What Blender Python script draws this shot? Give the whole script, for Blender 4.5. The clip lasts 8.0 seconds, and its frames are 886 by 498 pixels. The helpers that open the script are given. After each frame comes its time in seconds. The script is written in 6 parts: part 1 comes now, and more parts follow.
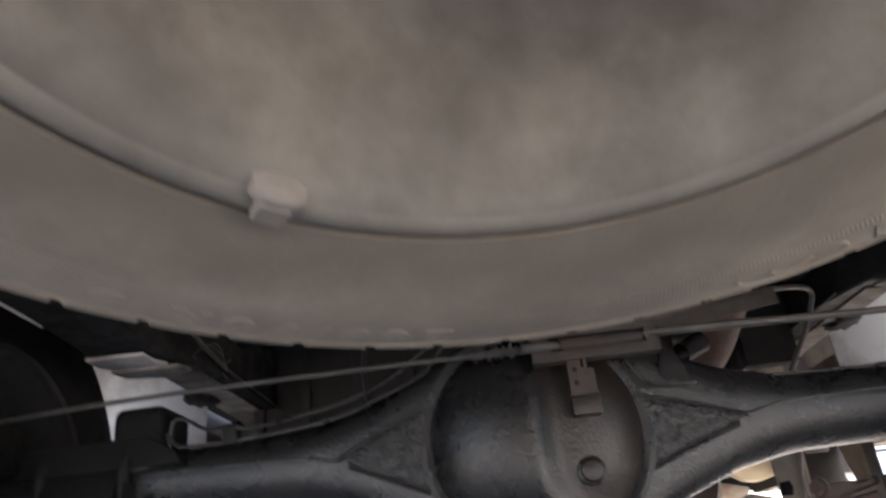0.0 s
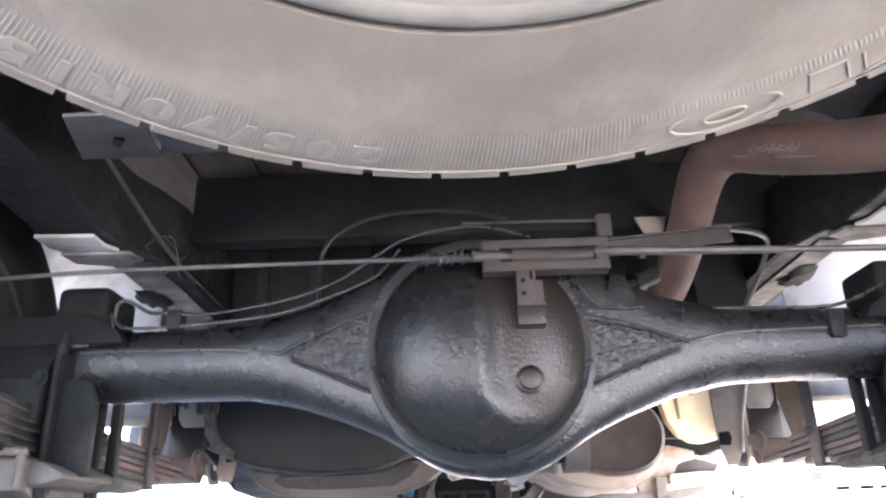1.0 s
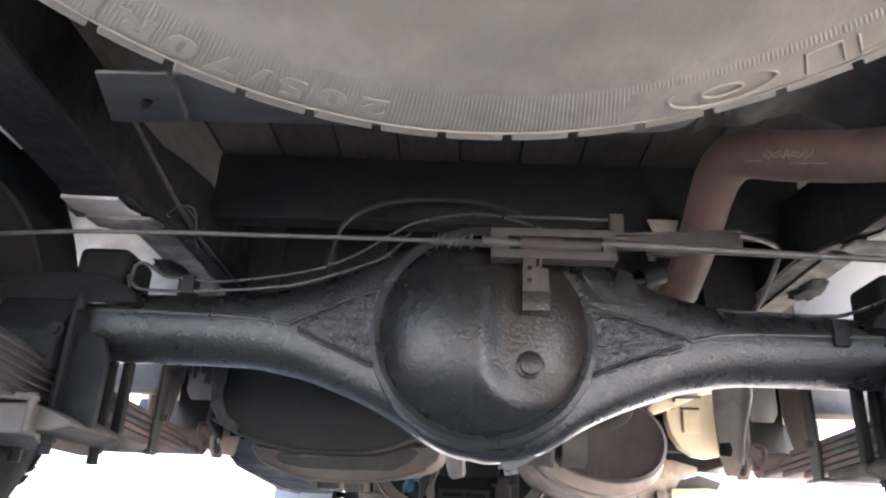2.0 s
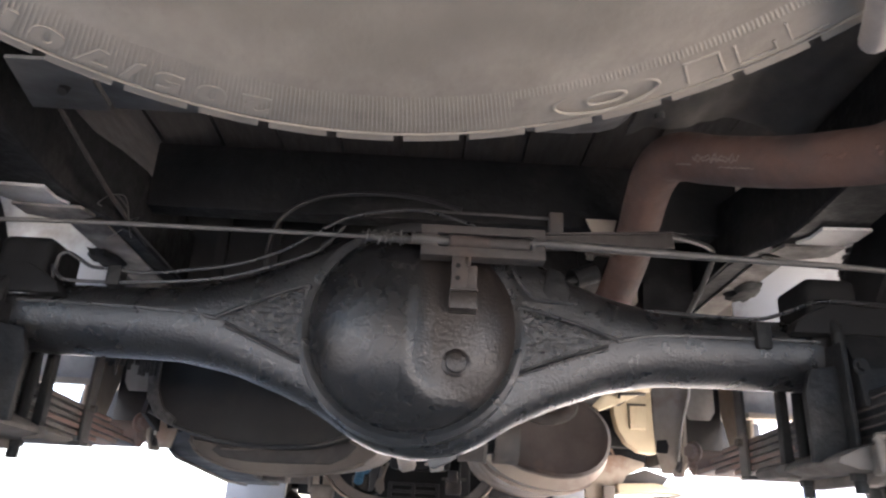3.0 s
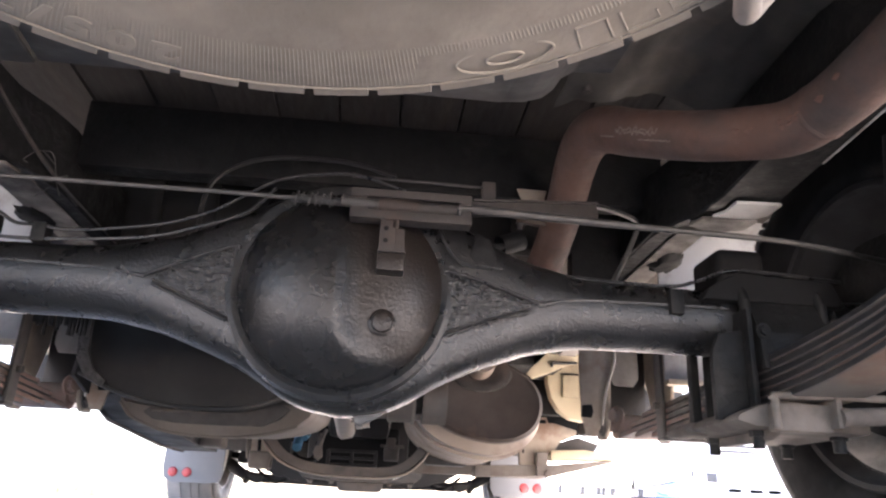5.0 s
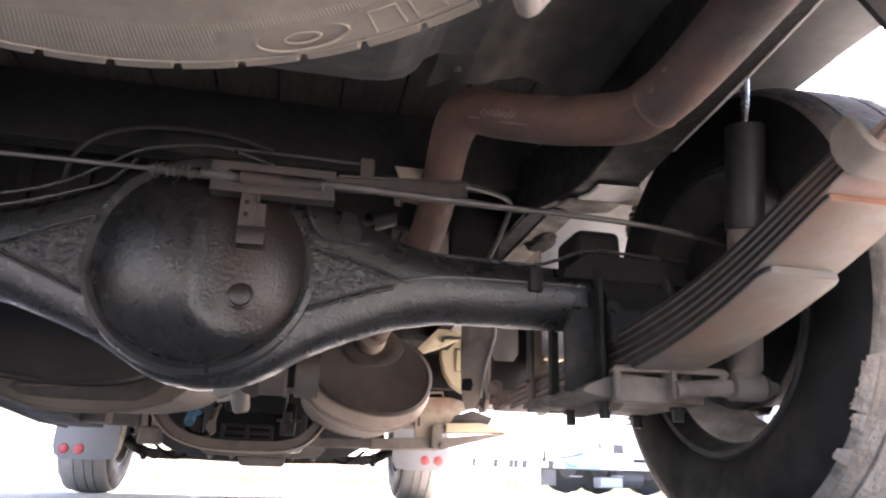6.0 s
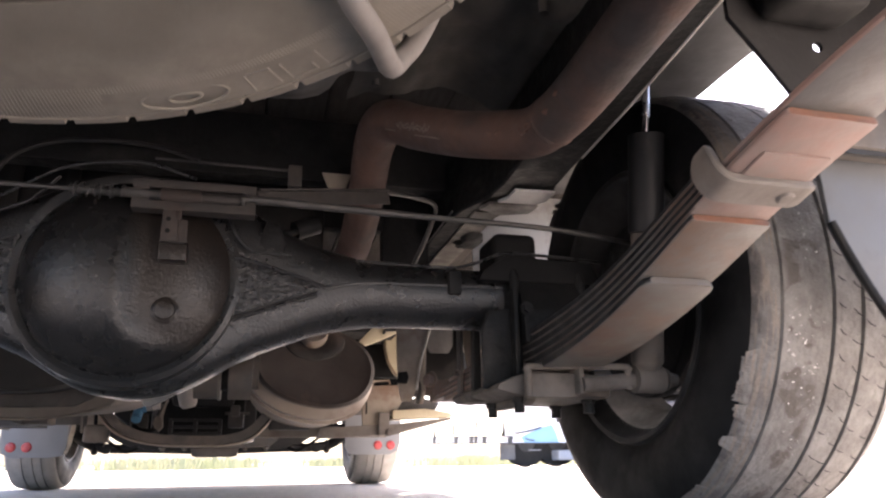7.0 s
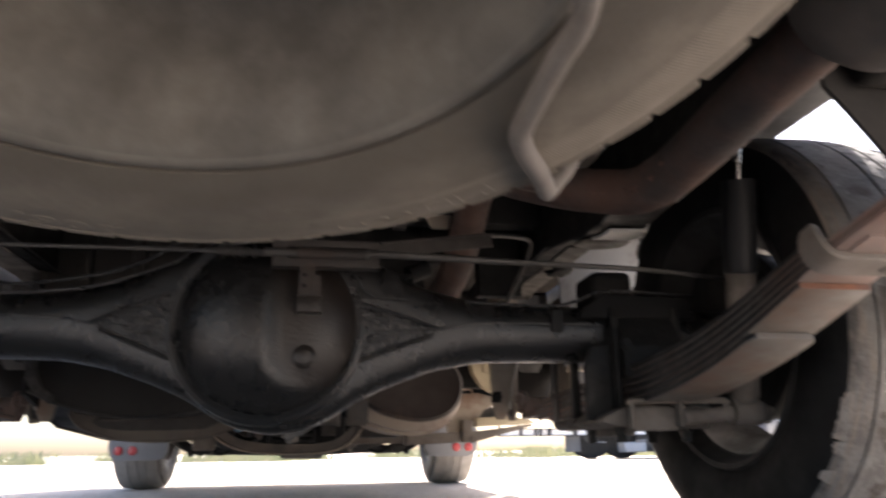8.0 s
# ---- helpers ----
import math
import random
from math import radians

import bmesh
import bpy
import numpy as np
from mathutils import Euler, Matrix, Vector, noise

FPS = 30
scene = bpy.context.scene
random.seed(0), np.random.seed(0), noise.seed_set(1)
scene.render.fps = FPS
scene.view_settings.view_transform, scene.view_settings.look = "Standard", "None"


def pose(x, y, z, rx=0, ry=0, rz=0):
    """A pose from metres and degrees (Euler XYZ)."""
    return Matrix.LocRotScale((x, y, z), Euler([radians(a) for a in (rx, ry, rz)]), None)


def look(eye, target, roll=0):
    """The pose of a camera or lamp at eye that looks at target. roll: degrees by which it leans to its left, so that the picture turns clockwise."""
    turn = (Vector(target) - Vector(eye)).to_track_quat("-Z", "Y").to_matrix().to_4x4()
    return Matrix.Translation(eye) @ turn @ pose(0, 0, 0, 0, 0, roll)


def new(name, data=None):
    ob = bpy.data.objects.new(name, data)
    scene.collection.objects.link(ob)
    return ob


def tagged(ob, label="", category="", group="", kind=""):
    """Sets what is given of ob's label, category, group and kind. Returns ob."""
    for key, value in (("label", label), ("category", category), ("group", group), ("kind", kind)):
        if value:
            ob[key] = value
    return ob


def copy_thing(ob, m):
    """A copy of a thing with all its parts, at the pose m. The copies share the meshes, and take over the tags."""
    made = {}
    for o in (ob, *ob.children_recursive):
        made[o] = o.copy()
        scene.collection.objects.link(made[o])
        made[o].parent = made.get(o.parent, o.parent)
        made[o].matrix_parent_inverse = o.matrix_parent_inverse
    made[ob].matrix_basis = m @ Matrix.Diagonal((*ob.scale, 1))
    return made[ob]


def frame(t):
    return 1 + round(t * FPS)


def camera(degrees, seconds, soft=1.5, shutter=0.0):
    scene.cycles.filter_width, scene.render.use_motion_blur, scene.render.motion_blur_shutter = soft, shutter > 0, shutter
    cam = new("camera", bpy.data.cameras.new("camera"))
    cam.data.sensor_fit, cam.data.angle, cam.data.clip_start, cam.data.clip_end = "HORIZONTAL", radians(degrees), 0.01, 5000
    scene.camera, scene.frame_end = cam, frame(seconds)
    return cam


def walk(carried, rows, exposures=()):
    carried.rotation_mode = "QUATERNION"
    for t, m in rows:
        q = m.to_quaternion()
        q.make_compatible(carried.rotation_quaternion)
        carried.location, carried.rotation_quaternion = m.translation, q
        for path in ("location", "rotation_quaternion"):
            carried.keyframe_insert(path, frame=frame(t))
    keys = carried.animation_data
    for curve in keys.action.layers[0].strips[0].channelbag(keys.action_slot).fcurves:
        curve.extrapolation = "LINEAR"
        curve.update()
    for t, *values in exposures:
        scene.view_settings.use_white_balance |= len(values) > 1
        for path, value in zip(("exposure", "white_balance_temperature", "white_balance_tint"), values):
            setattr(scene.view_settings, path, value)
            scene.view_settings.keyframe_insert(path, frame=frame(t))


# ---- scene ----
# Underside of a small truck: spare wheel, rear axle, springs, exhaust. y points to the front of the truck.
# ---- camera ----
cam = camera(63.52, 8.0, soft=2.2, shutter=0.5)
PATH = [
    (0, -0.0696, -0.8891, 0.1933, 114.16, 5.99, 4.34),
    (0.5, -0.0581, -0.8467, 0.1472, 112.23, 3.41, 1.19),
    (1, -0.0482, -0.8546, 0.1199, 111.54, 1.82, 0.87),
    (1.2, -0.0418, -0.8584, 0.1089, 111.87, -0.17, -0.13),
    (2.3, -0.0293, -0.8578, 0.0830, 112.23, -2.73, 0.75),
    (2.5, -0.0142, -0.8564, 0.0827, 111.81, -2.78, 0.12),
    (3, 0.0143, -0.8575, 0.0941, 111.67, -2.68, -1.64),
    (3.5, 0.0317, -0.8620, 0.0919, 111.53, -2.62, -2.90),
    (4, 0.0440, -0.8640, 0.0767, 110.74, -2.61, -3.92),
    (4.2, 0.0514, -0.8667, 0.0729, 110.55, -2.74, -4.43),
    (5.3, 0.0406, -0.8754, 0.0731, 109.34, -1.82, -7.43),
    (5.5, 0.0716, -0.8775, 0.0712, 108.77, -1.50, -10.18),
    (6, 0.1173, -0.9002, 0.0704, 108.28, -1.53, -11.74),
    (6.5, 0.1482, -0.9249, 0.0756, 107.35, -0.34, -12.84),
    (7, 0.1577, -0.9655, 0.0942, 106.58, 0.69, -14.44),
    (7.5, 0.1259, -1.0238, 0.1112, 105.37, 1.09, -14.39),
    (8, 0.0638, -1.0530, 0.1484, 105.81, 0.74, -9.75),
]
EXPOSURES = [(0.0, 3.45, 6050, 14), (0.5, 4.9, 5650, 18), (1.0, 5.2, 5600, 16), (1.2, 5.1, 5650, 16), (2.3, 4.5, 5800, 13), (3.0, 4.25, 5950, 15), (4.0, 4.32, 6020, 17), (5.5, 4.2, 6150, 20), (6.5, 3.65, 6250, 21), (7.0, 3.29, 6320, 20), (7.5, 2.98, 6360, 19), (8.0, 2.60, 6450, 16)]
walk(cam, [(t, pose(x, y, z, rx, ry, rz)) for t, x, y, z, rx, ry, rz in PATH], EXPOSURES)

# ---- light ----
SUN_EL, SUN_AZ = 53.0, -30.0   # azimuth from the truck's front; minus is to its right
world = bpy.data.worlds.new("daylight")
scene.world = world
world.use_nodes = True
wn = world.node_tree.nodes
sky = wn.new("ShaderNodeTexSky")
sky.sky_type, sky.sun_disc = "NISHITA", False
sky.sun_elevation, sky.sun_rotation = radians(SUN_EL), radians(-SUN_AZ)
sky.dust_density = 3.0
world.node_tree.links.new(sky.outputs[0], wn["Background"].inputs[0])
wn["Background"].inputs[1].default_value = 0.095
sun_data = bpy.data.lights.new("sun", "SUN")
sun_data.energy, sun_data.angle, sun_data.color = 4.7, radians(0.6), (1.0, 0.95, 0.88)
sun = new("sun", sun_data)
sun_dir = Vector((-math.sin(radians(SUN_AZ)) * math.cos(radians(SUN_EL)), math.cos(radians(SUN_AZ)) * math.cos(radians(SUN_EL)), math.sin(radians(SUN_EL))))
sun.matrix_world = look(sun_dir * 30, (0, 0, 0))


# ---- materials ----
def material(name, base, rough=0.6, metal=0.0, second=None, scale=8.0, amount=0.5, spot=None, spot_scale=3.0, spot_cut=0.55,
             bump=0.15, bump_scale=120.0, bump_dist=0.002, rough_var=0.15, stretch=None, random_value=0.0, spec=0.5, coarse=0.0, coarse_scale=12.0):
    """Base colour mixed with a second one by fine noise, and with large soft patches of dirt; fine and coarse relief."""
    m = bpy.data.materials.new(name)
    m.use_nodes = True
    nt = m.node_tree
    n, link = nt.nodes, nt.links.new
    b = n["Principled BSDF"]
    b.inputs["Metallic"].default_value = metal
    b.inputs["Specular IOR Level"].default_value = spec
    co = n.new("ShaderNodeTexCoord")
    mp = n.new("ShaderNodeMapping")
    if stretch:
        mp.inputs["Scale"].default_value = stretch
    link(co.outputs["Object"], mp.inputs["Vector"])

    def noise_tex(sc, det=6.0, ro=0.6):
        t = n.new("ShaderNodeTexNoise")
        t.inputs["Scale"].default_value, t.inputs["Detail"].default_value, t.inputs["Roughness"].default_value = sc, det, ro
        link(mp.outputs[0], t.inputs["Vector"])
        return t

    def ramp(src, lo, hi):
        r = n.new("ShaderNodeMapRange")
        r.inputs["From Min"].default_value, r.inputs["From Max"].default_value = lo, hi
        link(src, r.inputs["Value"])
        return r.outputs["Result"]

    def mix(fac, a, c):
        x = n.new("ShaderNodeMix")
        x.data_type = "RGBA"
        link(fac, x.inputs["Factor"])
        for sock, val in ((x.inputs[6], a), (x.inputs[7], c)):
            if isinstance(val, tuple):
                sock.default_value = (*val, 1)
            else:
                link(val, sock)
        return x.outputs[2]

    fine = noise_tex(scale)
    second = second or tuple(c * (1 - 0.35 * amount) for c in base)
    col = mix(ramp(fine.outputs["Fac"], 0.5 - 0.3 / max(amount, 0.1) * 0.5, 0.5 + 0.3 / max(amount, 0.1) * 0.5), base, second)
    if spot:
        big = noise_tex(spot_scale, 8.0, 0.65)
        col = mix(ramp(big.outputs["Fac"], spot_cut - 0.08, spot_cut + 0.1), col, spot)
    if random_value:
        oi = n.new("ShaderNodeObjectInfo")
        hsv = n.new("ShaderNodeHueSaturation")
        r = n.new("ShaderNodeMapRange")
        r.inputs["To Min"].default_value, r.inputs["To Max"].default_value = 1 - random_value, 1 + random_value
        link(oi.outputs["Random"], r.inputs["Value"])
        link(r.outputs["Result"], hsv.inputs["Value"])
        link(col, hsv.inputs["Color"])
        col = hsv.outputs["Color"]
    link(col, b.inputs["Base Color"])
    rr = n.new("ShaderNodeMapRange")
    rr.inputs["From Min"].default_value, rr.inputs["From Max"].default_value = 0.3, 0.7
    rr.inputs["To Min"].default_value, rr.inputs["To Max"].default_value = max(rough - rough_var, 0.05), min(rough + rough_var, 1.0)
    mid = noise_tex(scale * 2.3)
    link(mid.outputs["Fac"], rr.inputs["Value"])
    link(rr.outputs["Result"], b.inputs["Roughness"])
    normal = None
    for strength, sc, dist in ((coarse, coarse_scale, bump_dist * 4), (bump, bump_scale, bump_dist)):
        if strength > 0:
            t = noise_tex(sc, 4.0, 0.55)
            bp = n.new("ShaderNodeBump")
            bp.inputs["Strength"].default_value, bp.inputs["Distance"].default_value = strength, dist
            link(t.outputs["Fac"], bp.inputs["Height"])
            if normal:
                link(normal, bp.inputs["Normal"])
            normal = bp.outputs["Normal"]
    if normal:
        link(normal, b.inputs["Normal"])
    return m


M_CONCRETE = material("dusty_gritty_concrete", (0.62, 0.545, 0.455), 0.9, second=(0.40, 0.345, 0.285), scale=38.0, amount=1.0, spot=(0.44, 0.375, 0.31), spot_scale=1.7, spot_cut=0.58, bump=0.8, bump_scale=70.0, bump_dist=0.012, coarse=0.3, coarse_scale=9.0)
M_AXLE = material("black_underseal_paint", (0.0098, 0.0097, 0.0098), 0.29, second=(0.016, 0.0158, 0.0155), scale=14.0, amount=0.7, spot=(0.021, 0.0195, 0.018), spot_scale=5.0, spot_cut=0.63, bump=0.55, bump_scale=280.0, bump_dist=0.0024, coarse=0.015, coarse_scale=85.0, rough_var=0.05, spec=0.62)
M_AXLE_ROUGH = material("black_paint_over_rough_casting", (0.012, 0.0119, 0.0120), 0.26, second=(0.020, 0.0198, 0.0195), scale=30.0, amount=0.8, bump=0.6, bump_scale=240.0, bump_dist=0.004, stretch=(1, 1, 1.5), spec=0.6)
M_COVER = material("black_paint_on_cover", (0.0100, 0.0099, 0.0102), 0.27, second=(0.0140, 0.0135, 0.0130), scale=9.0, amount=0.6, spot=(0.026, 0.022, 0.019), spot_scale=5.0, spot_cut=0.63, bump=0.45, bump_scale=240.0, bump_dist=0.0023, rough_var=0.03, spec=0.42)
M_BLACK = material("black_chassis_paint", (0.0165, 0.0163, 0.0165), 0.52, second=(0.026, 0.0248, 0.0238), scale=10.0, spot=(0.050, 0.044, 0.038), spot_scale=4.0, spot_cut=0.63, bump=0.25, spec=0.32)
M_DARK = material("dusty_dark_steel", (0.045, 0.042, 0.039), 0.7, second=(0.08, 0.072, 0.064), scale=12.0, spot=(0.11, 0.09, 0.075), spot_scale=5.0, bump=0.25)
M_GREYPANEL = material("pale_grey_body_paint", (0.42, 0.415, 0.40), 0.55, second=(0.34, 0.33, 0.315), scale=6.0, spot=(0.20, 0.18, 0.155), spot_scale=6.0, spot_cut=0.56, bump=0.12)
M_BEIGE = material("beige_primer_panel", (0.50, 0.45, 0.36), 0.65, second=(0.42, 0.37, 0.29), scale=7.0, spot=(0.30, 0.25, 0.19), spot_scale=6.0, bump=0.1)
M_DUSTRUBBER = material("dust_coated_rubber", (0.222, 0.196, 0.160), 0.9, second=(0.158, 0.138, 0.112), scale=19.0, amount=1.0, spot=(0.115, 0.100, 0.082), spot_scale=6.0, spot_cut=0.55, bump=0.35, bump_scale=160.0, bump_dist=0.001, spec=0.25, coarse=0.15, coarse_scale=30.0)
M_RIBRUBBER = material("dusty_serrated_rubber", (0.222, 0.196, 0.160), 0.9, second=(0.175, 0.154, 0.124), scale=7.0, amount=0.8, bump=0.1, spec=0.25)
M_RUBBER = material("black_rubber", (0.0075, 0.0075, 0.0078), 0.7, second=(0.012, 0.0118, 0.0115), scale=10.0, spot=(0.028, 0.0265, 0.0245), spot_scale=5.0, spot_cut=0.6, bump=0.25, spec=0.16)
M_TREAD = material("worn_grey_tread", (0.185, 0.176, 0.163), 0.85, second=(0.120, 0.112, 0.103), scale=26.0, amount=1.0, spot=(0.085, 0.079, 0.072), spot_scale=11.0, spot_cut=0.56, bump=1.0, bump_scale=130.0, bump_dist=0.003, coarse=0.15, coarse_scale=35.0, spec=0.3)
M_FRONTTREAD = material("grey_front_tread", (0.27, 0.26, 0.245), 0.85, second=(0.20, 0.19, 0.178), scale=18.0, amount=0.8, bump=0.5, spec=0.3)
M_RIM = material("dusty_steel_rim", (0.140, 0.127, 0.106), 0.75, second=(0.088, 0.080, 0.067), scale=14.0, amount=1.0, spot=(0.068, 0.062, 0.052), spot_scale=4.0, spot_cut=0.52, bump=0.25, coarse=0.1)
M_REARRIM = material("grimy_wheel_paint", (0.018, 0.017, 0.016), 0.7, second=(0.013, 0.0125, 0.012), scale=10.0, spot=(0.030, 0.028, 0.025), spot_scale=5.0, spot_cut=0.6, bump=0.15)
# pale colour that paints light on the rim barrels and hanger edges
M_PALE_LIT = material("pale_lit_surface", (0.66, 0.63, 0.58), 0.9, second=(0.54, 0.51, 0.47), scale=12.0, amount=0.8, spot=(0.27, 0.25, 0.22), spot_scale=7.0, bump=0.2)
M_FLANGE = material("scuffed_dusty_flange", (0.165, 0.150, 0.125), 0.8, second=(0.125, 0.113, 0.095), scale=9.0, amount=0.9, spot=(0.095, 0.086, 0.073), spot_scale=6.0, spot_cut=0.53, bump=0.3, coarse=0.1)
M_RUST = material("rusty_exhaust_steel", (0.114, 0.062, 0.044), 0.75, second=(0.080, 0.050, 0.040), scale=14.0, amount=0.95, spot=(0.046, 0.037, 0.033), spot_scale=5.5, spot_cut=0.50, bump=0.5, bump_scale=140.0, coarse=0.12, coarse_scale=25.0)
M_MUFFLER = material("brown_heat_stained_steel", (0.043, 0.031, 0.025), 0.7, second=(0.030, 0.022, 0.018), scale=8.0, amount=0.8, spot=(0.075, 0.045, 0.032), spot_scale=5.0, spot_cut=0.62, bump=0.2)
M_MUFFLER_TAN = material("tan_aluminised_steel", (0.33, 0.28, 0.23), 0.6, second=(0.25, 0.20, 0.16), scale=9.0, spot=(0.17, 0.12, 0.09), spot_scale=6.0, bump=0.15)
M_LEAF = material("dusty_spring_steel", (0.125, 0.112, 0.099), 0.7, second=(0.095, 0.085, 0.074), scale=14.0, amount=0.9, spot=(0.130, 0.080, 0.055), spot_scale=7.0, spot_cut=0.54, bump=0.25)
M_LEAF_MAIN = material("grey_main_leaf_steel", (0.100, 0.092, 0.084), 0.65, second=(0.075, 0.069, 0.063), scale=14.0, amount=0.9, spot=(0.10, 0.065, 0.048), spot_scale=7.0, spot_cut=0.58, bump=0.25)
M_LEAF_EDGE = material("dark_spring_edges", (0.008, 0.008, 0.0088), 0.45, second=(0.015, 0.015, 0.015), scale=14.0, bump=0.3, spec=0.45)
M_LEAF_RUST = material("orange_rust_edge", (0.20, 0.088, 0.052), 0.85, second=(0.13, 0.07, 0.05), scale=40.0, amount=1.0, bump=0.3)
M_FLAKE = material("pale_rust_scab", (0.15, 0.085, 0.062), 0.9, second=(0.09, 0.052, 0.04), scale=70.0, amount=1.0, bump=0.6)
M_CRUST = material("crusted_grey_dirt", (0.085, 0.080, 0.074), 0.95, second=(0.050, 0.047, 0.044), scale=70.0, amount=1.0, bump=0.6, bump_scale=90.0, bump_dist=0.01)
M_WEB = material("grey_dusty_web_paint", (0.20, 0.195, 0.185), 0.65, second=(0.15, 0.145, 0.138), scale=8.0, spot=(0.10, 0.09, 0.08), spot_scale=6.0, bump=0.15)
M_FLANGERUST = material("brown_flange_steel", (0.105, 0.082, 0.062), 0.8, second=(0.075, 0.058, 0.044), scale=20.0, amount=0.9, spot=(0.10, 0.055, 0.035), spot_scale=12.0, bump=0.4)
M_UBOLT = material("oily_black_steel", (0.007, 0.0072, 0.0074), 0.6, second=(0.012, 0.012, 0.0118), scale=14.0, spot=(0.024, 0.022, 0.020), spot_scale=9.0, spot_cut=0.62, bump=0.5, bump_scale=90.0, bump_dist=0.004, spec=0.20)
M_GRIMESTEEL = material("grimy_brown_steel", (0.118, 0.101, 0.086), 0.85, second=(0.080, 0.068, 0.058), scale=16.0, amount=0.9, spot=(0.050, 0.042, 0.036), spot_scale=8.0, spot_cut=0.56, bump=0.35)
M_RAILDUST = material("patchy_pale_rail_dust", (0.24, 0.225, 0.205), 0.7, second=(0.15, 0.135, 0.12), scale=16.0, amount=1.0, spot=(0.045, 0.038, 0.032), spot_scale=9.0, spot_cut=0.47, bump=0.25, coarse=0.1)
M_SHIELD = material("grimy_crumpled_sheet", (0.060, 0.056, 0.050), 0.7, second=(0.040, 0.037, 0.033), scale=9.0, amount=0.9, spot=(0.085, 0.075, 0.060), spot_scale=6.0, spot_cut=0.56, bump=0.3)
M_CHALK = material("pale_chalk_scribble", (0.19, 0.155, 0.13), 0.9, second=(0.13, 0.095, 0.075), scale=120.0, amount=1.0, bump=0.0)
M_LEAF_RED = material("rust_red_spring_steel", (0.205, 0.121, 0.096), 0.8, second=(0.178, 0.127, 0.107), scale=11.0, amount=0.9, spot=(0.16, 0.135, 0.12), spot_scale=7.0, spot_cut=0.55, bump=0.25)
M_DUSTSTEEL = material("dust_covered_steel", (0.175, 0.155, 0.135), 0.85, second=(0.125, 0.110, 0.096), scale=16.0, spot=(0.11, 0.09, 0.075), spot_scale=7.0, bump=0.3)
M_CABLE = material("dusty_steel_cable", (0.095, 0.090, 0.084), 0.5, second=(0.052, 0.049, 0.046), scale=60.0, metal=0.4, bump=0.3, bump_scale=300.0, bump_dist=0.0006)
M_BRACKET = material("dusty_tan_bracket_steel", (0.32, 0.275, 0.222), 0.75, second=(0.22, 0.185, 0.15), scale=16.0, amount=0.9, spot=(0.21, 0.13, 0.09), spot_scale=8.0, spot_cut=0.6, bump=0.25)
M_STOP = material("matt_black_rubber", (0.007, 0.007, 0.0072), 0.7, second=(0.011, 0.011, 0.011), scale=12.0, bump=0.2, spec=0.12)
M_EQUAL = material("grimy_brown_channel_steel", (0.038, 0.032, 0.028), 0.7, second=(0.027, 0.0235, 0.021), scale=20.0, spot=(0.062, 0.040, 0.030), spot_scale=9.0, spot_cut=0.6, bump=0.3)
M_CHROME = material("bright_damper_rod", (0.55, 0.55, 0.55), 0.25, second=(0.4, 0.4, 0.4), scale=20.0, metal=1.0, bump=0.0)
M_PLASTIC = material("black_plastic", (0.021, 0.0208, 0.021), 0.5, second=(0.033, 0.032, 0.031), scale=8.0, spot=(0.075, 0.068, 0.06), spot_scale=4.0, bump=0.1)
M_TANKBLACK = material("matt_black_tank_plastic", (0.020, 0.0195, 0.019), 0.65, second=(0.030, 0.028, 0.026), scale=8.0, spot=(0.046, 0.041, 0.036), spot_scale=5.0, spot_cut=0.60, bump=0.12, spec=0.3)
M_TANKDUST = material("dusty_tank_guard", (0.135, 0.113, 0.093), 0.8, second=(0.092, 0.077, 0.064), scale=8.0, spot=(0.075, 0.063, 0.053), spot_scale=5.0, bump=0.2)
M_MEMBER = material("dull_grey_member_paint", (0.066, 0.065, 0.063), 0.65, second=(0.046, 0.045, 0.044), scale=7.0, spot=(0.035, 0.034, 0.032), spot_scale=4.0, spot_cut=0.54, bump=0.2)
M_DECK = material("dark_deck_boards", (0.038, 0.0315, 0.0265), 0.85, second=(0.025, 0.0215, 0.0185), scale=10.0, amount=0.8, spot=(0.052, 0.040, 0.031), spot_scale=5.0, spot_cut=0.60, bump=0.3, stretch=(6, 1, 1), random_value=0.1)
M_FLAP = material("grey_rubber_flap", (0.105, 0.107, 0.11), 0.5, second=(0.082, 0.084, 0.086), scale=6.0, amount=0.8, spot=(0.06, 0.059, 0.057), spot_scale=4.0, spot_cut=0.58, bump=0.15)
M_FRONTFLAP = material("grey_mud_flap", (0.19, 0.192, 0.196), 0.6, second=(0.15, 0.152, 0.155), scale=6.0, bump=0.1)
M_RED = material("red_reflector", (0.42, 0.06, 0.06), 0.3, second=(0.38, 0.03, 0.03), bump=0.0)
M_BLUE = material("blue_lorry_paint", (0.20, 0.38, 0.55), 0.5, second=(0.17, 0.33, 0.50), scale=4.0, bump=0.05)
M_LORRYGREY = material("grey_lorry_paint", (0.36, 0.37, 0.38), 0.5, second=(0.28, 0.29, 0.30), scale=4.0, bump=0.05)
# lorry steel with shade put into its dark colour
M_LORRYSTEEL = material("shaded_lorry_steel", (0.055, 0.056, 0.058), 0.6, second=(0.04, 0.041, 0.042), scale=4.0, bump=0.05)
M_LORRYTYRE = material("dusty_lorry_rubber", (0.034, 0.033, 0.032), 0.85, second=(0.024, 0.0235, 0.023), scale=5.0, bump=0.2, spec=0.2)
M_WHITE = material("white_lorry_paint", (0.80, 0.80, 0.79), 0.5, second=(0.72, 0.72, 0.71), scale=4.0, bump=0.05)
M_BLUEPLUG = material("blue_connector", (0.10, 0.25, 0.40), 0.5, bump=0.0)
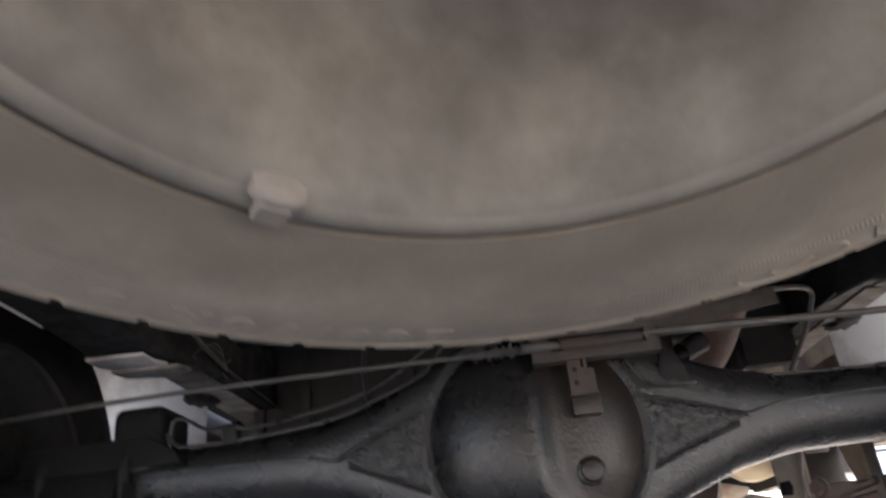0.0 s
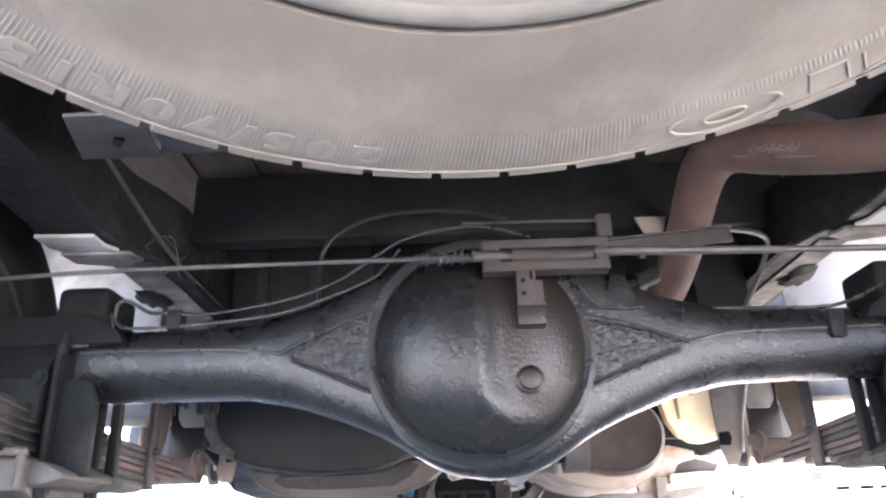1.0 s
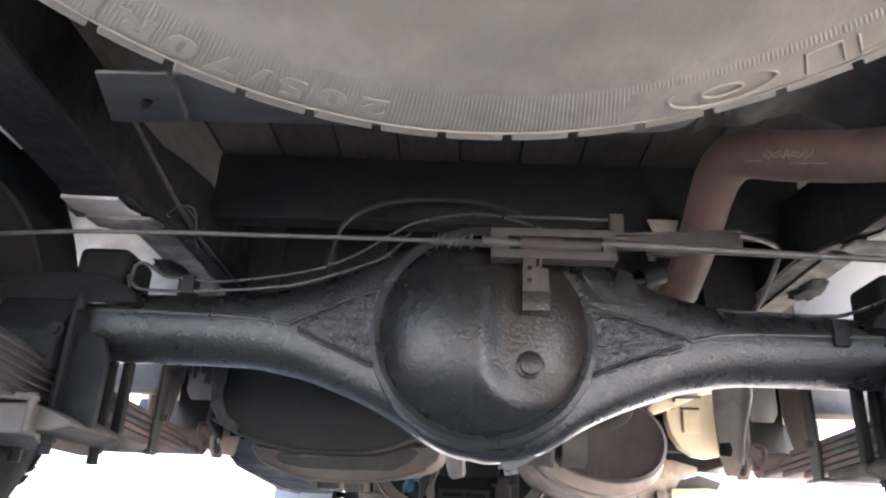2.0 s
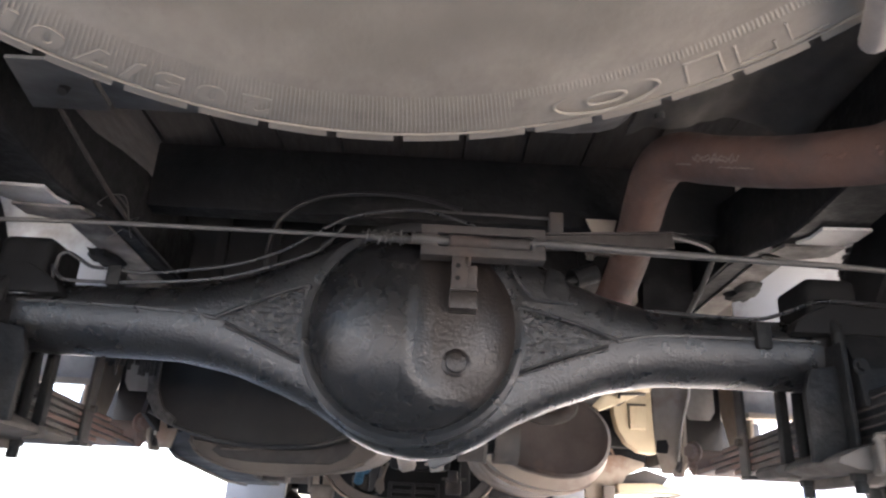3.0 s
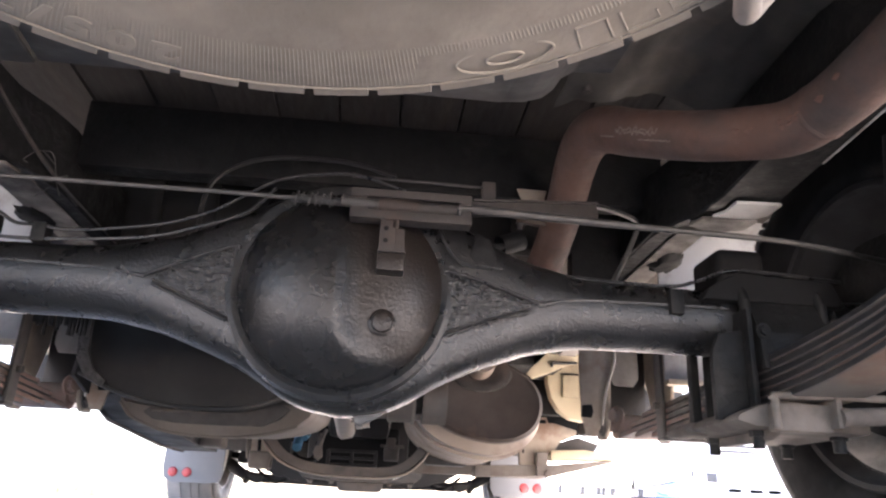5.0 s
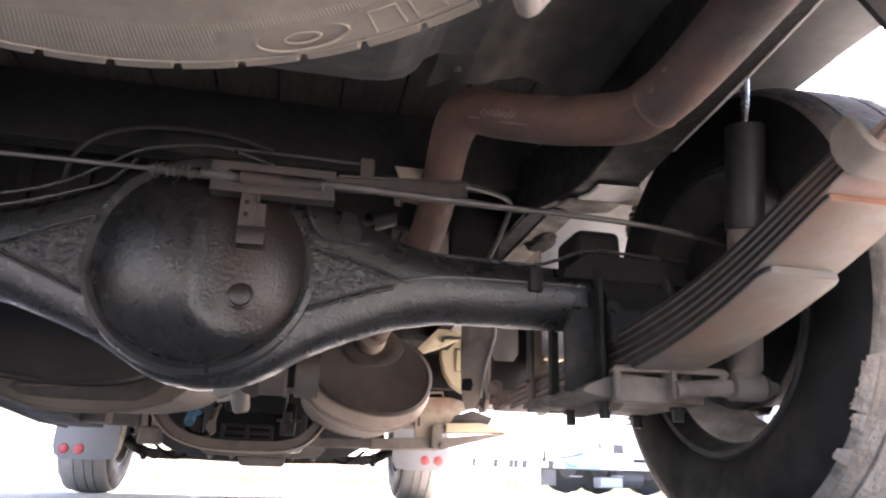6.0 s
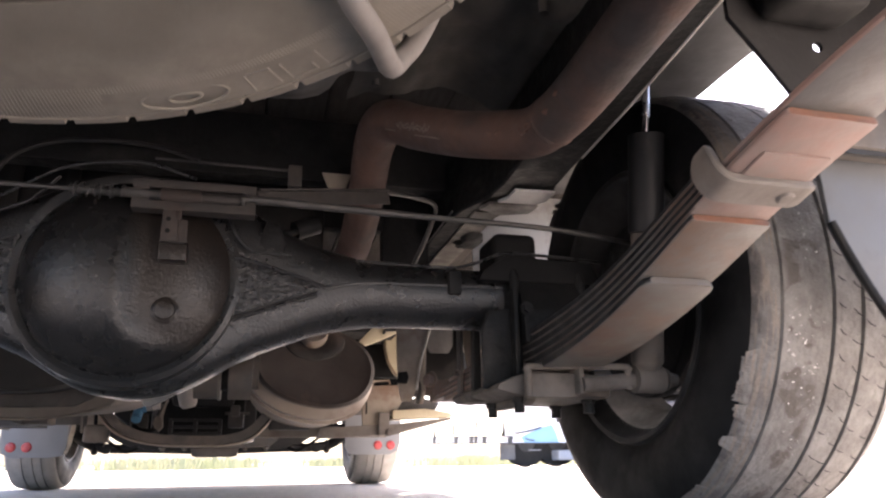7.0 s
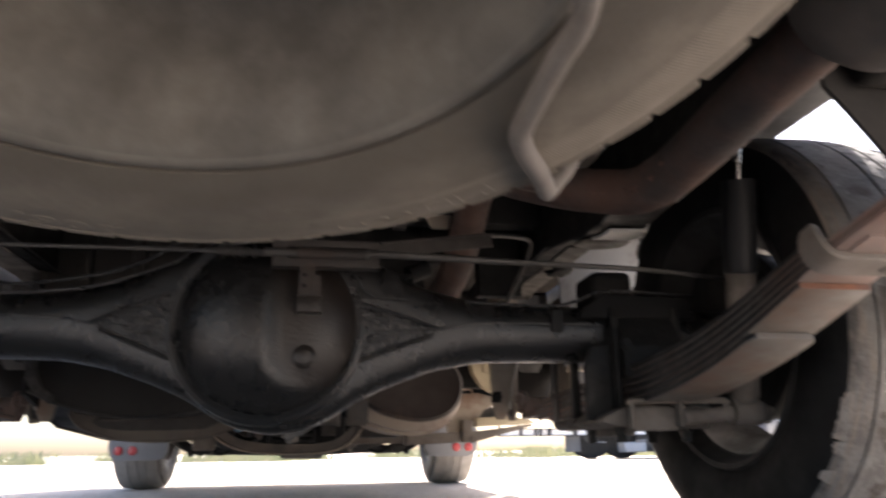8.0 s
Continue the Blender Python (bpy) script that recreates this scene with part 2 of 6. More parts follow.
M_GRASS = material("dry_grass", (0.19, 0.22, 0.12), 0.8, second=(0.28, 0.28, 0.18), scale=1.2, amount=1.0, bump=0.0)
M_PALECAP = material("pale_pinkish_plastic", (0.46, 0.41, 0.37), 0.7, second=(0.36, 0.32, 0.28), scale=30.0, bump=0.2)
M_YELLOW = material("pale_yellow_panel", (0.50, 0.435, 0.30), 0.6, second=(0.40, 0.34, 0.23), scale=6.0, spot=(0.25, 0.20, 0.14), spot_scale=6.0, spot_cut=0.62, bump=0.1)
M_SHOCK = material("dark_damper_paint", (0.008, 0.0088, 0.0105), 0.52, second=(0.012, 0.0125, 0.0135), scale=8.0, spot=(0.024, 0.023, 0.022), spot_scale=6.0, spot_cut=0.6, bump=0.1, rough_var=0.08, spec=0.22)



def stain_tread(m):
    """Wet-looking dark blotches and pale flecks on the inner rib, lengthwise streaks on the inner shoulder."""
    nt = m.node_tree
    n, link = nt.nodes, nt.links.new
    b = n["Principled BSDF"]
    col = b.inputs["Base Color"].links[0].from_socket
    co = n.new("ShaderNodeTexCoord")
    sep = n.new("ShaderNodeSeparateXYZ")
    link(co.outputs["Object"], sep.inputs[0])

    def rng(src, a0, a1, b0=0.0, b1=1.0):
        r = n.new("ShaderNodeMapRange")
        r.interpolation_type = "SMOOTHSTEP"
        for key, val in (("From Min", a0), ("From Max", a1), ("To Min", b0), ("To Max", b1)):
            r.inputs[key].default_value = val
        link(src, r.inputs["Value"])
        return r.outputs["Result"]

    def times(p, q):
        k = n.new("ShaderNodeMath")
        k.operation = "MULTIPLY"
        link(p, k.inputs[0])
        link(q, k.inputs[1])
        return k.outputs[0]

    def noise_at(scale, stretch=None, detail=5.0):
        t = n.new("ShaderNodeTexNoise")
        t.inputs["Scale"].default_value, t.inputs["Detail"].default_value = scale, detail
        mp = n.new("ShaderNodeMapping")
        mp.inputs["Scale"].default_value = stretch or (1, 1, 1)
        link(co.outputs["Object"], mp.inputs["Vector"])
        link(mp.outputs[0], t.inputs["Vector"])
        return t.outputs["Fac"]

    def blend(fac, under, over):
        x = n.new("ShaderNodeMix")
        x.data_type = "RGBA"
        link(fac, x.inputs["Factor"])
        link(under, x.inputs[6])
        x.inputs[7].default_value = (*over, 1)
        return x.outputs[2]

    band = times(rng(sep.outputs["X"], -0.074, -0.062), rng(sep.outputs["X"], -0.026, -0.016, 1.0, 0.0))
    col = blend(times(band, rng(noise_at(32.0, (0.8, 1, 1), 8.0), 0.52, 0.585)), col, (0.080, 0.070, 0.061))
    col = blend(times(band, times(rng(noise_at(230.0, None, 2.0), 0.66, 0.70), rng(noise_at(9.0), 0.45, 0.6))), col, (0.55, 0.53, 0.50))
    col = blend(times(rng(sep.outputs["X"], -0.080, -0.072, 1.0, 0.0), rng(noise_at(16.0, (14, 1, 1)), 0.46, 0.60)), col, (0.17, 0.145, 0.122))
    col = blend(times(rng(sep.outputs["X"], -0.100, -0.090, 1.0, 0.0), rng(noise_at(22.0, (3, 1, 1)), 0.50, 0.60)), col, (0.085, 0.078, 0.072))
    link(col, b.inputs["Base Color"])


stain_tread(M_TREAD)


def rubbed_ring(m, dark, r0, r1):
    """A ring on the sidewall where the dust has been rubbed off, with a ragged edge."""
    nt = m.node_tree
    n, link = nt.nodes, nt.links.new
    b = n["Principled BSDF"]
    col = b.inputs["Base Color"].links[0].from_socket
    co = n.new("ShaderNodeTexCoord")
    flat = n.new("ShaderNodeVectorMath")
    flat.operation = "MULTIPLY"
    flat.inputs[1].default_value = (1, 1, 0)
    link(co.outputs["Object"], flat.inputs[0])
    dist = n.new("ShaderNodeVectorMath")
    dist.operation = "LENGTH"
    link(flat.outputs[0], dist.inputs[0])
    grain = n.new("ShaderNodeTexNoise")
    grain.inputs["Scale"].default_value, grain.inputs["Detail"].default_value = 11.0, 7.0
    link(co.outputs["Object"], grain.inputs["Vector"])
    wob = n.new("ShaderNodeMath")
    wob.operation = "MULTIPLY_ADD"
    wob.inputs[1].default_value = 0.075
    link(grain.outputs["Fac"], wob.inputs[0])
    link(dist.outputs["Value"], wob.inputs[2])
    edge = n.new("ShaderNodeMapRange")
    edge.interpolation_type = "SMOOTHSTEP"
    for key, val in (("From Min", r0 + 0.0375), ("From Max", r1 + 0.0375), ("To Min", 0.80), ("To Max", 0.0)):
        edge.inputs[key].default_value = val
    link(wob.outputs[0], edge.inputs["Value"])
    x = n.new("ShaderNodeMix")
    x.data_type = "RGBA"
    link(edge.outputs["Result"], x.inputs["Factor"])
    link(col, x.inputs[6])
    x.inputs[7].default_value = (*dark, 1)
    link(x.outputs[2], b.inputs["Base Color"])


def oily_film(m, film):
    """A brown oily film with a soft edge over the recessed part of the cover, open to the top and to one side."""
    nt = m.node_tree
    n, link = nt.nodes, nt.links.new
    b = n["Principled BSDF"]
    co = n.new("ShaderNodeTexCoord")
    grain = n.new("ShaderNodeTexNoise")
    grain.inputs["Scale"].default_value, grain.inputs["Detail"].default_value = 30.0, 6.0
    link(co.outputs["Object"], grain.inputs["Vector"])
    last = co.outputs["Object"]
    for kind, val in (("SUBTRACT", (0.049, 0, 0.284)), ("MULTIPLY", (1, 0, 1)), ("MINIMUM", (0, 0, 0))):
        step = n.new("ShaderNodeVectorMath")
        step.operation = kind
        step.inputs[1].default_value = val
        link(last, step.inputs[0])
        last = step.outputs[0]
    dist = n.new("ShaderNodeVectorMath")
    dist.operation = "LENGTH"
    link(last, dist.inputs[0])
    wob = n.new("ShaderNodeMath")
    wob.operation = "MULTIPLY_ADD"
    wob.inputs[1].default_value = 0.022
    link(grain.outputs["Fac"], wob.inputs[0])
    link(dist.outputs["Value"], wob.inputs[2])
    edge = n.new("ShaderNodeMapRange")
    edge.interpolation_type = "SMOOTHSTEP"
    for key, val in (("From Min", 0.048), ("From Max", 0.066), ("To Min", 0.85), ("To Max", 0.0)):
        edge.inputs[key].default_value = val
    link(wob.outputs[0], edge.inputs["Value"])
    x = n.new("ShaderNodeMix")
    x.data_type = "RGBA"
    link(edge.outputs["Result"], x.inputs["Factor"])
    link(b.inputs["Base Color"].links[0].from_socket, x.inputs[6])
    x.inputs[7].default_value = (*film, 1)
    link(x.outputs[2], b.inputs["Base Color"])
    dull = n.new("ShaderNodeMath")
    dull.operation = "MULTIPLY_ADD"
    dull.inputs[1].default_value = 0.09
    link(edge.outputs["Result"], dull.inputs[0])
    link(b.inputs["Roughness"].links[0].from_socket, dull.inputs[2])
    link(dull.outputs[0], b.inputs["Roughness"])


oily_film(M_COVER, (0.0195, 0.0150, 0.0122))


rubbed_ring(M_DUSTRUBBER, (0.098, 0.086, 0.070), 0.240, 0.290)

# ---- mesh helpers ----
def finish(bm, smooth=40.0):
    bmesh.ops.recalc_face_normals(bm, faces=bm.faces[:])
    lim = radians(smooth)
    for fc in bm.faces:
        fc.smooth = True
    for e in bm.edges:
        if len(e.link_faces) == 2 and e.calc_face_angle(0.0) > lim:
            e.smooth = False
    return bm


def part(name, bm, mat, parent=None, label="", smooth=40.0):
    """Link a bmesh as one mesh object, under a thing or a part."""
    finish(bm, smooth)
    me = bpy.data.meshes.new(name)
    bm.to_mesh(me)
    bm.free()
    me.materials.append(mat)
    ob = new(name, me)
    ob.parent = parent
    if label:
        ob["label"] = label
    return ob


def thing(name, label, category, at=(0, 0, 0), group="", kind=""):
    ob = new(name)
    ob.empty_display_size = 0.05
    ob.location = at
    return tagged(ob, label, category, group, kind)


def box(x0, x1, y0, y1, z0, z1, bevel=0.003, seg=2):
    bm = bmesh.new()
    v = [bm.verts.new((x, y, z)) for x in (x0, x1) for y in (y0, y1) for z in (z0, z1)]
    for q in ((0, 1, 3, 2), (4, 6, 7, 5), (0, 4, 5, 1), (2, 3, 7, 6), (0, 2, 6, 4), (1, 5, 7, 3)):
        bm.faces.new([v[i] for i in q])
    bmesh.ops.recalc_face_normals(bm, faces=bm.faces[:])
    if bevel > 0:
        bmesh.ops.bevel(bm, geom=bm.edges[:], offset=bevel, segments=seg, profile=0.6, affect="EDGES")
    return bm


def merge(*bms):
    out = bmesh.new()
    me = bpy.data.meshes.new("tmp")
    for b in bms:
        b.to_mesh(me)
        out.from_mesh(me)
        b.free()
    bpy.data.meshes.remove(me)
    return out


def moved(bm, m):
    bmesh.ops.transform(bm, matrix=m, verts=bm.verts[:])
    return bm


def mirrored(bm):
    bmesh.ops.scale(bm, vec=(-1, 1, 1), verts=bm.verts[:])
    bmesh.ops.reverse_faces(bm, faces=bm.faces[:])
    return bm


def prism(poly, a, b, axis="y", bevel=0.002):
    """A polygon extruded from a to b along an axis; the polygon's two numbers are the other two axes in order."""
    bm = bmesh.new()

    def put(p, h):
        return {"x": (h, p[0], p[1]), "y": (p[0], h, p[1]), "z": (p[0], p[1], h)}[axis]

    lo = [bm.verts.new(put(p, a)) for p in poly]
    hi = [bm.verts.new(put(p, b)) for p in poly]
    bm.faces.new(lo)
    bm.faces.new(hi[::-1])
    for i in range(len(poly)):
        j = (i + 1) % len(poly)
        bm.faces.new((lo[i], hi[i], hi[j], lo[j]))
    bmesh.ops.recalc_face_normals(bm, faces=bm.faces[:])
    if bevel > 0:
        bmesh.ops.bevel(bm, geom=bm.edges[:], offset=bevel, segments=2, profile=0.6, affect="EDGES")
    return bm


def holed_plate(poly, hole, r, y0, y1, n=48):
    """A flat plate in x and z with one round hole, from y0 to y1; the outline is seen whole from the hole."""
    bm = bmesh.new()

    def edge(a):
        d, best = (math.cos(a), math.sin(a)), 9.0
        for p, q in zip(poly, poly[1:] + poly[:1]):
            ex, ez = q[0] - p[0], q[1] - p[1]
            det = d[0] * -ez + ex * d[1]
            if abs(det) > 1e-9:
                wx, wz = p[0] - hole[0], p[1] - hole[1]
                t, u = (wx * -ez + ex * wz) / det, (d[0] * wz - d[1] * wx) / det
                if t > 0 and -1e-6 <= u <= 1 + 1e-6:
                    best = min(best, t)
        return hole[0] + d[0] * best, hole[1] + d[1] * best

    angles = sorted([2 * math.pi * k / n for k in range(n)] + [math.atan2(p[1] - hole[1], p[0] - hole[0]) % (2 * math.pi) for p in poly])
    rings = []
    for y in (y0, y1):
        rings.append([bm.verts.new((e[0], y, e[1])) for e in map(edge, angles)])
        rings.append([bm.verts.new((hole[0] + r * math.cos(a), y, hole[1] + r * math.sin(a))) for a in angles])
    out0, in0, out1, in1 = rings
    m = len(angles)
    for k in range(m):
        j = (k + 1) % m
        for quad in ((out0[k], out0[j], in0[j], in0[k]), (out1[k], in1[k], in1[j], out1[j]), (out0[k], out1[k], out1[j], out0[j]), (in0[k], in0[j], in1[j], in1[k])):
            bm.faces.new(quad)
    return bm


def spline(pts, per=8):
    """Catmull-Rom through points (any dimension)."""
    p = [np.array(q, float) for q in pts]
    p = [2 * p[0] - p[1]] + p + [2 * p[-1] - p[-2]]
    out = []
    for i in range(1, len(p) - 2):
        for k in range(per):
            t = k / per
            out.append(0.5 * (2 * p[i] + (p[i + 1] - p[i - 1]) * t + (2 * p[i - 1] - 5 * p[i] + 4 * p[i + 1] - p[i + 2]) * t * t + (3 * p[i] - p[i - 1] - 3 * p[i + 1] + p[i + 2]) * t ** 3))
    out.append(p[-2])
    return out


def tube(pts, r, seg=12, per=8, cap=True, raw=False):
    """A round bar or pipe along a smooth line; r may be a number or one per point given."""
    line = [np.array(q, float) for q in pts] if raw else spline(pts, per)
    n = len(line)
    if isinstance(r, (list, tuple)):
        radii = np.interp(np.linspace(0, 1, n), np.linspace(0, 1, len(r)), r)
    else:
        radii = [r] * n
    bm = bmesh.new()
    up, rings = None, []
    for i in range(n):
        d = Vector(line[min(i + 1, n - 1)] - line[max(i - 1, 0)]).normalized()
        if up is None:
            up = d.orthogonal().normalized()
        up = (up - d * up.dot(d)).normalized()
        side = d.cross(up)
        c = Vector(line[i])
        rings.append([bm.verts.new(c + (up * math.cos(a) + side * math.sin(a)) * radii[i]) for a in (2 * math.pi * k / seg for k in range(seg))])
    for a, b in zip(rings, rings[1:]):
        for k in range(seg):
            bm.faces.new((a[k], a[(k + 1) % seg], b[(k + 1) % seg], b[k]))
    if cap:
        bm.faces.new(rings[0][::-1])
        bm.faces.new(rings[-1])
    return bm


def lathe(profile, seg=96, wobble=0.0, closed=True, full=360.0, start=0.0):
    """Profile of (radius, height) turned round the z axis."""
    bm = bmesh.new()
    rings, turns = [], seg if full >= 360 else seg + 1
    for k in range(turns):
        a = radians(start + full * k / seg)
        ring = []
        for r, h in profile:
            w = 1 + wobble * noise.noise((math.cos(a) * 2, math.sin(a) * 2, r * 9 + h * 5))
            ring.append(bm.verts.new((r * w * math.cos(a), r * w * math.sin(a), h)))
        rings.append(ring)
    m = len(profile)
    for k in range(seg):
        a, b = rings[k], rings[(k + 1) % turns]
        for i in range(m if closed else m - 1):
            j = (i + 1) % m
            quad = (a[i], b[i], b[j], a[j])
            bm.faces.new(quad)
    bmesh.ops.remove_doubles(bm, verts=bm.verts[:], dist=1e-6)
    return bm


def strap(path, thick, widths):
    """A flat bar bent along a line of (x, z), lying across y; widths are one per point given."""
    line = spline(path, 6)
    ws = np.interp(np.linspace(0, 1, len(line)), np.linspace(0, 1, len(widths)), widths)
    bm = bmesh.new()
    rows = []
    c = min(thick * 0.3, 0.0016)
    for i, p in enumerate(line):
        d = line[min(i + 1, len(line) - 1)] - line[max(i - 1, 0)]
        d = d / np.hypot(*d)
        nx, nz, h, w = -d[1], d[0], thick / 2, ws[i] / 2
        rows.append([bm.verts.new((p[0] + nx * u, y, p[1] + nz * u)) for u, y in ((-h, -w + c), (-h, w - c), (-h + c, w), (h - c, w), (h, w - c), (h, -w + c), (h - c, -w), (-h + c, -w))])
    for p, q in zip(rows, rows[1:]):
        for i in range(8):
            bm.faces.new((p[i], q[i], q[(i + 1) % 8], p[(i + 1) % 8]))
    bm.faces.new(rows[0][::-1])
    bm.faces.new(rows[-1])
    return bm


def bolt(at, r, h, axis=(0, -1, 0), washer=True):
    """A hexagon head, with a washer, standing on a face."""
    bm = bmesh.new()
    bmesh.ops.create_cone(bm, cap_ends=True, segments=6, radius1=r, radius2=r * 0.94, depth=h, matrix=Matrix.Translation((0, 0, h / 2 + (0.002 if washer else 0))))
    if washer:
        bmesh.ops.create_cone(bm, cap_ends=True, segments=20, radius1=r * 1.45, radius2=r * 1.4, depth=0.003, matrix=Matrix.Translation((0, 0, 0.0015)))
    return moved(bm, Matrix.Translation(at) @ Vector(axis).to_track_quat("Z", "Y").to_matrix().to_4x4())


def rod(a, b, r, seg=20, bevel=0.0):
    bm = tube([a, b], r, seg, per=1)
    if bevel:
        bmesh.ops.bevel(bm, geom=[e for e in bm.edges if e.calc_face_angle(0) > 1.2], offset=bevel, segments=2, affect="EDGES")
    return bm


def box_loft(stations):
    """A hollow-looking box bar through stations of (y, x0, x1, z0, z1), its long edges softened."""
    bm = bmesh.new()
    c = 0.003
    rows = []
    for y, x0, x1, z0, z1 in stations:
        rows.append([bm.verts.new((x, y, z)) for x, z in ((x0 + c, z0), (x1 - c, z0), (x1, z0 + c), (x1, z1 - c), (x1 - c, z1), (x0 + c, z1), (x0, z1 - c), (x0, z0 + c))])
    for p, q in zip(rows, rows[1:]):
        for i in range(8):
            bm.faces.new((p[i], q[i], q[(i + 1) % 8], p[(i + 1) % 8]))
    bm.faces.new(rows[0][::-1])
    bm.faces.new(rows[-1])
    return bm


def bar(a, b, wide, tall, bevel=0.001):
    """A flat bar from a to b: its width level, its height upright."""
    a, b = Vector(a), Vector(b)
    d = (b - a).normalized()
    side = d.cross(Vector((0, 0, 1))).normalized()
    up = side.cross(d)
    bm = box(0, (b - a).length, -wide / 2, wide / 2, -tall / 2, tall / 2, bevel)
    return moved(bm, Matrix.Translation(a) @ Matrix((d, -side, up)).transposed().to_4x4())


# ---- ground and distance ----
def ground_sheet():
    bm = bmesh.new()
    xs = [-3000, -300, -60, -20] + [i * 0.5 for i in range(-20, 21)] + [20, 60, 300, 3000]
    ys = [-3000, -300, -60, -20] + [i * 0.5 for i in range(-20, 41)] + [40, 80, 300, 3000]
    grid = [[bm.verts.new((x, y, 0.012 * noise.noise((x * 0.35, y * 0.35, 0)) * min(max(abs(y - 0.8) - 2.2, 0) / 2, 1) if abs(x) < 15 and abs(y) < 25 else 0.0)) for x in xs] for y in ys]
    for i in range(len(ys) - 1):
        for j in range(len(xs) - 1):
            bm.faces.new((grid[i][j], grid[i][j + 1], grid[i + 1][j + 1], grid[i + 1][j]))
    return part("ground", bm, M_CONCRETE)


tagged(ground_sheet(), "pale dusty concrete yard lying under the truck", "ground", kind="structure")


def grass_strip():
    bm = bmesh.new()
    rng = random.Random(4)
    for _ in range(620):
        cx, cy = rng.uniform(-10, 10), rng.uniform(13.0, 22.0)
        if noise.noise((cx * 0.45, cy * 0.22, 2)) < 0.15:
            continue
        for _ in range(26):
            a, l = rng.uniform(0, 6.28), rng.uniform(0.05, 0.30)
            x, y = cx + rng.gauss(0, 0.2), cy + rng.gauss(0, 0.2)
            dx, dy = math.cos(a) * l * 0.5, math.sin(a) * l * 0.5
            w = 0.014
            v = [bm.verts.new(p) for p in ((x - w, y, 0), (x + w, y, 0), (x + dx * 0.5 + w * 0.7, y + dy * 0.5, l * 0.7), (x + dx, y + dy, l), (x + dx * 0.5 - w * 0.7, y + dy * 0.5, l * 0.7))]
            bm.faces.new(v)
    return part("grass", bm, M_GRASS)


tagged(grass_strip(), "tufts of half-dry grass along the yard's far edge", "grass", kind="stuff")


# ---- wheels ----
SPARE_N = Vector((-0.06, 0.207, 1.0)).normalized()
SPARE_U = (Vector((1, 0, 0)) - SPARE_N * SPARE_N.x).normalized()
SPARE_V = SPARE_N.cross(SPARE_U)
SPARE_M = Matrix((SPARE_U, SPARE_V, SPARE_N)).transposed().to_4x4()
SPARE_M.translation = (-0.006, -0.803, 0.377)


def polar(r, deg, h):
    a = radians(deg)
    return Vector((r * math.cos(a), r * math.sin(a), h))


def spare_face(r):
    """Height of the spare tyre's lower sidewall at a radius, in its own frame."""
    return float(np.interp(r, [0.2155, 0.2180, 0.235, 0.26, 0.285, 0.305, 0.318, 0.326], [0.008, -0.0035, -0.006, -0.008, -0.007, -0.004, -0.001, 0.002]))


def off_centre(bm, k=1.0):
    """The rim sits a few millimetres off the tread's centre."""
    for v in bm.verts:
        r = math.hypot(v.co.x, v.co.y)
        w = k * min(max((0.275 - r) / 0.045, 0), 1)
        v.co += Vector((-0.0100, 0.0020, 0)) * w
    return bm


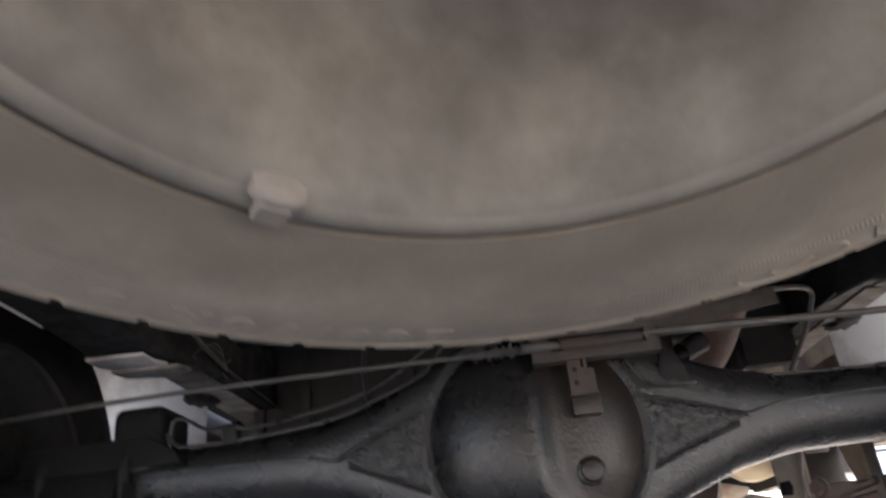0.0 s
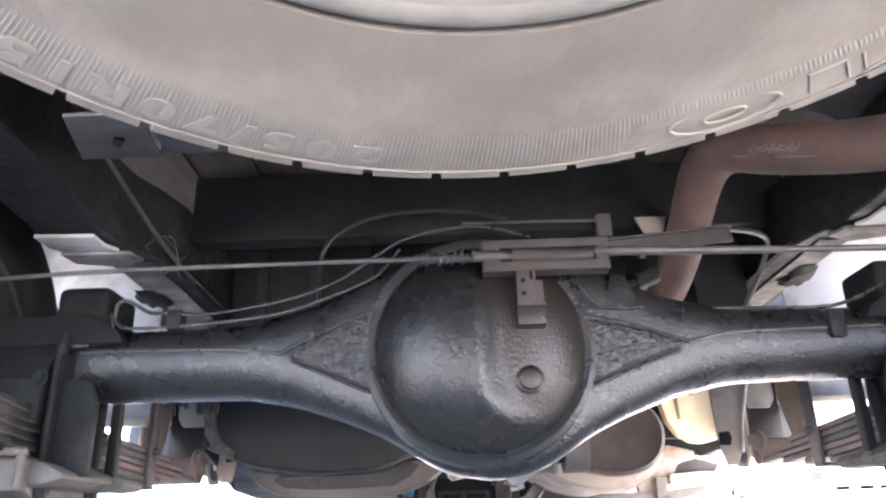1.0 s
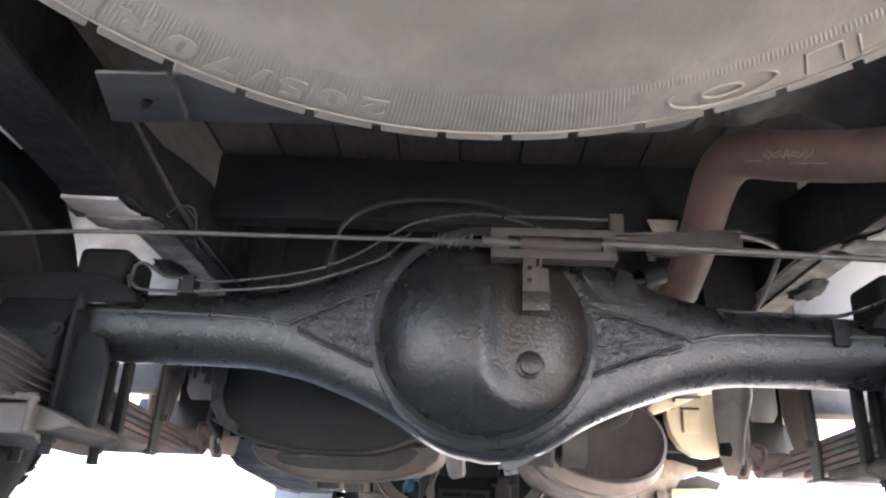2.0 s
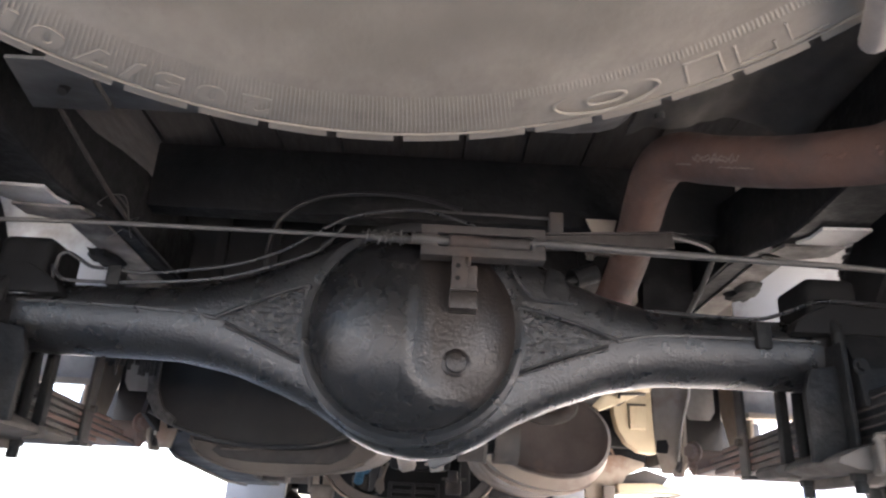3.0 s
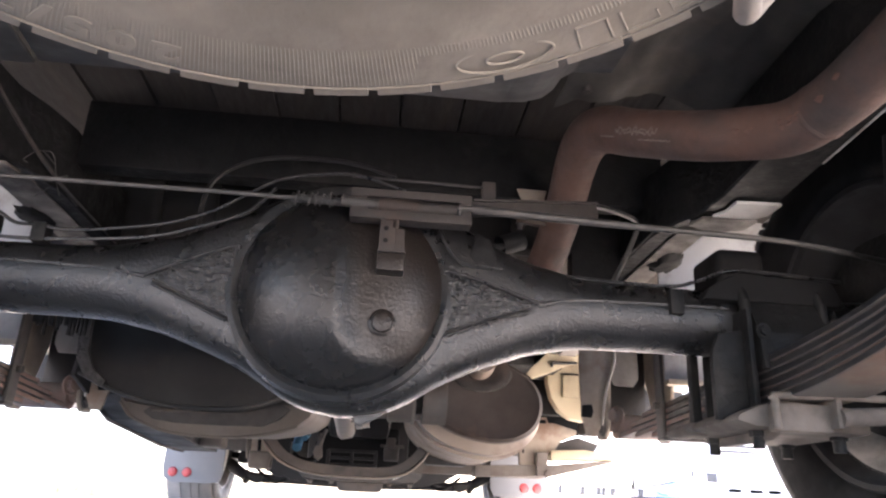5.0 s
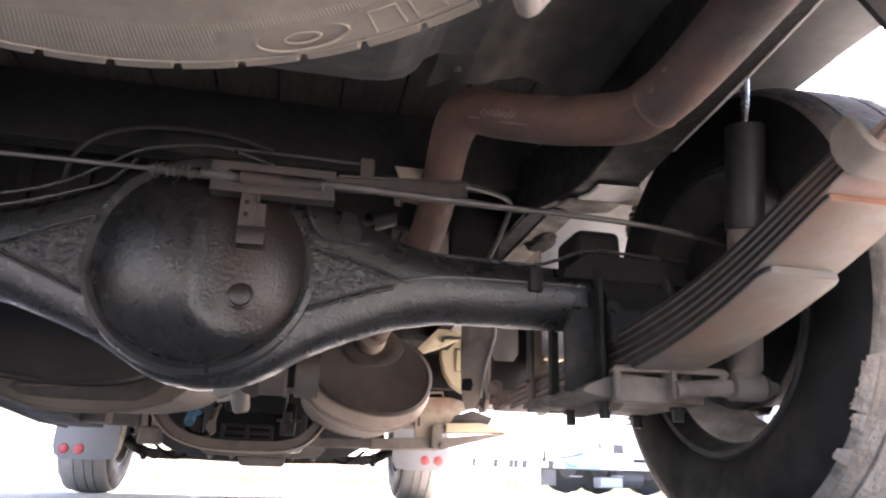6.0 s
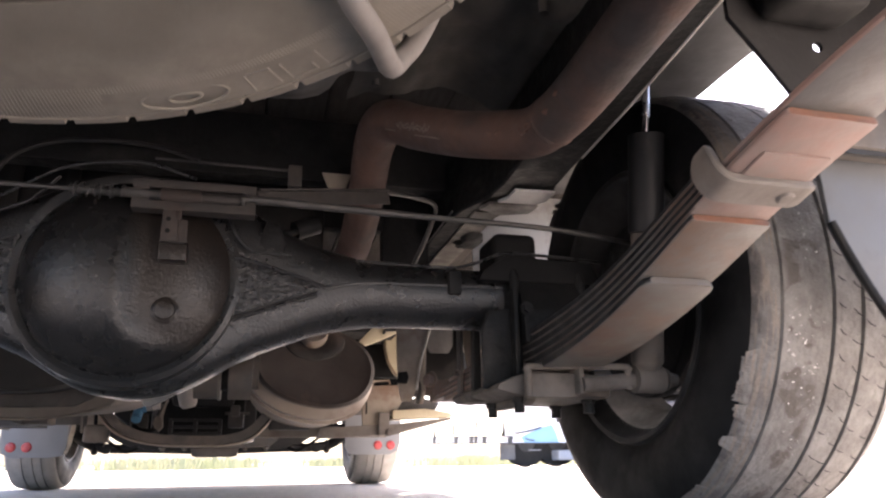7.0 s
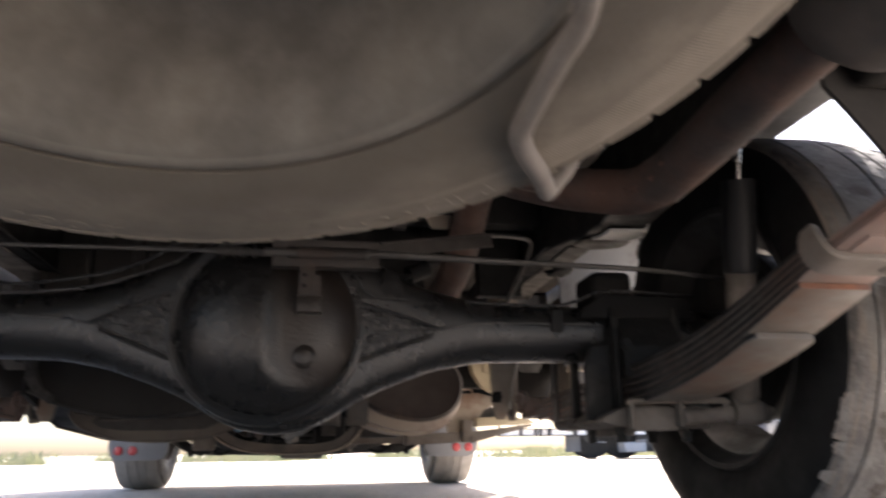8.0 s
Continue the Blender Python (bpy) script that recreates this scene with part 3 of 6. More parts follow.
def spare_wheel():
    root = thing("spare_wheel", "dust-coated spare wheel hanging flat under the truck's tail", "wheel")
    root.matrix_world = SPARE_M
    prof = [(r, spare_face(r)) for r in (0.2155, 0.2165, 0.218, 0.2195, 0.223, 0.228, 0.235, 0.247, 0.26, 0.272, 0.2835, 0.284, 0.295, 0.305, 0.312, 0.3185)]
    prof += [(0.3195, 0.003), (0.314, 0.007), (0.310, 0.012), (0.310, 0.03), (0.310, 0.06), (0.310, 0.12), (0.312, 0.15), (0.318, 0.172), (0.30, 0.182), (0.26, 0.184), (0.222, 0.172), (0.215, 0.16), (0.225, 0.09)]
    tyre = part("tyre", off_centre(lathe(prof, 180, 0.001)), M_DUSTRUBBER, root, "dusty tyre with raised size marking")
    # shoulder and tread blocks, one mesh for each row
    for lo, hi, h0, h1, r0, r1 in ((0.0, 5.85, 0.0005, 0.040, 0.309, 0.3315), (0.1, 5.75, 0.044, 0.088, 0.309, 0.335), (0.1, 5.75, 0.092, 0.15, 0.309, 0.335)):
        bm = bmesh.new()
        ring = []
        for i in range(4):
            a = lo + (hi - lo) * i / 3
            ring.append([bm.verts.new(polar(r, a, h)) for r, h in ((r0, h0), (r1 - 0.003, h0 + 0.001), (r1, h0 + 0.008), (r1, h1), (r0, h1))])
        for p, q in zip(ring, ring[1:]):
            for i in range(5):
                bm.faces.new((p[i], q[i], q[(i + 1) % 5], p[(i + 1) % 5]))
        bm.faces.new(ring[0][::-1])
        bm.faces.new(ring[-1])
        first = part("tread_block", bm, M_DUSTRUBBER, tyre, smooth=30)
        first.rotation_euler.z = radians(1.6)
        for k in range(1, 52):
            ob = new("tread_block", first.data)
            ob.parent = tyre
            ob.rotation_euler.z = radians(k * 360 / 52 + 1.6)
    # fine radial ribs; bare pads behind the maker's mark
    bm = bmesh.new()
    step = 0.46
    for k in range(int(360 / step)):
        a = k * step
        bands = [(0.2835, 0.3185)]
        for c in (69.0, 189.0, 309.0):
            d = (a - c + 180) % 360 - 180
            if -27 < d < 10.5:
                bands = [(0.2835, 0.291)] if d > -20 and d < 9.4 else [(0.2835, 0.291 + 0.0275 * max(0.0, (d - 9.4) / 1.1 if d > 0 else (-20 - d) / 7))]
        for r0, r1 in bands:
            n = 3 if r1 - r0 > 0.02 else 2
            rows = []
            for i in range(n + 1):
                r = r0 + (r1 - r0) * i / n
                w = 0.00085 / r * 57.3
                lift = 0.00024 if 0 < i < n else 0.00012
                rows.append([bm.verts.new(polar(r, a - w, spare_face(r) + 0.0003)), bm.verts.new(polar(r, a - w * 0.35, spare_face(r) - lift)), bm.verts.new(polar(r, a + w * 0.35, spare_face(r) - lift)), bm.verts.new(polar(r, a + w, spare_face(r) + 0.0003))])
            for p, q in zip(rows, rows[1:]):
                for i in range(3):
                    bm.faces.new((p[i], p[i + 1], q[i + 1], q[i]))
    tagged(part("rib_band", bm, M_RIBRUBBER, tyre, smooth=80), kind="stuff")
    # rims of the serrated band
    part("sidewall_bead", merge(*[tube([polar(r, a, spare_face(r) - 0.0004) for a in range(0, 361, 4)], 0.0008, 6, raw=True, cap=False) for r in (0.3205,)]), M_RIBRUBBER, tyre)
    # size marking, letters upright towards the tread
    bms = []
    for ch, deg in zip("205/70R15", (105.9, 110.3, 114.5, 117.9, 121.4, 125.5, 129.7, 133.6, 137.2)):
        cu = bpy.data.curves.new("mark", "FONT")
        cu.body, cu.size, cu.extrude, cu.align_x, cu.bevel_depth = ch, 0.0225, 0.0001, "CENTER", 0.00025
        cu.offset = 0.0007
        tmp = new("mark", cu)
        bpy.context.view_layer.update()
        me = bpy.data.meshes.new_from_object(tmp.evaluated_get(bpy.context.evaluated_depsgraph_get()))
        bpy.data.objects.remove(tmp)
        bm = bmesh.new()
        bm.from_mesh(me)
        bpy.data.meshes.remove(me)
        a = radians(deg)
        out, tang = Vector((math.cos(a), math.sin(a), 0)), Vector((-math.sin(a), math.cos(a), 0))
        m = Matrix((tang * 1.32, out + Vector((0, 0, 0.19)), Vector((0, 0, -1)))).transposed().to_4x4()
        m.translation = polar(0.2985, deg, spare_face(0.2985) - 0.0003)
        bms.append(moved(bm, m))
    part("size_marking", merge(*bms), M_RIBRUBBER, tyre, "raised tyre size in worn dusty letters")
    # maker's mark as plain outlines: two rings and square hooks
    bms = []
    for c0 in (69.0, 189.0, 309.0):
        for ra, rr in ((5.4, 0.0098), (2.05, 0.0040)):
            pts = [polar(0.3045 + rr * math.sin(t), c0 + ra * math.cos(t), spare_face(0.3045) - 0.0004) for t in (2 * math.pi * k / 40 for k in range(41))]
            bms.append(tube(pts, 0.0009, 6, raw=True, cap=False))
        for hook in (((-8.0, 0.3145), (-8.2, 0.2965), (-11.5, 0.2965), (-11.5, 0.3145)), ((-13.0, 0.2965), (-13.0, 0.3145), (-16.4, 0.3145), (-16.4, 0.306)), ((-17.8, 0.2965), (-17.8, 0.3145), (-21.0, 0.3145))):
            pts = [polar(r, c0 + d, spare_face(r) - 0.0002) for d, r in hook]
            bms.append(tube(pts, 0.0008, 6, per=1, raw=True))
    for bm in bms:
        part("maker_mark", bm, M_RIBRUBBER, tyre)
    # steel rim: flange, barrel, disc with holes
    prof = [(0.2150, 0.010), (0.2148, -0.001), (0.2138, -0.0032), (0.2115, -0.0042), (0.2075, -0.0040), (0.203, -0.0022), (0.197, 0.004), (0.189, 0.016), (0.180, 0.034), (0.171, 0.070), (0.158, 0.100), (0.138, 0.108), (0.110, 0.098), (0.092, 0.088), (0.082, 0.088),
            (0.070, 0.088), (0.032, 0.090), (0.032, 0.094), (0.095, 0.094), (0.140, 0.114), (0.164, 0.104), (0.178, 0.075), (0.186, 0.15), (0.2, 0.165), (0.213, 0.165), (0.21, 0.15), (0.205, 0.03)]
    rim = part("rim", off_centre(lathe(prof, 140, 0.0015)), M_RIM, root, "dust-coloured pressed steel rim", smooth=50)
    rim.data.materials.append(M_FLANGE)
    for poly in rim.data.polygons:
        if poly.center.z < -0.001:
            poly.material_index = 1
    for k in range(6):
        b = bolt((0, 0, 0), 0.0085, 0.006, (0, 0, -1))
        part("rim_boss", moved(b, Matrix.Translation(polar(0.057, 60 * k + 10, 0.088))), M_RIM, rim)
    # balance weight clipped over the flange
    bm = bmesh.new()
    sect = ((0.2140, -0.003), (0.2140, -0.0080), (0.2115, -0.0095), (0.2075, -0.0088), (0.2045, -0.005), (0.205, 0.006))
    rows = []
    for i in range(7):
        a, s = 126.3 + 6.2 * i / 6, 1.0 - 0.45 * abs(i / 3 - 1) ** 3
        rows.append([bm.verts.new(polar(0.2095 + (r - 0.2095) * s, a, h * s)) for r, h in sect])
    for p, q in zip(rows, rows[1:]):
        for i in range(len(sect)):
            bm.faces.new((p[i], q[i], q[(i + 1) % len(sect)], p[(i + 1) % len(sect)]))
    bm.faces.new(rows[0][::-1])
    bm.faces.new(rows[-1])
    part("balance_weight", bm, M_DUSTSTEEL, rim, "lead balance weight clipped on the flange")
    clip = [polar(0.2225, 127.9, -0.0085), polar(0.2225, 131.0, -0.0085), polar(0.211, 131.2, -0.0105), polar(0.211, 127.7, -0.0105)]
    bm = bmesh.new()
    top = [bm.verts.new(p) for p in clip]
    bot = [bm.verts.new(p + Vector((0, 0, 0.006))) for p in clip]
    bm.faces.new(top)
    bm.faces.new(bot[::-1])
    for i in range(4):
        bm.faces.new((top[i], bot[i], bot[(i + 1) % 4], top[(i + 1) % 4]))
    part("weight_clip", bm, M_DUSTSTEEL, rim)
    return root


spare_wheel()


def carrier_rod():
    """Bent bar of the spare wheel's carrier, passing just under the tyre."""
    root = thing("spare_carrier_rod", "dusty bent steel rod holding the spare wheel", "rod")
    loc = [polar(0.15, -45, -0.0145), polar(0.175, -18, -0.0150), polar(0.201, 13.0, -0.0150), polar(0.214, 25.0, -0.0150), polar(0.238, 37.0, -0.0150), polar(0.251, 40.0, -0.0150), polar(0.272, 41.8, -0.0150), polar(0.300, 43.2, -0.0140), polar(0.330, 45.2, -0.0085), polar(0.3385, 45.4, -0.0035), polar(0.3415, 44.5, 0.003), polar(0.3435, 42.5, 0.014), polar(0.346, 38.0, 0.05)]
    part("bar", tube([SPARE_M @ p for p in loc], 0.0074, 14, 8), M_DUSTSTEEL, root)
    part("hanger_eye", tube([SPARE_M @ polar(0.15, -45, -0.0145), SPARE_M @ polar(0.10, -60, -0.005), SPARE_M @ polar(0.03, -60, 0.08)], 0.0074, 12), M_DUSTSTEEL, root)
    return root


carrier_rod()


def road_wheel(name, label, tyre_mat, tread_mat, rim_mat, axle, grooves, detail, wide=1.0, hairline=None):
    """A wheel standing upright, its axle along x; the inner side faces -x. Origin at the hub; its own mesh is the tyre."""
    turn = Matrix.Diagonal((wide, 1, 1, 1)) @ Matrix.Rotation(radians(90), 4, "Y")   # height becomes x
    prof = [(0.207, -0.080), (0.214, -0.092), (0.232, -0.100), (0.258, -0.104), (0.285, -0.101), (0.302, -0.096), (0.3125, -0.090)]
    back = [(r, -h) for r, h in reversed(prof)] + [(0.212, 0.06), (0.225, 0.0), (0.212, -0.06)]
    tyre = part(name, moved(lathe(prof + [(0.3135, -0.086), (0.3135, 0.086)] + back, 128), turn), tyre_mat, axle, label)
    tp = [(0.309, -0.0925), (0.3145, -0.0895), (0.3185, -0.084)]
    if hairline:
        tp += [(0.3228, hairline - 0.0022), (0.3200, hairline - 0.0008), (0.3200, hairline + 0.0008), (0.3236, hairline + 0.0022)]
    for g in grooves:
        crown = 0.326 - 0.55 * g * g
        tp += [(crown, g - 0.0026), (crown - 0.0060, g - 0.0018), (crown - 0.0060, g + 0.0018), (crown, g + 0.0026)]
    tp += [(0.3185, 0.084), (0.3145, 0.0895), (0.309, 0.0925)]
    part("tread", moved(lathe(tp, 160, 0.0016 if detail else 0.0), turn), tread_mat, tyre, "worn grey tread with straight grooves", smooth=35)
    rp = [(0.2075, -0.078), (0.2105, -0.0865), (0.206, -0.0905), (0.2005, -0.087), (0.196, -0.074), (0.188, -0.066), (0.183, -0.050), (0.168, -0.03), (0.164, 0.01), (0.160, 0.030), (0.145, 0.040), (0.110, 0.034), (0.080, 0.045), (0.045, 0.045), (0.045, 0.051),
          (0.112, 0.041), (0.148, 0.047), (0.168, 0.04), (0.172, 0.01), (0.19, -0.045), (0.19, 0.06), (0.2, 0.075), (0.206, 0.09), (0.2105, 0.086), (0.2065, 0.076), (0.203, 0.0)]
    disc = lathe(rp, 112, 0.0)
    # hand holes through the disc
    holes = []
    for fc in disc.faces:
        m = fc.calc_center_median()
        r, a = math.hypot(m.x, m.y), math.degrees(math.atan2(m.y, m.x)) % 45
        if 0.132 < r < 0.1715 and m.z > 0.0 and 6 < a < 34:
            holes.append(fc)
    bmesh.ops.delete(disc, geom=holes, context="FACES")
    part("rim", moved(disc, turn), rim_mat, tyre, "painted steel rim with an open inner side", smooth=50)
    part("rim_flange", moved(lathe([(0.2095, -0.084), (0.2125, -0.0885), (0.2085, -0.0935), (0.2015, -0.0915), (0.1985, -0.084), (0.205, -0.086)], 112), turn), rim_mat, tyre, "dull dark rim edge")
    drum = [(0.02, 0.036), (0.075, 0.038), (0.115, 0.026), (0.133, 0.016), (0.138, -0.035), (0.142, -0.042), (0.142, -0.054), (0.13, -0.060), (0.05, -0.066), (0.02, -0.066)]
    part("brake_drum", moved(lathe(drum, 48), turn), M_UBOLT, tyre, "dark grimy brake drum")
    # pale arc in the barrel, painting daylight that falls through the hand holes
    dust = lathe([(0.1955, -0.072), (0.1865, -0.064), (0.1815, -0.049), (0.1665, -0.029), (0.1625, 0.008), (0.1650, 0.008), (0.169, -0.028), (0.184, -0.050), (0.189, -0.067), (0.197, -0.074)], 48, 0.0, True, 165.0, -88.0)
    part("settled_dust", moved(dust, turn), M_PALE_LIT, tyre, "pale band painting daylight inside the rim")
    if detail:
        # short cuts across the tread ribs
        rng = random.Random(9)
        bms = []
        for row, g in enumerate((0.006, 0.024, 0.040, 0.062)):
            for k in range(64):
                a = 360 * k / 64 + rng.uniform(-0.7, 0.7) + row * 2.1
                hh = g + rng.uniform(-0.002, 0.002)
                crown = 0.326 - 0.55 * hh * hh
                ln = rng.uniform(0.004, 0.0065)
                skew = rng.uniform(0.5, 1.1)
                pts = [polar(crown - 0.0002, a - skew, hh - ln), polar(crown + 0.0001, a, hh), polar(crown - 0.0002, a + skew * 0.4, hh + ln)]
                bms.append(tube(pts, 0.0007, 4, per=1, raw=True))
        tagged(part("tread_cuts", moved(merge(*bms), turn), M_RUBBER, tyre), kind="stuff")
        # torn flakes along the inner shoulder, in clusters
        bm = bmesh.new()
        for k in range(260):
            a = 360 * k / 260 + rng.uniform(-1, 1)
            tear = noise.noise((a * 0.055, 3.0, 0))
            if tear < 0.02 or not (272 < a < 348 or 95 < a < 140):
                continue
            da, l = rng.uniform(0.6, 2.6), rng.uniform(0.003, 0.014) * min(1.0, 0.3 + tear * 2)
            r0, curl = 0.3135, rng.uniform(0.0, 0.008)
            rim_pts = [(r0 + 0.003, a - da, -0.0890)]
            steps = rng.randint(3, 6)
            for i in range(steps):
                f = (i + 0.5) / steps
                rim_pts.append((r0 - l * rng.uniform(0.35, 1.0), a - da + 2 * da * f + rng.uniform(-0.2, 0.2), -0.0955 - curl * rng.uniform(0.5, 1.0)))
            rim_pts.append((r0 + 0.003, a + da, -0.0890))
            v = [bm.verts.new(polar(*p)) for p in rim_pts]
            u = [bm.verts.new(x.co + Vector((0, 0, 0.003))) for x in v]
            bm.faces.new(v)
            bm.faces.new(u[::-1])
            for i in range(len(v)):
                j = (i + 1) % len(v)
                bm.faces.new((v[i], u[i], u[j], v[j]))
        tagged(part("torn_shoulder", moved(bm, turn), tread_mat, tyre, "torn flakes of rubber along the worn shoulder"), kind="stuff")
    return tyre


REAR_X, REAR_Y, AXLE_Z = 0.805, 0.025, 0.326
FRONT_X, FRONT_Y = 0.705, 2.60

# ---- rear axle ----
AY = 0.045    # centre line of the axle, front of its rear face
LOW = ([0, 0.05, 0.08, 0.12, 0.165, 0.235, 0.30, 0.36, 0.60], [0.174, 0.182, 0.196, 0.222, 0.243, 0.268, 0.280, 0.2815, 0.2815])
TOP = ([0, 0.08, 0.145, 0.185, 0.235, 0.30, 0.36, 0.60], [0.475, 0.462, 0.432, 0.410, 0.391, 0.377, 0.373, 0.371])
AX0 = 0.002   # middle of the banjo


def smooth_interp(x, table):
    xs, ys = table
    d = 0.012
    return float(sum(np.interp(abs(x) + k * d, xs, ys) for k in (-1, -0.5, 0, 0.5, 1)) / 5)


def axle_housing():
    bm = bmesh.new()
    rings, seg = [], 48
    xs = np.unique(np.concatenate([np.linspace(-0.60, -0.32, 12), np.linspace(-0.32, 0.32, 72), np.linspace(0.32, 0.60, 12)]))
    for x in xs:
        lo, hi = smooth_interp(x, LOW), smooth_interp(x, TOP)
        c, hz = (lo + hi) / 2, (hi - lo) / 2
        tall = min(max((hz - 0.045) / 0.08, 0), 1)
        hy = 0.043 + 0.004 * tall
        p = 2.0 + 2.6 * tall
        ring = []
        for k in range(seg):
            a = 2 * math.pi * k / seg
            ca, sa = math.cos(a), math.sin(a)
            yy = hy * math.copysign(abs(ca) ** (2 / p), ca)
            zz = hz * math.copysign(abs(sa) ** (2 / p), sa)
            ring.append(bm.verts.new((x + AX0, AY + yy, c + zz)))
        rings.append(ring)
    for a, b in zip(rings, rings[1:]):
        for k in range(seg):
            bm.faces.new((a[k], a[(k + 1) % seg], b[(k + 1) % seg], b[k]))
    bm.faces.new(rings[0])
    bm.faces.new(rings[-1][::-1])
    return bm


RING_C, RING_R = (-0.010, 0.327), 0.128


def cover_dome():
    """Pressed cover: domed, with a flat recess round the filler plug."""
    bm = bmesh.new()
    nr, na = 34, 120
    face = -0.004

    def height(x, z):
        dx, dz = (x - RING_C[0]) / RING_R, (z - RING_C[1]) / RING_R
        q = min(math.hypot(dx, dz), 1.0)
        h = 0.058 * (1 - q ** 2.6) ** 0.75
        # recess open to the top: straight on its inner side, round below the plug
        cx0, cz0, rad = 0.049, 0.284, 0.053
        inside = (x - (cx0 - rad)) if z > cz0 else rad - math.hypot(x - cx0, (z - cz0) * 1.02)
        m = min(max((inside + 0.016) / 0.038, 0), 1)
        m = m * m * (3 - 2 * m)
        flat = 0.041 * (1 - q ** 4)
        lip = 0.0003 * math.exp(-((inside + 0.012) / 0.009) ** 2)
        return h * (1 - m) + min(h, flat) * m + lip * (1 - q ** 3)

    rows = []
    for i in range(nr + 1):
        q = i / nr
        rows.append([bm.verts.new((RING_C[0] + RING_R * q * math.cos(a), 0, RING_C[1] + RING_R * q * math.sin(a))) for a in (2 * math.pi * k / na for k in range(na))] if i else [bm.verts.new((RING_C[0], 0, RING_C[1]))])
    for r in rows:
        for v in r:
            v.co.y = face - height(v.co.x, v.co.z)
    for k in range(na):
        bm.faces.new((rows[0][0], rows[1][k], rows[1][(k + 1) % na]))
    for a, b in zip(rows[1:], rows[2:]):
        for k in range(na):
            bm.faces.new((a[k], b[k], b[(k + 1) % na], a[(k + 1) % na]))
    return bm


def seam(pts, r=0.0035):
    return tube(pts, r, 8, 6)


def rear_axle():
    root = thing("rear_axle", "black painted rear axle with a round differential cover", "axle")
    part("housing", axle_housing(), M_AXLE, root, "black banjo housing with lumpy glossy paint")
    part("differential_cover", cover_dome(), M_COVER, root, "domed black cover with a recessed corner", smooth=60)
    ringp = [(RING_R - 0.004, -0.006), (RING_R - 0.001, 0.006), (RING_R + 0.006, 0.0098), (RING_R + 0.0125, 0.006), (RING_R + 0.015, -0.012)]
    ring = lathe(ringp, 120, 0.003)
    bm = moved(ring, Matrix.Translation((RING_C[0], -0.002, RING_C[1])) @ Matrix.Rotation(radians(90), 4, "X"))
    for v in bm.verts:
        fade = min(max((0.40 - v.co.z) / 0.10, 0.25), 1)
        v.co.y = -0.002 + (v.co.y + 0.002) * (fade if v.co.y < -0.002 else 1)
    part("cover_flange", bm, M_AXLE, root, "raised flange round the cover")
    # rough triangular webs
    for s in (-1, 1):
        tip, a, b = ((-0.250, 0.3265), (-0.1465, 0.372), (-0.139, 0.280)) if s < 0 else ((0.243, 0.3235), (0.126, 0.358), (0.120, 0.280))
        bm = bmesh.new()
        nn = 80
        grid = []
        for i in range(nn + 1):
            u = i / nn
            row = []
            for j in range(nn + 1):
                w = j / nn
                px = tip[0] + (a[0] - tip[0]) * u + ((b[0] - a[0]) * w) * u
                pz = tip[1] + (a[1] - tip[1]) * u + ((b[1] - a[1]) * w) * u
                edge = min(u, 1.0, (0.5 - abs(w - 0.5)) * 2 * u + 0.001)
                d = 0.0025 * min(edge * 5, 1) + 0.0024 * noise.noise((px * 190, pz * 260, 1)) * min(edge * 4, 1)
                row.append(bm.verts.new((px, -0.0045 - d, pz)))
            grid.append(row)
        for i in range(nn):
            for j in range(nn):
                bm.faces.new((grid[i][j], grid[i + 1][j], grid[i + 1][j + 1], grid[i][j + 1]))
        bmesh.ops.remove_doubles(bm, verts=bm.verts[:], dist=1e-5)
        part("web_plate", bm, M_AXLE_ROUGH, root, "rough cast triangular web")
        y = -0.0035
        up = [(tip[0], y - 0.003, tip[1] + 0.001), ((tip[0] + a[0]) / 2, y - 0.004, (tip[1] + a[1]) / 2 + 0.003), (a[0], y - 0.003, a[1] + 0.001), (a[0] - s * 0.007, y - 0.003, a[1] - 0.003)]
        dn = [(tip[0] - s * 0.012, y - 0.0035, tip[1] - 0.006), ((tip[0] + b[0]) / 2, y - 0.004, (tip[1] + b[1]) / 2 - 0.001), (b[0] + s * 0.004, y - 0.003, b[1])]
        part("weld_seam", seam(up, 0.0024), M_AXLE, root)
        part("groove", seam(dn, 0.0017), M_BLACK, root)
        part("weld_seam", seam([(p[0], p[1] + 0.001, p[2] - 0.0042) for p in dn], 0.0022), M_AXLE, root)
        part("weld_seam", seam([(a[0] - s * 0.003, y, a[1]), (a[0] + s * 0.005, y, (a[1] + b[1]) / 2), (b[0] + s * 0.001, y, b[1])], 0.0034), M_AXLE, root)
        # seam along the tube
        part("tube_seam", tube([(tip[0], -0.002, tip[1]), (tip[0] + s * 0.05, 0.002, 0.3345), (tip[0] + s * 0.14, 0.0025, 0.3375), (s * 0.50, 0.003, 0.3385)], 0.0022, 6), M_AXLE, root)
        # drum back plate at the hub end
        bm = moved(lathe([(0.03, -0.01), (0.11, -0.008), (0.138, 0.0), (0.141, 0.012), (0.12, 0.016), (0.03, 0.018)], 48), Matrix.Translation((s * 0.735, REAR_Y + 0.01, AXLE_Z)) @ Matrix.Rotation(radians(90 * s), 4, "Y"))
        part("back_plate", bm, M_UBOLT, root, "grimy brake back plate")
        part("axle_end", rod((s * 0.58, AY, 0.3225), (s * 0.735, AY - 0.01, 0.325), 0.043, 32), M_AXLE, root)
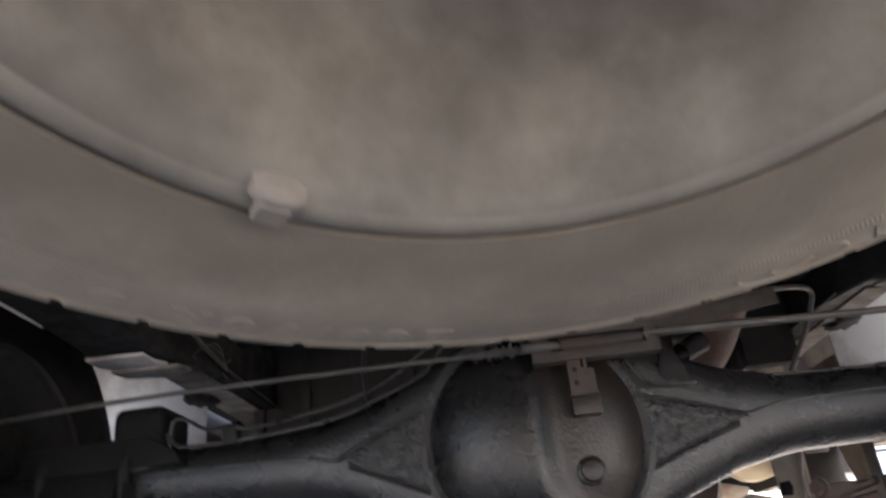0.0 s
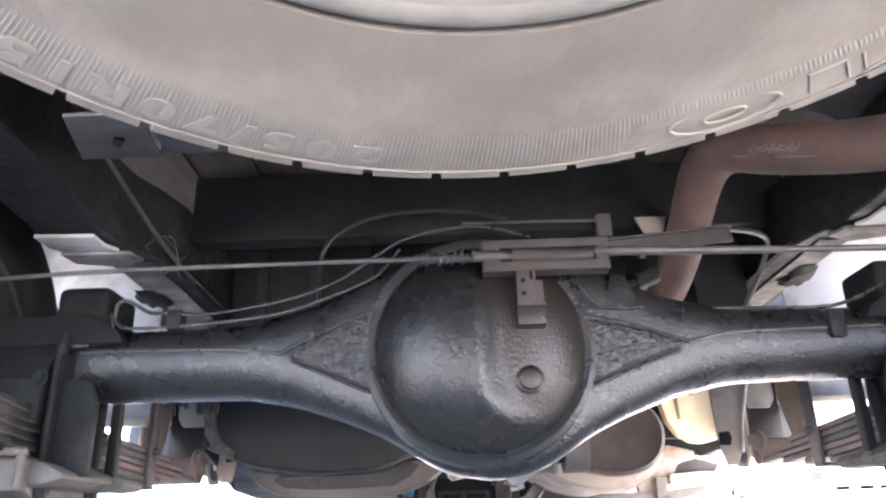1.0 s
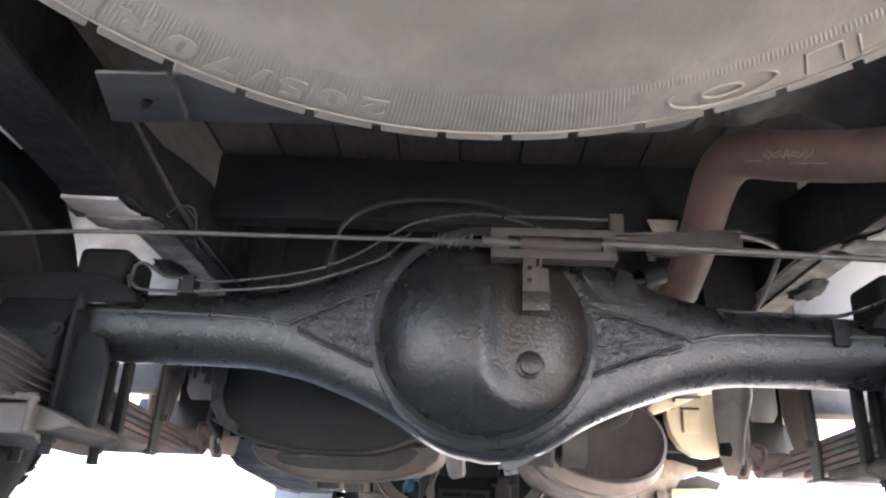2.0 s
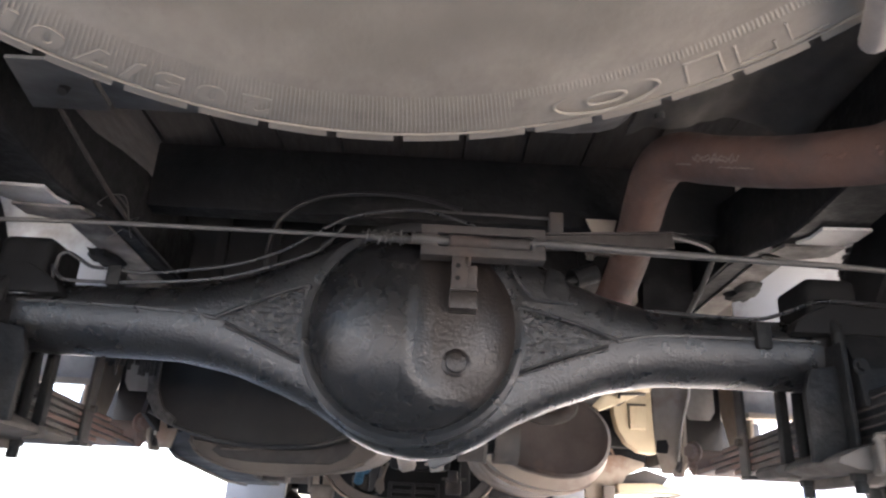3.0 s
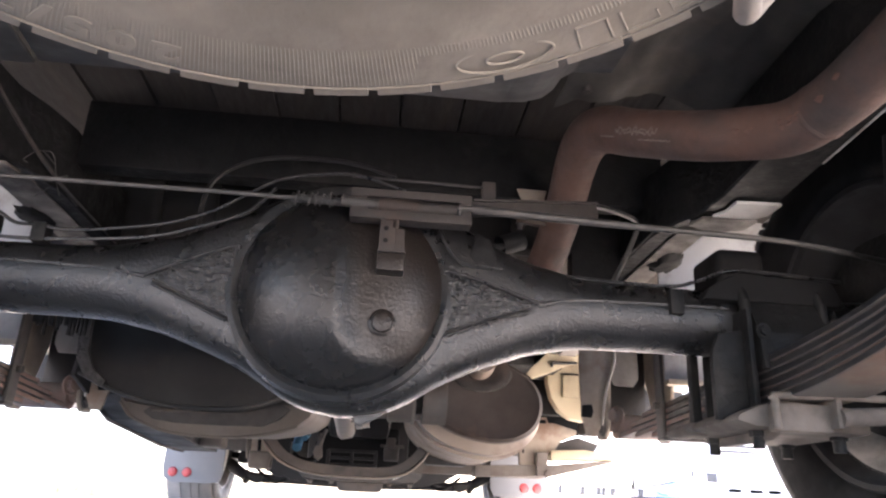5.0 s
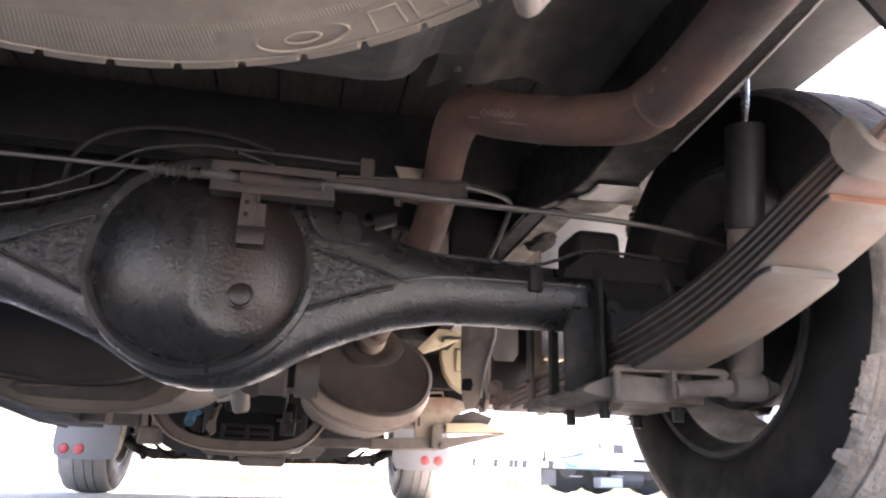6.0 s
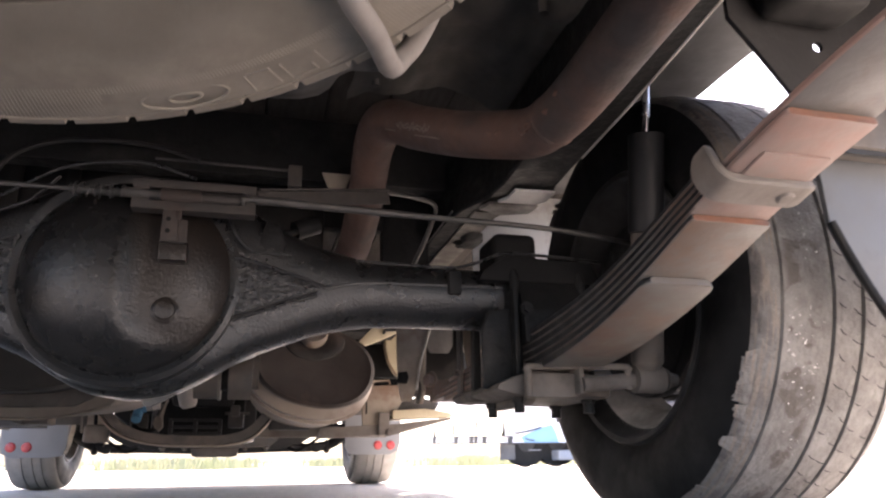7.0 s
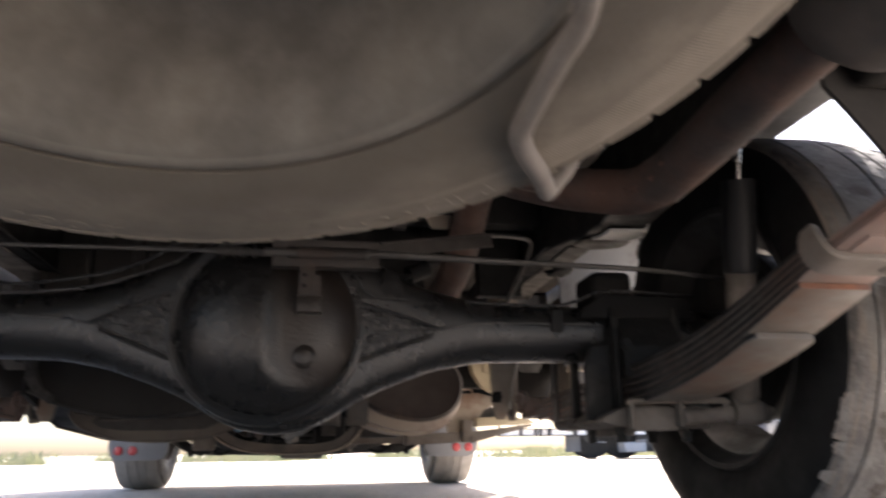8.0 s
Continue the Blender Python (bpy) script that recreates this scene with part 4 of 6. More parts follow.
    part("filler_plug", moved(merge(lathe([(0.0, -0.004), (0.0155, -0.004), (0.0165, 0.0005), (0.0140, 0.0022), (0.0128, 0.0026), (0.0118, 0.0062), (0.0095, 0.0072), (0.0, 0.0070)], 36)), Matrix.Translation((0.044, -0.0435, 0.277)) @ Matrix.Rotation(radians(90), 4, "X")), M_COVER, root, "round filler plug")
    part("drain_tab", prism([(0.012, 0.188), (0.020, 0.168), (0.026, 0.166), (0.046, 0.176), (0.060, 0.186), (0.060, 0.192), (0.020, 0.192)], 0.040, 0.050, "y", 0.001), M_CABLE, root, "bent metal tab at the drain")
    part("drain_bolt", merge(bolt((0.028, 0.060, 0.176), 0.010, 0.010, (0.2, 0.1, -1)), rod((0.028, 0.06, 0.186), (0.05, 0.072, 0.196), 0.009)), M_DUSTSTEEL, root, "drain bolt under the housing")
    sleeve = part("pinion_damper", rod((0.064, 0.25, 0.230), (0.104, 0.25, 0.230), 0.035, 32, 0.003), M_DARK, root, "dark clamped sleeve ahead of the housing")
    part("sleeve_neck", rod((0.100, 0.25, 0.230), (0.120, 0.25, 0.230), 0.022, 24), M_RUBBER, sleeve)
    part("outer_sleeve", rod((0.116, 0.25, 0.230), (0.152, 0.25, 0.230), 0.036, 32, 0.003), M_DARK, sleeve)
    part("sleeve_band", rod((0.100, 0.25, 0.230), (0.1045, 0.25, 0.230), 0.0372, 32, 0.001), M_DUSTSTEEL, sleeve)
    part("damper_stay", box(0.03, 0.06, 0.215, 0.245, 0.235, 0.30, 0.003), M_BLACK, root)
    part("pinion_housing", moved(lathe([(0.0, 0.0), (0.115, 0.0), (0.10, 0.06), (0.07, 0.13), (0.045, 0.20), (0.05, 0.205), (0.05, 0.225), (0.0, 0.23)], 40), Matrix.Translation((-0.005, 0.085, 0.325)) @ Matrix.Rotation(radians(-90), 4, "X")), M_BLACK, root)
    return root


AXLE = rear_axle()
rear = road_wheel("rear_wheel", "rear wheel with a badly worn grey tyre on the yard", M_RUBBER, M_TREAD, M_REARRIM, AXLE, (-0.0055, 0.031, 0.072), True, 1.13, -0.066)
rear.matrix_world = pose(REAR_X, REAR_Y, AXLE_Z)
copy_thing(rear, pose(-REAR_X, REAR_Y, AXLE_Z, 0, 0, 180))


def propeller_shaft():
    root = thing("propeller_shaft", "dark propeller shaft running forward from the axle", "shaft")
    part("shaft_tube", rod((-0.005, 0.33, 0.325), (-0.02, 1.70, 0.36), 0.036, 24), M_DARK, root)
    part("joint", merge(box(-0.045, 0.035, 0.29, 0.35, 0.29, 0.36, 0.01), rod((-0.05, 0.32, 0.325), (0.04, 0.32, 0.325), 0.014)), M_DARK, root)


propeller_shaft()


# ---- parking brake and brake lines ----
def brake_equaliser():
    root = thing("brake_equaliser", "brown steel channel guiding the parking brake rod", "bracket")
    y = -0.070
    x0, x1, z0, z1 = -0.004, 0.144, 0.3985, 0.4375
    # folded tray: face plate with a long window, upper and lower flanges
    face = [box(x0, x1, y - 0.002, y + 0.0015, z1 - 0.0105, z1, 0.0012), box(x0, x1, y - 0.002, y + 0.0015, z0, z0 + 0.0115, 0.0012),
            box(x0 + 0.0005, x0 + 0.020, y - 0.0015, y + 0.001, z0 + 0.010, z1 - 0.010, 0.0008), box(x1 - 0.013, x1 - 0.0005, y - 0.0015, y + 0.001, z0 + 0.010, z1 - 0.010, 0.0008),
            box(x0, x1, y, y + 0.020, z1 - 0.0025, z1, 0.001), box(x0, x1, y, y + 0.020, z0, z0 + 0.0025, 0.001), box(x0, x1, y + 0.0185, y + 0.020, z0, z1, 0.0005)]
    part("channel", merge(*face), M_EQUAL, root)
    part("adjuster_rod", rod((-0.016, y - 0.001, 0.4182), (0.030, y + 0.004, 0.4185), 0.0062), M_CABLE, root, "grey steel rod end in the channel")
    part("sleeve", merge(rod((0.030, y + 0.003, 0.4185), (0.074, y + 0.004, 0.4178), 0.0088, 20, 0.001), rod((0.074, y + 0.004, 0.4178), (0.078, y + 0.004, 0.4178), 0.0100)), M_MUFFLER, root, "rusty adjuster sleeve")
    part("adjuster_shank", rod((0.078, y + 0.006, 0.4180), (0.126, y + 0.006, 0.4185), 0.0078), M_EQUAL, root)
    part("adjuster_nut", merge(bolt((0.128, y + 0.004, 0.4190), 0.0068, 0.006, (1, 0, 0)), rod((0.126, y - 0.002, 0.4190), (0.146, y - 0.002, 0.4195), 0.0035)), M_CABLE, root, "bright worn nut")
    part("foot_strap", merge(box(0.0335, 0.0530, y + 0.0005, y + 0.0030, 0.3600, 0.4010, 0.0008), box(0.0480, 0.0560, y + 0.0005, y + 0.0030, 0.3880, 0.4010, 0.0008)), M_EQUAL, root, "small punched mounting strap")
    part("foot_backing", box(0.0480, 0.0640, y + 0.0032, y + 0.0062, 0.3600, 0.388, 0.0008), M_EQUAL, root)
    part("foot_ledge", box(0.0325, 0.0655, y - 0.001, y + 0.016, 0.3570, 0.3600, 0.001), M_EQUAL, root)
    part("foot_block", box(0.0325, 0.0655, y + 0.004, y + 0.030, 0.3360, 0.3572, 0.002), M_COVER, root)
    for z in (0.3870, 0.3715):
        part("punched_hole", rod((0.0410, y - 0.0002, z), (0.0410, y + 0.002, z), 0.0030, 14), M_STOP, root)
    return root


brake_equaliser()


def brake_rods():
    y = -0.070
    root = thing("parking_brake_cable", "taut steel parking brake cable across the axle", "cable")
    part("cable", tube([(-0.72, y + 0.03, 0.4115), (-0.50, y, 0.4145), (-0.236, y, 0.4175), (-0.075, y, 0.4175)], 0.0030, 8, 6), M_CABLE, root)
    part("rod", tube([(0.144, y, 0.420), (0.30, y, 0.4155), (0.37, y, 0.4135), (0.551, y, 0.409), (0.72, y + 0.04, 0.407)], [0.0058, 0.005, 0.0042, 0.0036, 0.0036], 10, 6), M_CABLE, root)
    part("cable_end", tube([(-0.075, y, 0.4175), (-0.004, y + 0.004, 0.4178)], 0.0048, 10, 2), M_CABLE, root)
    coil = [(-0.074 + 0.060 * k / 90 + 0.0022 * math.sin(k * 0.23), y + 0.0070 * math.sin(k * 0.78) * (1 + 0.35 * math.sin(k * 0.37)), 0.4177 + (0.0068 + 0.0022 * math.sin(k * 0.29)) * math.cos(k * 0.78)) for k in range(91)]
    part("return_spring", tube(coil, 0.0011, 6, raw=True), M_CABLE, root, "untidy steel wire wound round the cable")
    return root


brake_rods()


def flat_link():
    """Flat lever that runs from the channel to the right, above the rod."""
    root = thing("brake_lever", "flat dusty lever beside the brake channel", "lever")
    part("lever", bar((0.146, -0.042, 0.4330), (0.336, 0.038, 0.4790), 0.004, 0.021), M_EQUAL, root)
    part("lever_lip", bar((0.148, -0.045, 0.4435), (0.336, 0.035, 0.4900), 0.006, 0.003), M_EQUAL, root)
    hook = [(0.322, 0.034, 0.486), (0.375, 0.085, 0.503), (0.422, 0.132, 0.5135), (0.436, 0.148, 0.509), (0.436, 0.160, 0.496), (0.428, 0.185, 0.466), (0.416, 0.218, 0.432), (0.402, 0.26, 0.39)]
    part("hook_rod", tube(hook, 0.0042, 10, 6), M_CABLE, root, "bare steel hook rod")
    part("lever_fork", merge(prism([(0.150, 0.385), (0.158, 0.372), (0.170, 0.378), (0.182, 0.362), (0.188, 0.385), (0.178, 0.412), (0.160, 0.418)], 0.0, 0.03, "y", 0.004), rod((0.20, 0.05, 0.42), (0.232, 0.06, 0.435), 0.014, 16, 0.004), rod((0.160, 0.02, 0.40), (0.222, 0.055, 0.425), 0.005)), M_UBOLT, root, "grimy linkage under the lever")
    return root


flat_link()


def brake_lines():
    root = thing("brake_pipe", "thin grey brake pipe clipped along the axle", "pipe")
    part("pipe_run", tube([(0.108, -0.010, 0.425), (0.118, -0.014, 0.395), (0.135, -0.012, 0.374), (0.150, -0.004, 0.370), (0.20, 0.006, 0.371), (0.25, 0.020, 0.373), (0.36, 0.024, 0.3705), (0.43, 0.020, 0.369), (0.46, 0.006, 0.374), (0.50, -0.004, 0.388), (0.56, -0.004, 0.389), (0.66, 0.0, 0.385)], 0.0025, 8, 6), M_AXLE, root)
    part("pipe_clip", box(0.417, 0.436, -0.006, 0.012, 0.324, 0.358, 0.003), M_UBOLT, root)
    part("pipe_run", tube([(-0.106, 0.0, 0.459), (-0.126, 0.0, 0.434), (-0.149, 0.0, 0.416), (-0.234, 0.0, 0.384), (-0.296, 0.0, 0.373), (-0.385, 0.0, 0.366), (-0.442, 0.0, 0.366), (-0.456, 0.0, 0.371), (-0.466, 0.0, 0.384), (-0.462, 0.0, 0.366), (-0.468, -0.002, 0.353), (-0.481, -0.004, 0.346), (-0.56, -0.008, 0.342), (-0.68, 0.0, 0.345)], 0.0024, 8, 6), M_AXLE, root)
    part("pipe_run", tube([(0.063, 0.0, 0.469), (0.003, 0.0, 0.486), (-0.042, 0.0, 0.485), (-0.100, 0.0, 0.472), (-0.142, 0.0, 0.447), (-0.182, 0.0, 0.420), (-0.236, 0.0, 0.399), (-0.298, 0.0, 0.387), (-0.354, 0.0, 0.380), (-0.388, 0.0, 0.384), (-0.417, 0.0, 0.385), (-0.437, 0.0, 0.396), (-0.450, 0.0, 0.402), (-0.460, 0.0, 0.398), (-0.462, 0.0, 0.380)], 0.0024, 8, 6), M_AXLE, root)
    part("line_block", box(-0.396, -0.378, -0.004, 0.018, 0.362, 0.388, 0.003), M_UBOLT, root)
    part("rubber_hose", tube([(-0.232, 0.15, 0.40), (-0.238, 0.15, 0.48), (-0.224, 0.15, 0.532), (-0.176, 0.15, 0.566), (-0.107, 0.15, 0.579), (-0.018, 0.15, 0.577), (0.05, 0.15, 0.56)], 0.0036, 10, 8), M_BLACK, root, "arched rubber hose above the axle")
    return root


brake_lines()


# ---- springs, dampers and bump stops ----
SPX, SPW = 0.565, 0.084


def spring_top(y):
    """Top of the spring's main leaf."""
    return 0.268 + 0.44 * min(y, 0.0) ** 2 - 0.85 * min(y + 0.38, 0.0) ** 2 - 0.05 * max(y, 0) + 0.02 * max(y - 0.1, 0) ** 2


def leaf_mesh(k, y0, y1, w, round_end=0.006):
    bm = bmesh.new()
    rows = []
    n = 40
    for i in range(n + 1):
        y = y0 + 0.032 * (i / 10) ** 1.6 if i <= 10 else y0 + 0.032 + (y1 - y0 - 0.032) * (i - 10) / (n - 10)
        slope = (spring_top(y + 0.002) - spring_top(y - 0.002)) / 0.004
        nz = 1 / math.sqrt(1 + slope * slope)
        ny = -slope * nz
        half = w / 2
        if round_end:
            d = (y - y0)
            if d < round_end:
                first = 0.72 if round_end > 0.01 else 0.93
                half = w / 2 * (first + (1 - first) * math.sqrt(max(0.0, 1 - (1 - d / round_end) ** 2)))
        pitch = float(np.interp(y, [-0.44, -0.12], [0.0072, 0.0100]))   # leaves taper towards their ends
        thick = pitch - 0.0009
        off = -0.0578 + (5 - k) * pitch + thick
        row = []
        for dx, dt in ((-half, -0.0018), (-half + 0.0018, 0), (half - 0.0018, 0), (half, -0.0018), (half, -thick + 0.0013), (half - 0.0018, -thick), (-half + 0.0018, -thick), (-half, -thick + 0.0013)):
            row.append(bm.verts.new((SPX + dx, y + ny * (off + dt), spring_top(y) + nz * (off + dt))))
        rows.append(row)
    for a, b in zip(rows, rows[1:]):
        for i in range(8):
            bm.faces.new((a[i], b[i], b[(i + 1) % 8], a[(i + 1) % 8]))
    bm.faces.new(rows[0])
    bm.faces.new(rows[-1][::-1])
    return bm


def leaf_spring(s):
    side = (lambda bm: bm) if s > 0 else mirrored
    root = thing("leaf_spring", "leaf spring pack of dusty steel strapped under the axle", "spring", group="rear springs")
    lens = ((-0.462, 0.40), (-0.468, 0.46), (-0.78, 0.54), (-0.562, 0.44), (-0.425, 0.36), (-0.335, 0.28))
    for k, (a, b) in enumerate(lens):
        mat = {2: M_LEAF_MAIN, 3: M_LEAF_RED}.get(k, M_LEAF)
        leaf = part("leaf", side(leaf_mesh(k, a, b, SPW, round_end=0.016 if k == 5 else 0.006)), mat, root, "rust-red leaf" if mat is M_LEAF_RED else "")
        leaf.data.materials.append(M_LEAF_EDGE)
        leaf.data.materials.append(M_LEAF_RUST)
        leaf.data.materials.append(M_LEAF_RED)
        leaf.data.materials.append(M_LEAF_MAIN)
        # lower chamfers painted pale grey as the light from below; sides near black
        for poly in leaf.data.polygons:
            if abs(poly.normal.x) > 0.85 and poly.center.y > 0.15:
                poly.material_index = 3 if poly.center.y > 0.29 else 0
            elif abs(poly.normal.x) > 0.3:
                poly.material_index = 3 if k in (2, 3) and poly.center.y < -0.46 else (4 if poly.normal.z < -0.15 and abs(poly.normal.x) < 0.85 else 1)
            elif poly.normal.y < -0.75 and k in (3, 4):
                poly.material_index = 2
    # rebound clip round the leaves
    y = -0.470
    z = spring_top(y)
    place = Matrix.Translation((SPX, y, z)) @ Matrix.Rotation(math.atan((spring_top(y + 0.01) - spring_top(y - 0.01)) / 0.02), 4, "X")
    clip = strap([(-0.0465, -0.012), (-0.0485, -0.018), (-0.0495, -0.026), (-0.0480, -0.037), (-0.042, -0.0455), (-0.030, -0.0480), (0.0, -0.0480), (0.026, -0.0480), (0.036, -0.0478), (0.0435, -0.0455)], 0.0085, (0.018, 0.026, 0.032, 0.033, 0.033, 0.033, 0.032, 0.032, 0.026))
    part("rebound_clip", side(moved(clip, place)), M_DUSTSTEEL, root, "bent clip wrapped round the leaves")
    part("clip_rivet", side(moved(lathe([(0.0, -0.0025), (0.006, -0.002), (0.008, 0.0), (0.0, 0.0)], 16), place @ Matrix.Translation((0.022, 0, -0.0526)))), M_DUSTSTEEL, root)
    pad = prism([(-0.029, -0.0462), (0.034, -0.0462), (0.034, -0.0415), (-0.029, -0.0415)], -0.046, -0.006, "y", 0.001)
    part("clip_pad", side(moved(pad, place)), M_LEAF_RED, root)
    # U bolts, saddle and lower plate
    for xx in (SPX - 0.052, SPX + 0.052):
        for yy in (-0.014, 0.104):
            part("u_bolt", side(rod((xx, yy, 0.158), (xx, yy, 0.345), 0.0075, 14)), M_UBOLT, root)
            part("u_bolt_nut", side(bolt((xx, yy, 0.186), 0.011, 0.012, (0, 0, -1))), M_UBOLT, root)
        part("u_bolt_bow", side(tube([(xx, -0.014, 0.342), (xx, 0.0, 0.366), (xx, 0.045, 0.378), (xx, 0.09, 0.366), (xx, 0.104, 0.342)], 0.0075, 12, 4)), M_UBOLT, root)
    part("saddle", side(merge(prism([(-0.042, 0.252), (0.135, 0.252), (0.128, 0.30), (0.10, 0.345), (-0.012, 0.345), (-0.036, 0.30)], SPX - 0.048, SPX + 0.048, "x", 0.003), bolt((SPX - 0.044, -0.036, 0.300), 0.007, 0.006))), M_UBOLT, root, "black saddle between axle and spring")
    part("saddle_cheek", side(prism([(0.4600, 0.190), (0.4600, 0.270), (0.4700, 0.298), (0.503, 0.304), (0.503, 0.190)], -0.020, -0.010, "y", 0.002)), M_UBOLT, root, "flat black cheek of the saddle")
    part("cheek_rib", side(prism([(0.503, 0.200), (0.510, 0.200), (0.510, 0.330), (0.503, 0.330)], -0.034, 0.03, "y", 0.002)), M_UBOLT, root)
    part("cheek_rib", side(prism([(0.4770, 0.196), (0.4900, 0.192), (0.4900, 0.300), (0.4790, 0.300)], 0.085, 0.10, "y", 0.002)), M_UBOLT, root)
    part("spring_plate", side(merge(prism([(0.466, 0.186), (0.490, 0.180), (0.632, 0.176), (0.632, 0.206), (0.520, 0.212), (0.492, 0.203), (0.470, 0.193)], -0.056, 0.130, "y", 0.004), prism([(0.455, 0.188), (0.462, 0.180), (0.490, 0.178), (0.486, 0.196), (0.464, 0.196)], 0.07, 0.135, "y", 0.004), prism([(-0.05, 0.180), (0.13, 0.180), (0.10, 0.168), (-0.02, 0.168)], SPX - 0.05, SPX - 0.035, "x", 0.002))), M_GRIMESTEEL, root, "grimy plate under the spring")
    # eyes and front hanger
    part("spring_eye", side(merge(rod((SPX - 0.045, 0.535, 0.240), (SPX + 0.045, 0.535, 0.240), 0.024, 24), rod((SPX - 0.056, 0.535, 0.240), (SPX + 0.056, 0.535, 0.240), 0.011, 12), bolt((SPX - 0.052, 0.505, 0.257), 0.013, 0.012, (-1, -0.6, 0)))), M_LEAF_RED, root, "rusty spring eye")
    part("spring_eye", side(merge(rod((SPX - 0.042, -0.79, spring_top(-0.79) - 0.014), (SPX + 0.042, -0.79, spring_top(-0.79) - 0.014), 0.022, 24))), M_LEAF, root)
    zf = spring_top(0.30)
    part("clip_strap", side(moved(merge(box(-0.050, -0.044, -0.014, 0.014, -0.054, 0.085, 0.002), box(0.044, 0.050, -0.014, 0.014, -0.054, 0.030, 0.002), box(-0.050, 0.050, -0.014, 0.014, -0.060, -0.054, 0.002), rod((-0.058, 0, -0.004), (0.058, 0, -0.004), 0.006)), Matrix.Translation((SPX, 0.30, zf)))), M_DARK, root, "dark clip strap round the front leaves")
    return root


leaf_spring(1)
leaf_spring(-1)


def spring_hanger(s):
    side = (lambda bm: bm) if s > 0 else mirrored
    root = thing("spring_hanger", "tan pressed steel spring hanger bolted to the chassis rail", "bracket", group="spring hangers")
    for x0, x1 in ((0.494, 0.502), (0.622, 0.630)):
        part("cheek", side(prism([(0.500, 0.497), (0.500, 0.33), (0.508, 0.235), (0.530, 0.212), (0.575, 0.215), (0.640, 0.36), (0.640, 0.497)], x0, x1, "x", 0.003)), M_BRACKET, root)
    part("flange", side(prism([(0.437, 0.497), (0.508, 0.497), (0.508, 0.372), (0.501, 0.340), (0.487, 0.293), (0.478, 0.236), (0.468, 0.214), (0.448, 0.214), (0.440, 0.25), (0.437, 0.33)], 0.494, 0.501, "y", 0.002)), M_BRACKET, root, "tan rear flange of the hanger")
    # pale line along the flange, a painted highlight
    part("flange_edge", side(tube([(0.508, 0.491, 0.46), (0.508, 0.491, 0.372), (0.501, 0.491, 0.340), (0.487, 0.491, 0.293), (0.478, 0.491, 0.236)], 0.0026, 8, 6)), M_PALE_LIT, root, "flange edge painted pale as if lit")
    part("flange_notch", side(prism([(0.438, 0.250), (0.440, 0.272), (0.458, 0.274), (0.462, 0.262), (0.458, 0.249)], 0.489, 0.4945, "y", 0.001)), M_STOP, root, "black rubber tab on the flange")
    part("web", side(prism([(0.504, 0.497), (0.504, 0.335), (0.515, 0.318), (0.555, 0.318), (0.566, 0.335), (0.566, 0.497)], 0.520, 0.526, "y", 0.003)), M_WEB, root, "grey rounded inner web")
    part("web", side(prism([(0.504, 0.24), (0.620, 0.24), (0.620, 0.497), (0.504, 0.497)], 0.628, 0.634, "y", 0.002)), M_BLACK, root)
    part("hanger_bolt", side(merge(bolt((0.494, 0.535, 0.240), 0.014, 0.012, (-1, 0, 0)))), M_DARK, root)
    for x in (0.5175, 0.6125):
        part("shackle", side(box(x - 0.0035, x + 0.0035, -0.815, -0.775, spring_top(-0.79) - 0.04, 0.66, 0.003)), M_DUSTSTEEL, root)
    return root


spring_hanger(1)
spring_hanger(-1)


def damper(s):
    side = (lambda bm: bm) if s > 0 else mirrored
    root = thing("shock_absorber", "dark shock absorber beside the rear wheel", "shock absorber", group="shock absorbers")
    low, top = Vector((0.672, -0.085, 0.198)), Vector((0.652, -0.208, 0.72))
    d = (top - low).normalized()
    part("damper_body", side(tube([low + d * 0.012, low + d * 0.020, low + d * 0.024, low + d * 0.21], [0.012, 0.0195, 0.0215, 0.0215], 24, 1, raw=True)), M_GRIMESTEEL, root, "grimy lower tube")
    part("dust_tube", side(tube([low + d * 0.198, low + d * 0.20, low + d * 0.203, low + d * 0.335], [0.019, 0.0235, 0.0242, 0.0242], 28, 1, raw=True)), M_SHOCK, root, "glossy dark dust tube")
    part("damper_rod", side(tube([low + d * 0.33, top], 0.0052, 16, 1)), M_CHROME, root, "bright steel rod")
    part("bush", side(merge(rod((0.652, -0.085, 0.198), (0.693, -0.085, 0.198), 0.0185, 24, 0.003), rod((0.630, -0.085, 0.198), (0.716, -0.085, 0.198), 0.008, 12), bolt((0.698, -0.085, 0.198), 0.0105, 0.011, (1, 0, 0)))), M_GRIMESTEEL, root, "grimy lower bush and bolt")
    part("frame_plate", side(merge(tube([(0.505, -0.074, 0.176), (0.505, -0.074, 0.208), (0.512, -0.074, 0.214), (0.632, -0.088, 0.214), (0.641, -0.088, 0.207), (0.641, -0.088, 0.184)], 0.0048, 10, 4),
                                   box(0.505, 0.575, -0.072, -0.052, 0.174, 0.206, 0.003), rod((0.575, -0.085, 0.190), (0.650, -0.085, 0.196), 0.0105, 18), box(0.571, 0.578, -0.088, -0.05, 0.178, 0.213, 0.002))), M_GRIMESTEEL, root, "grimy welded damper bracket")
    return root


damper(1)
damper(-1)


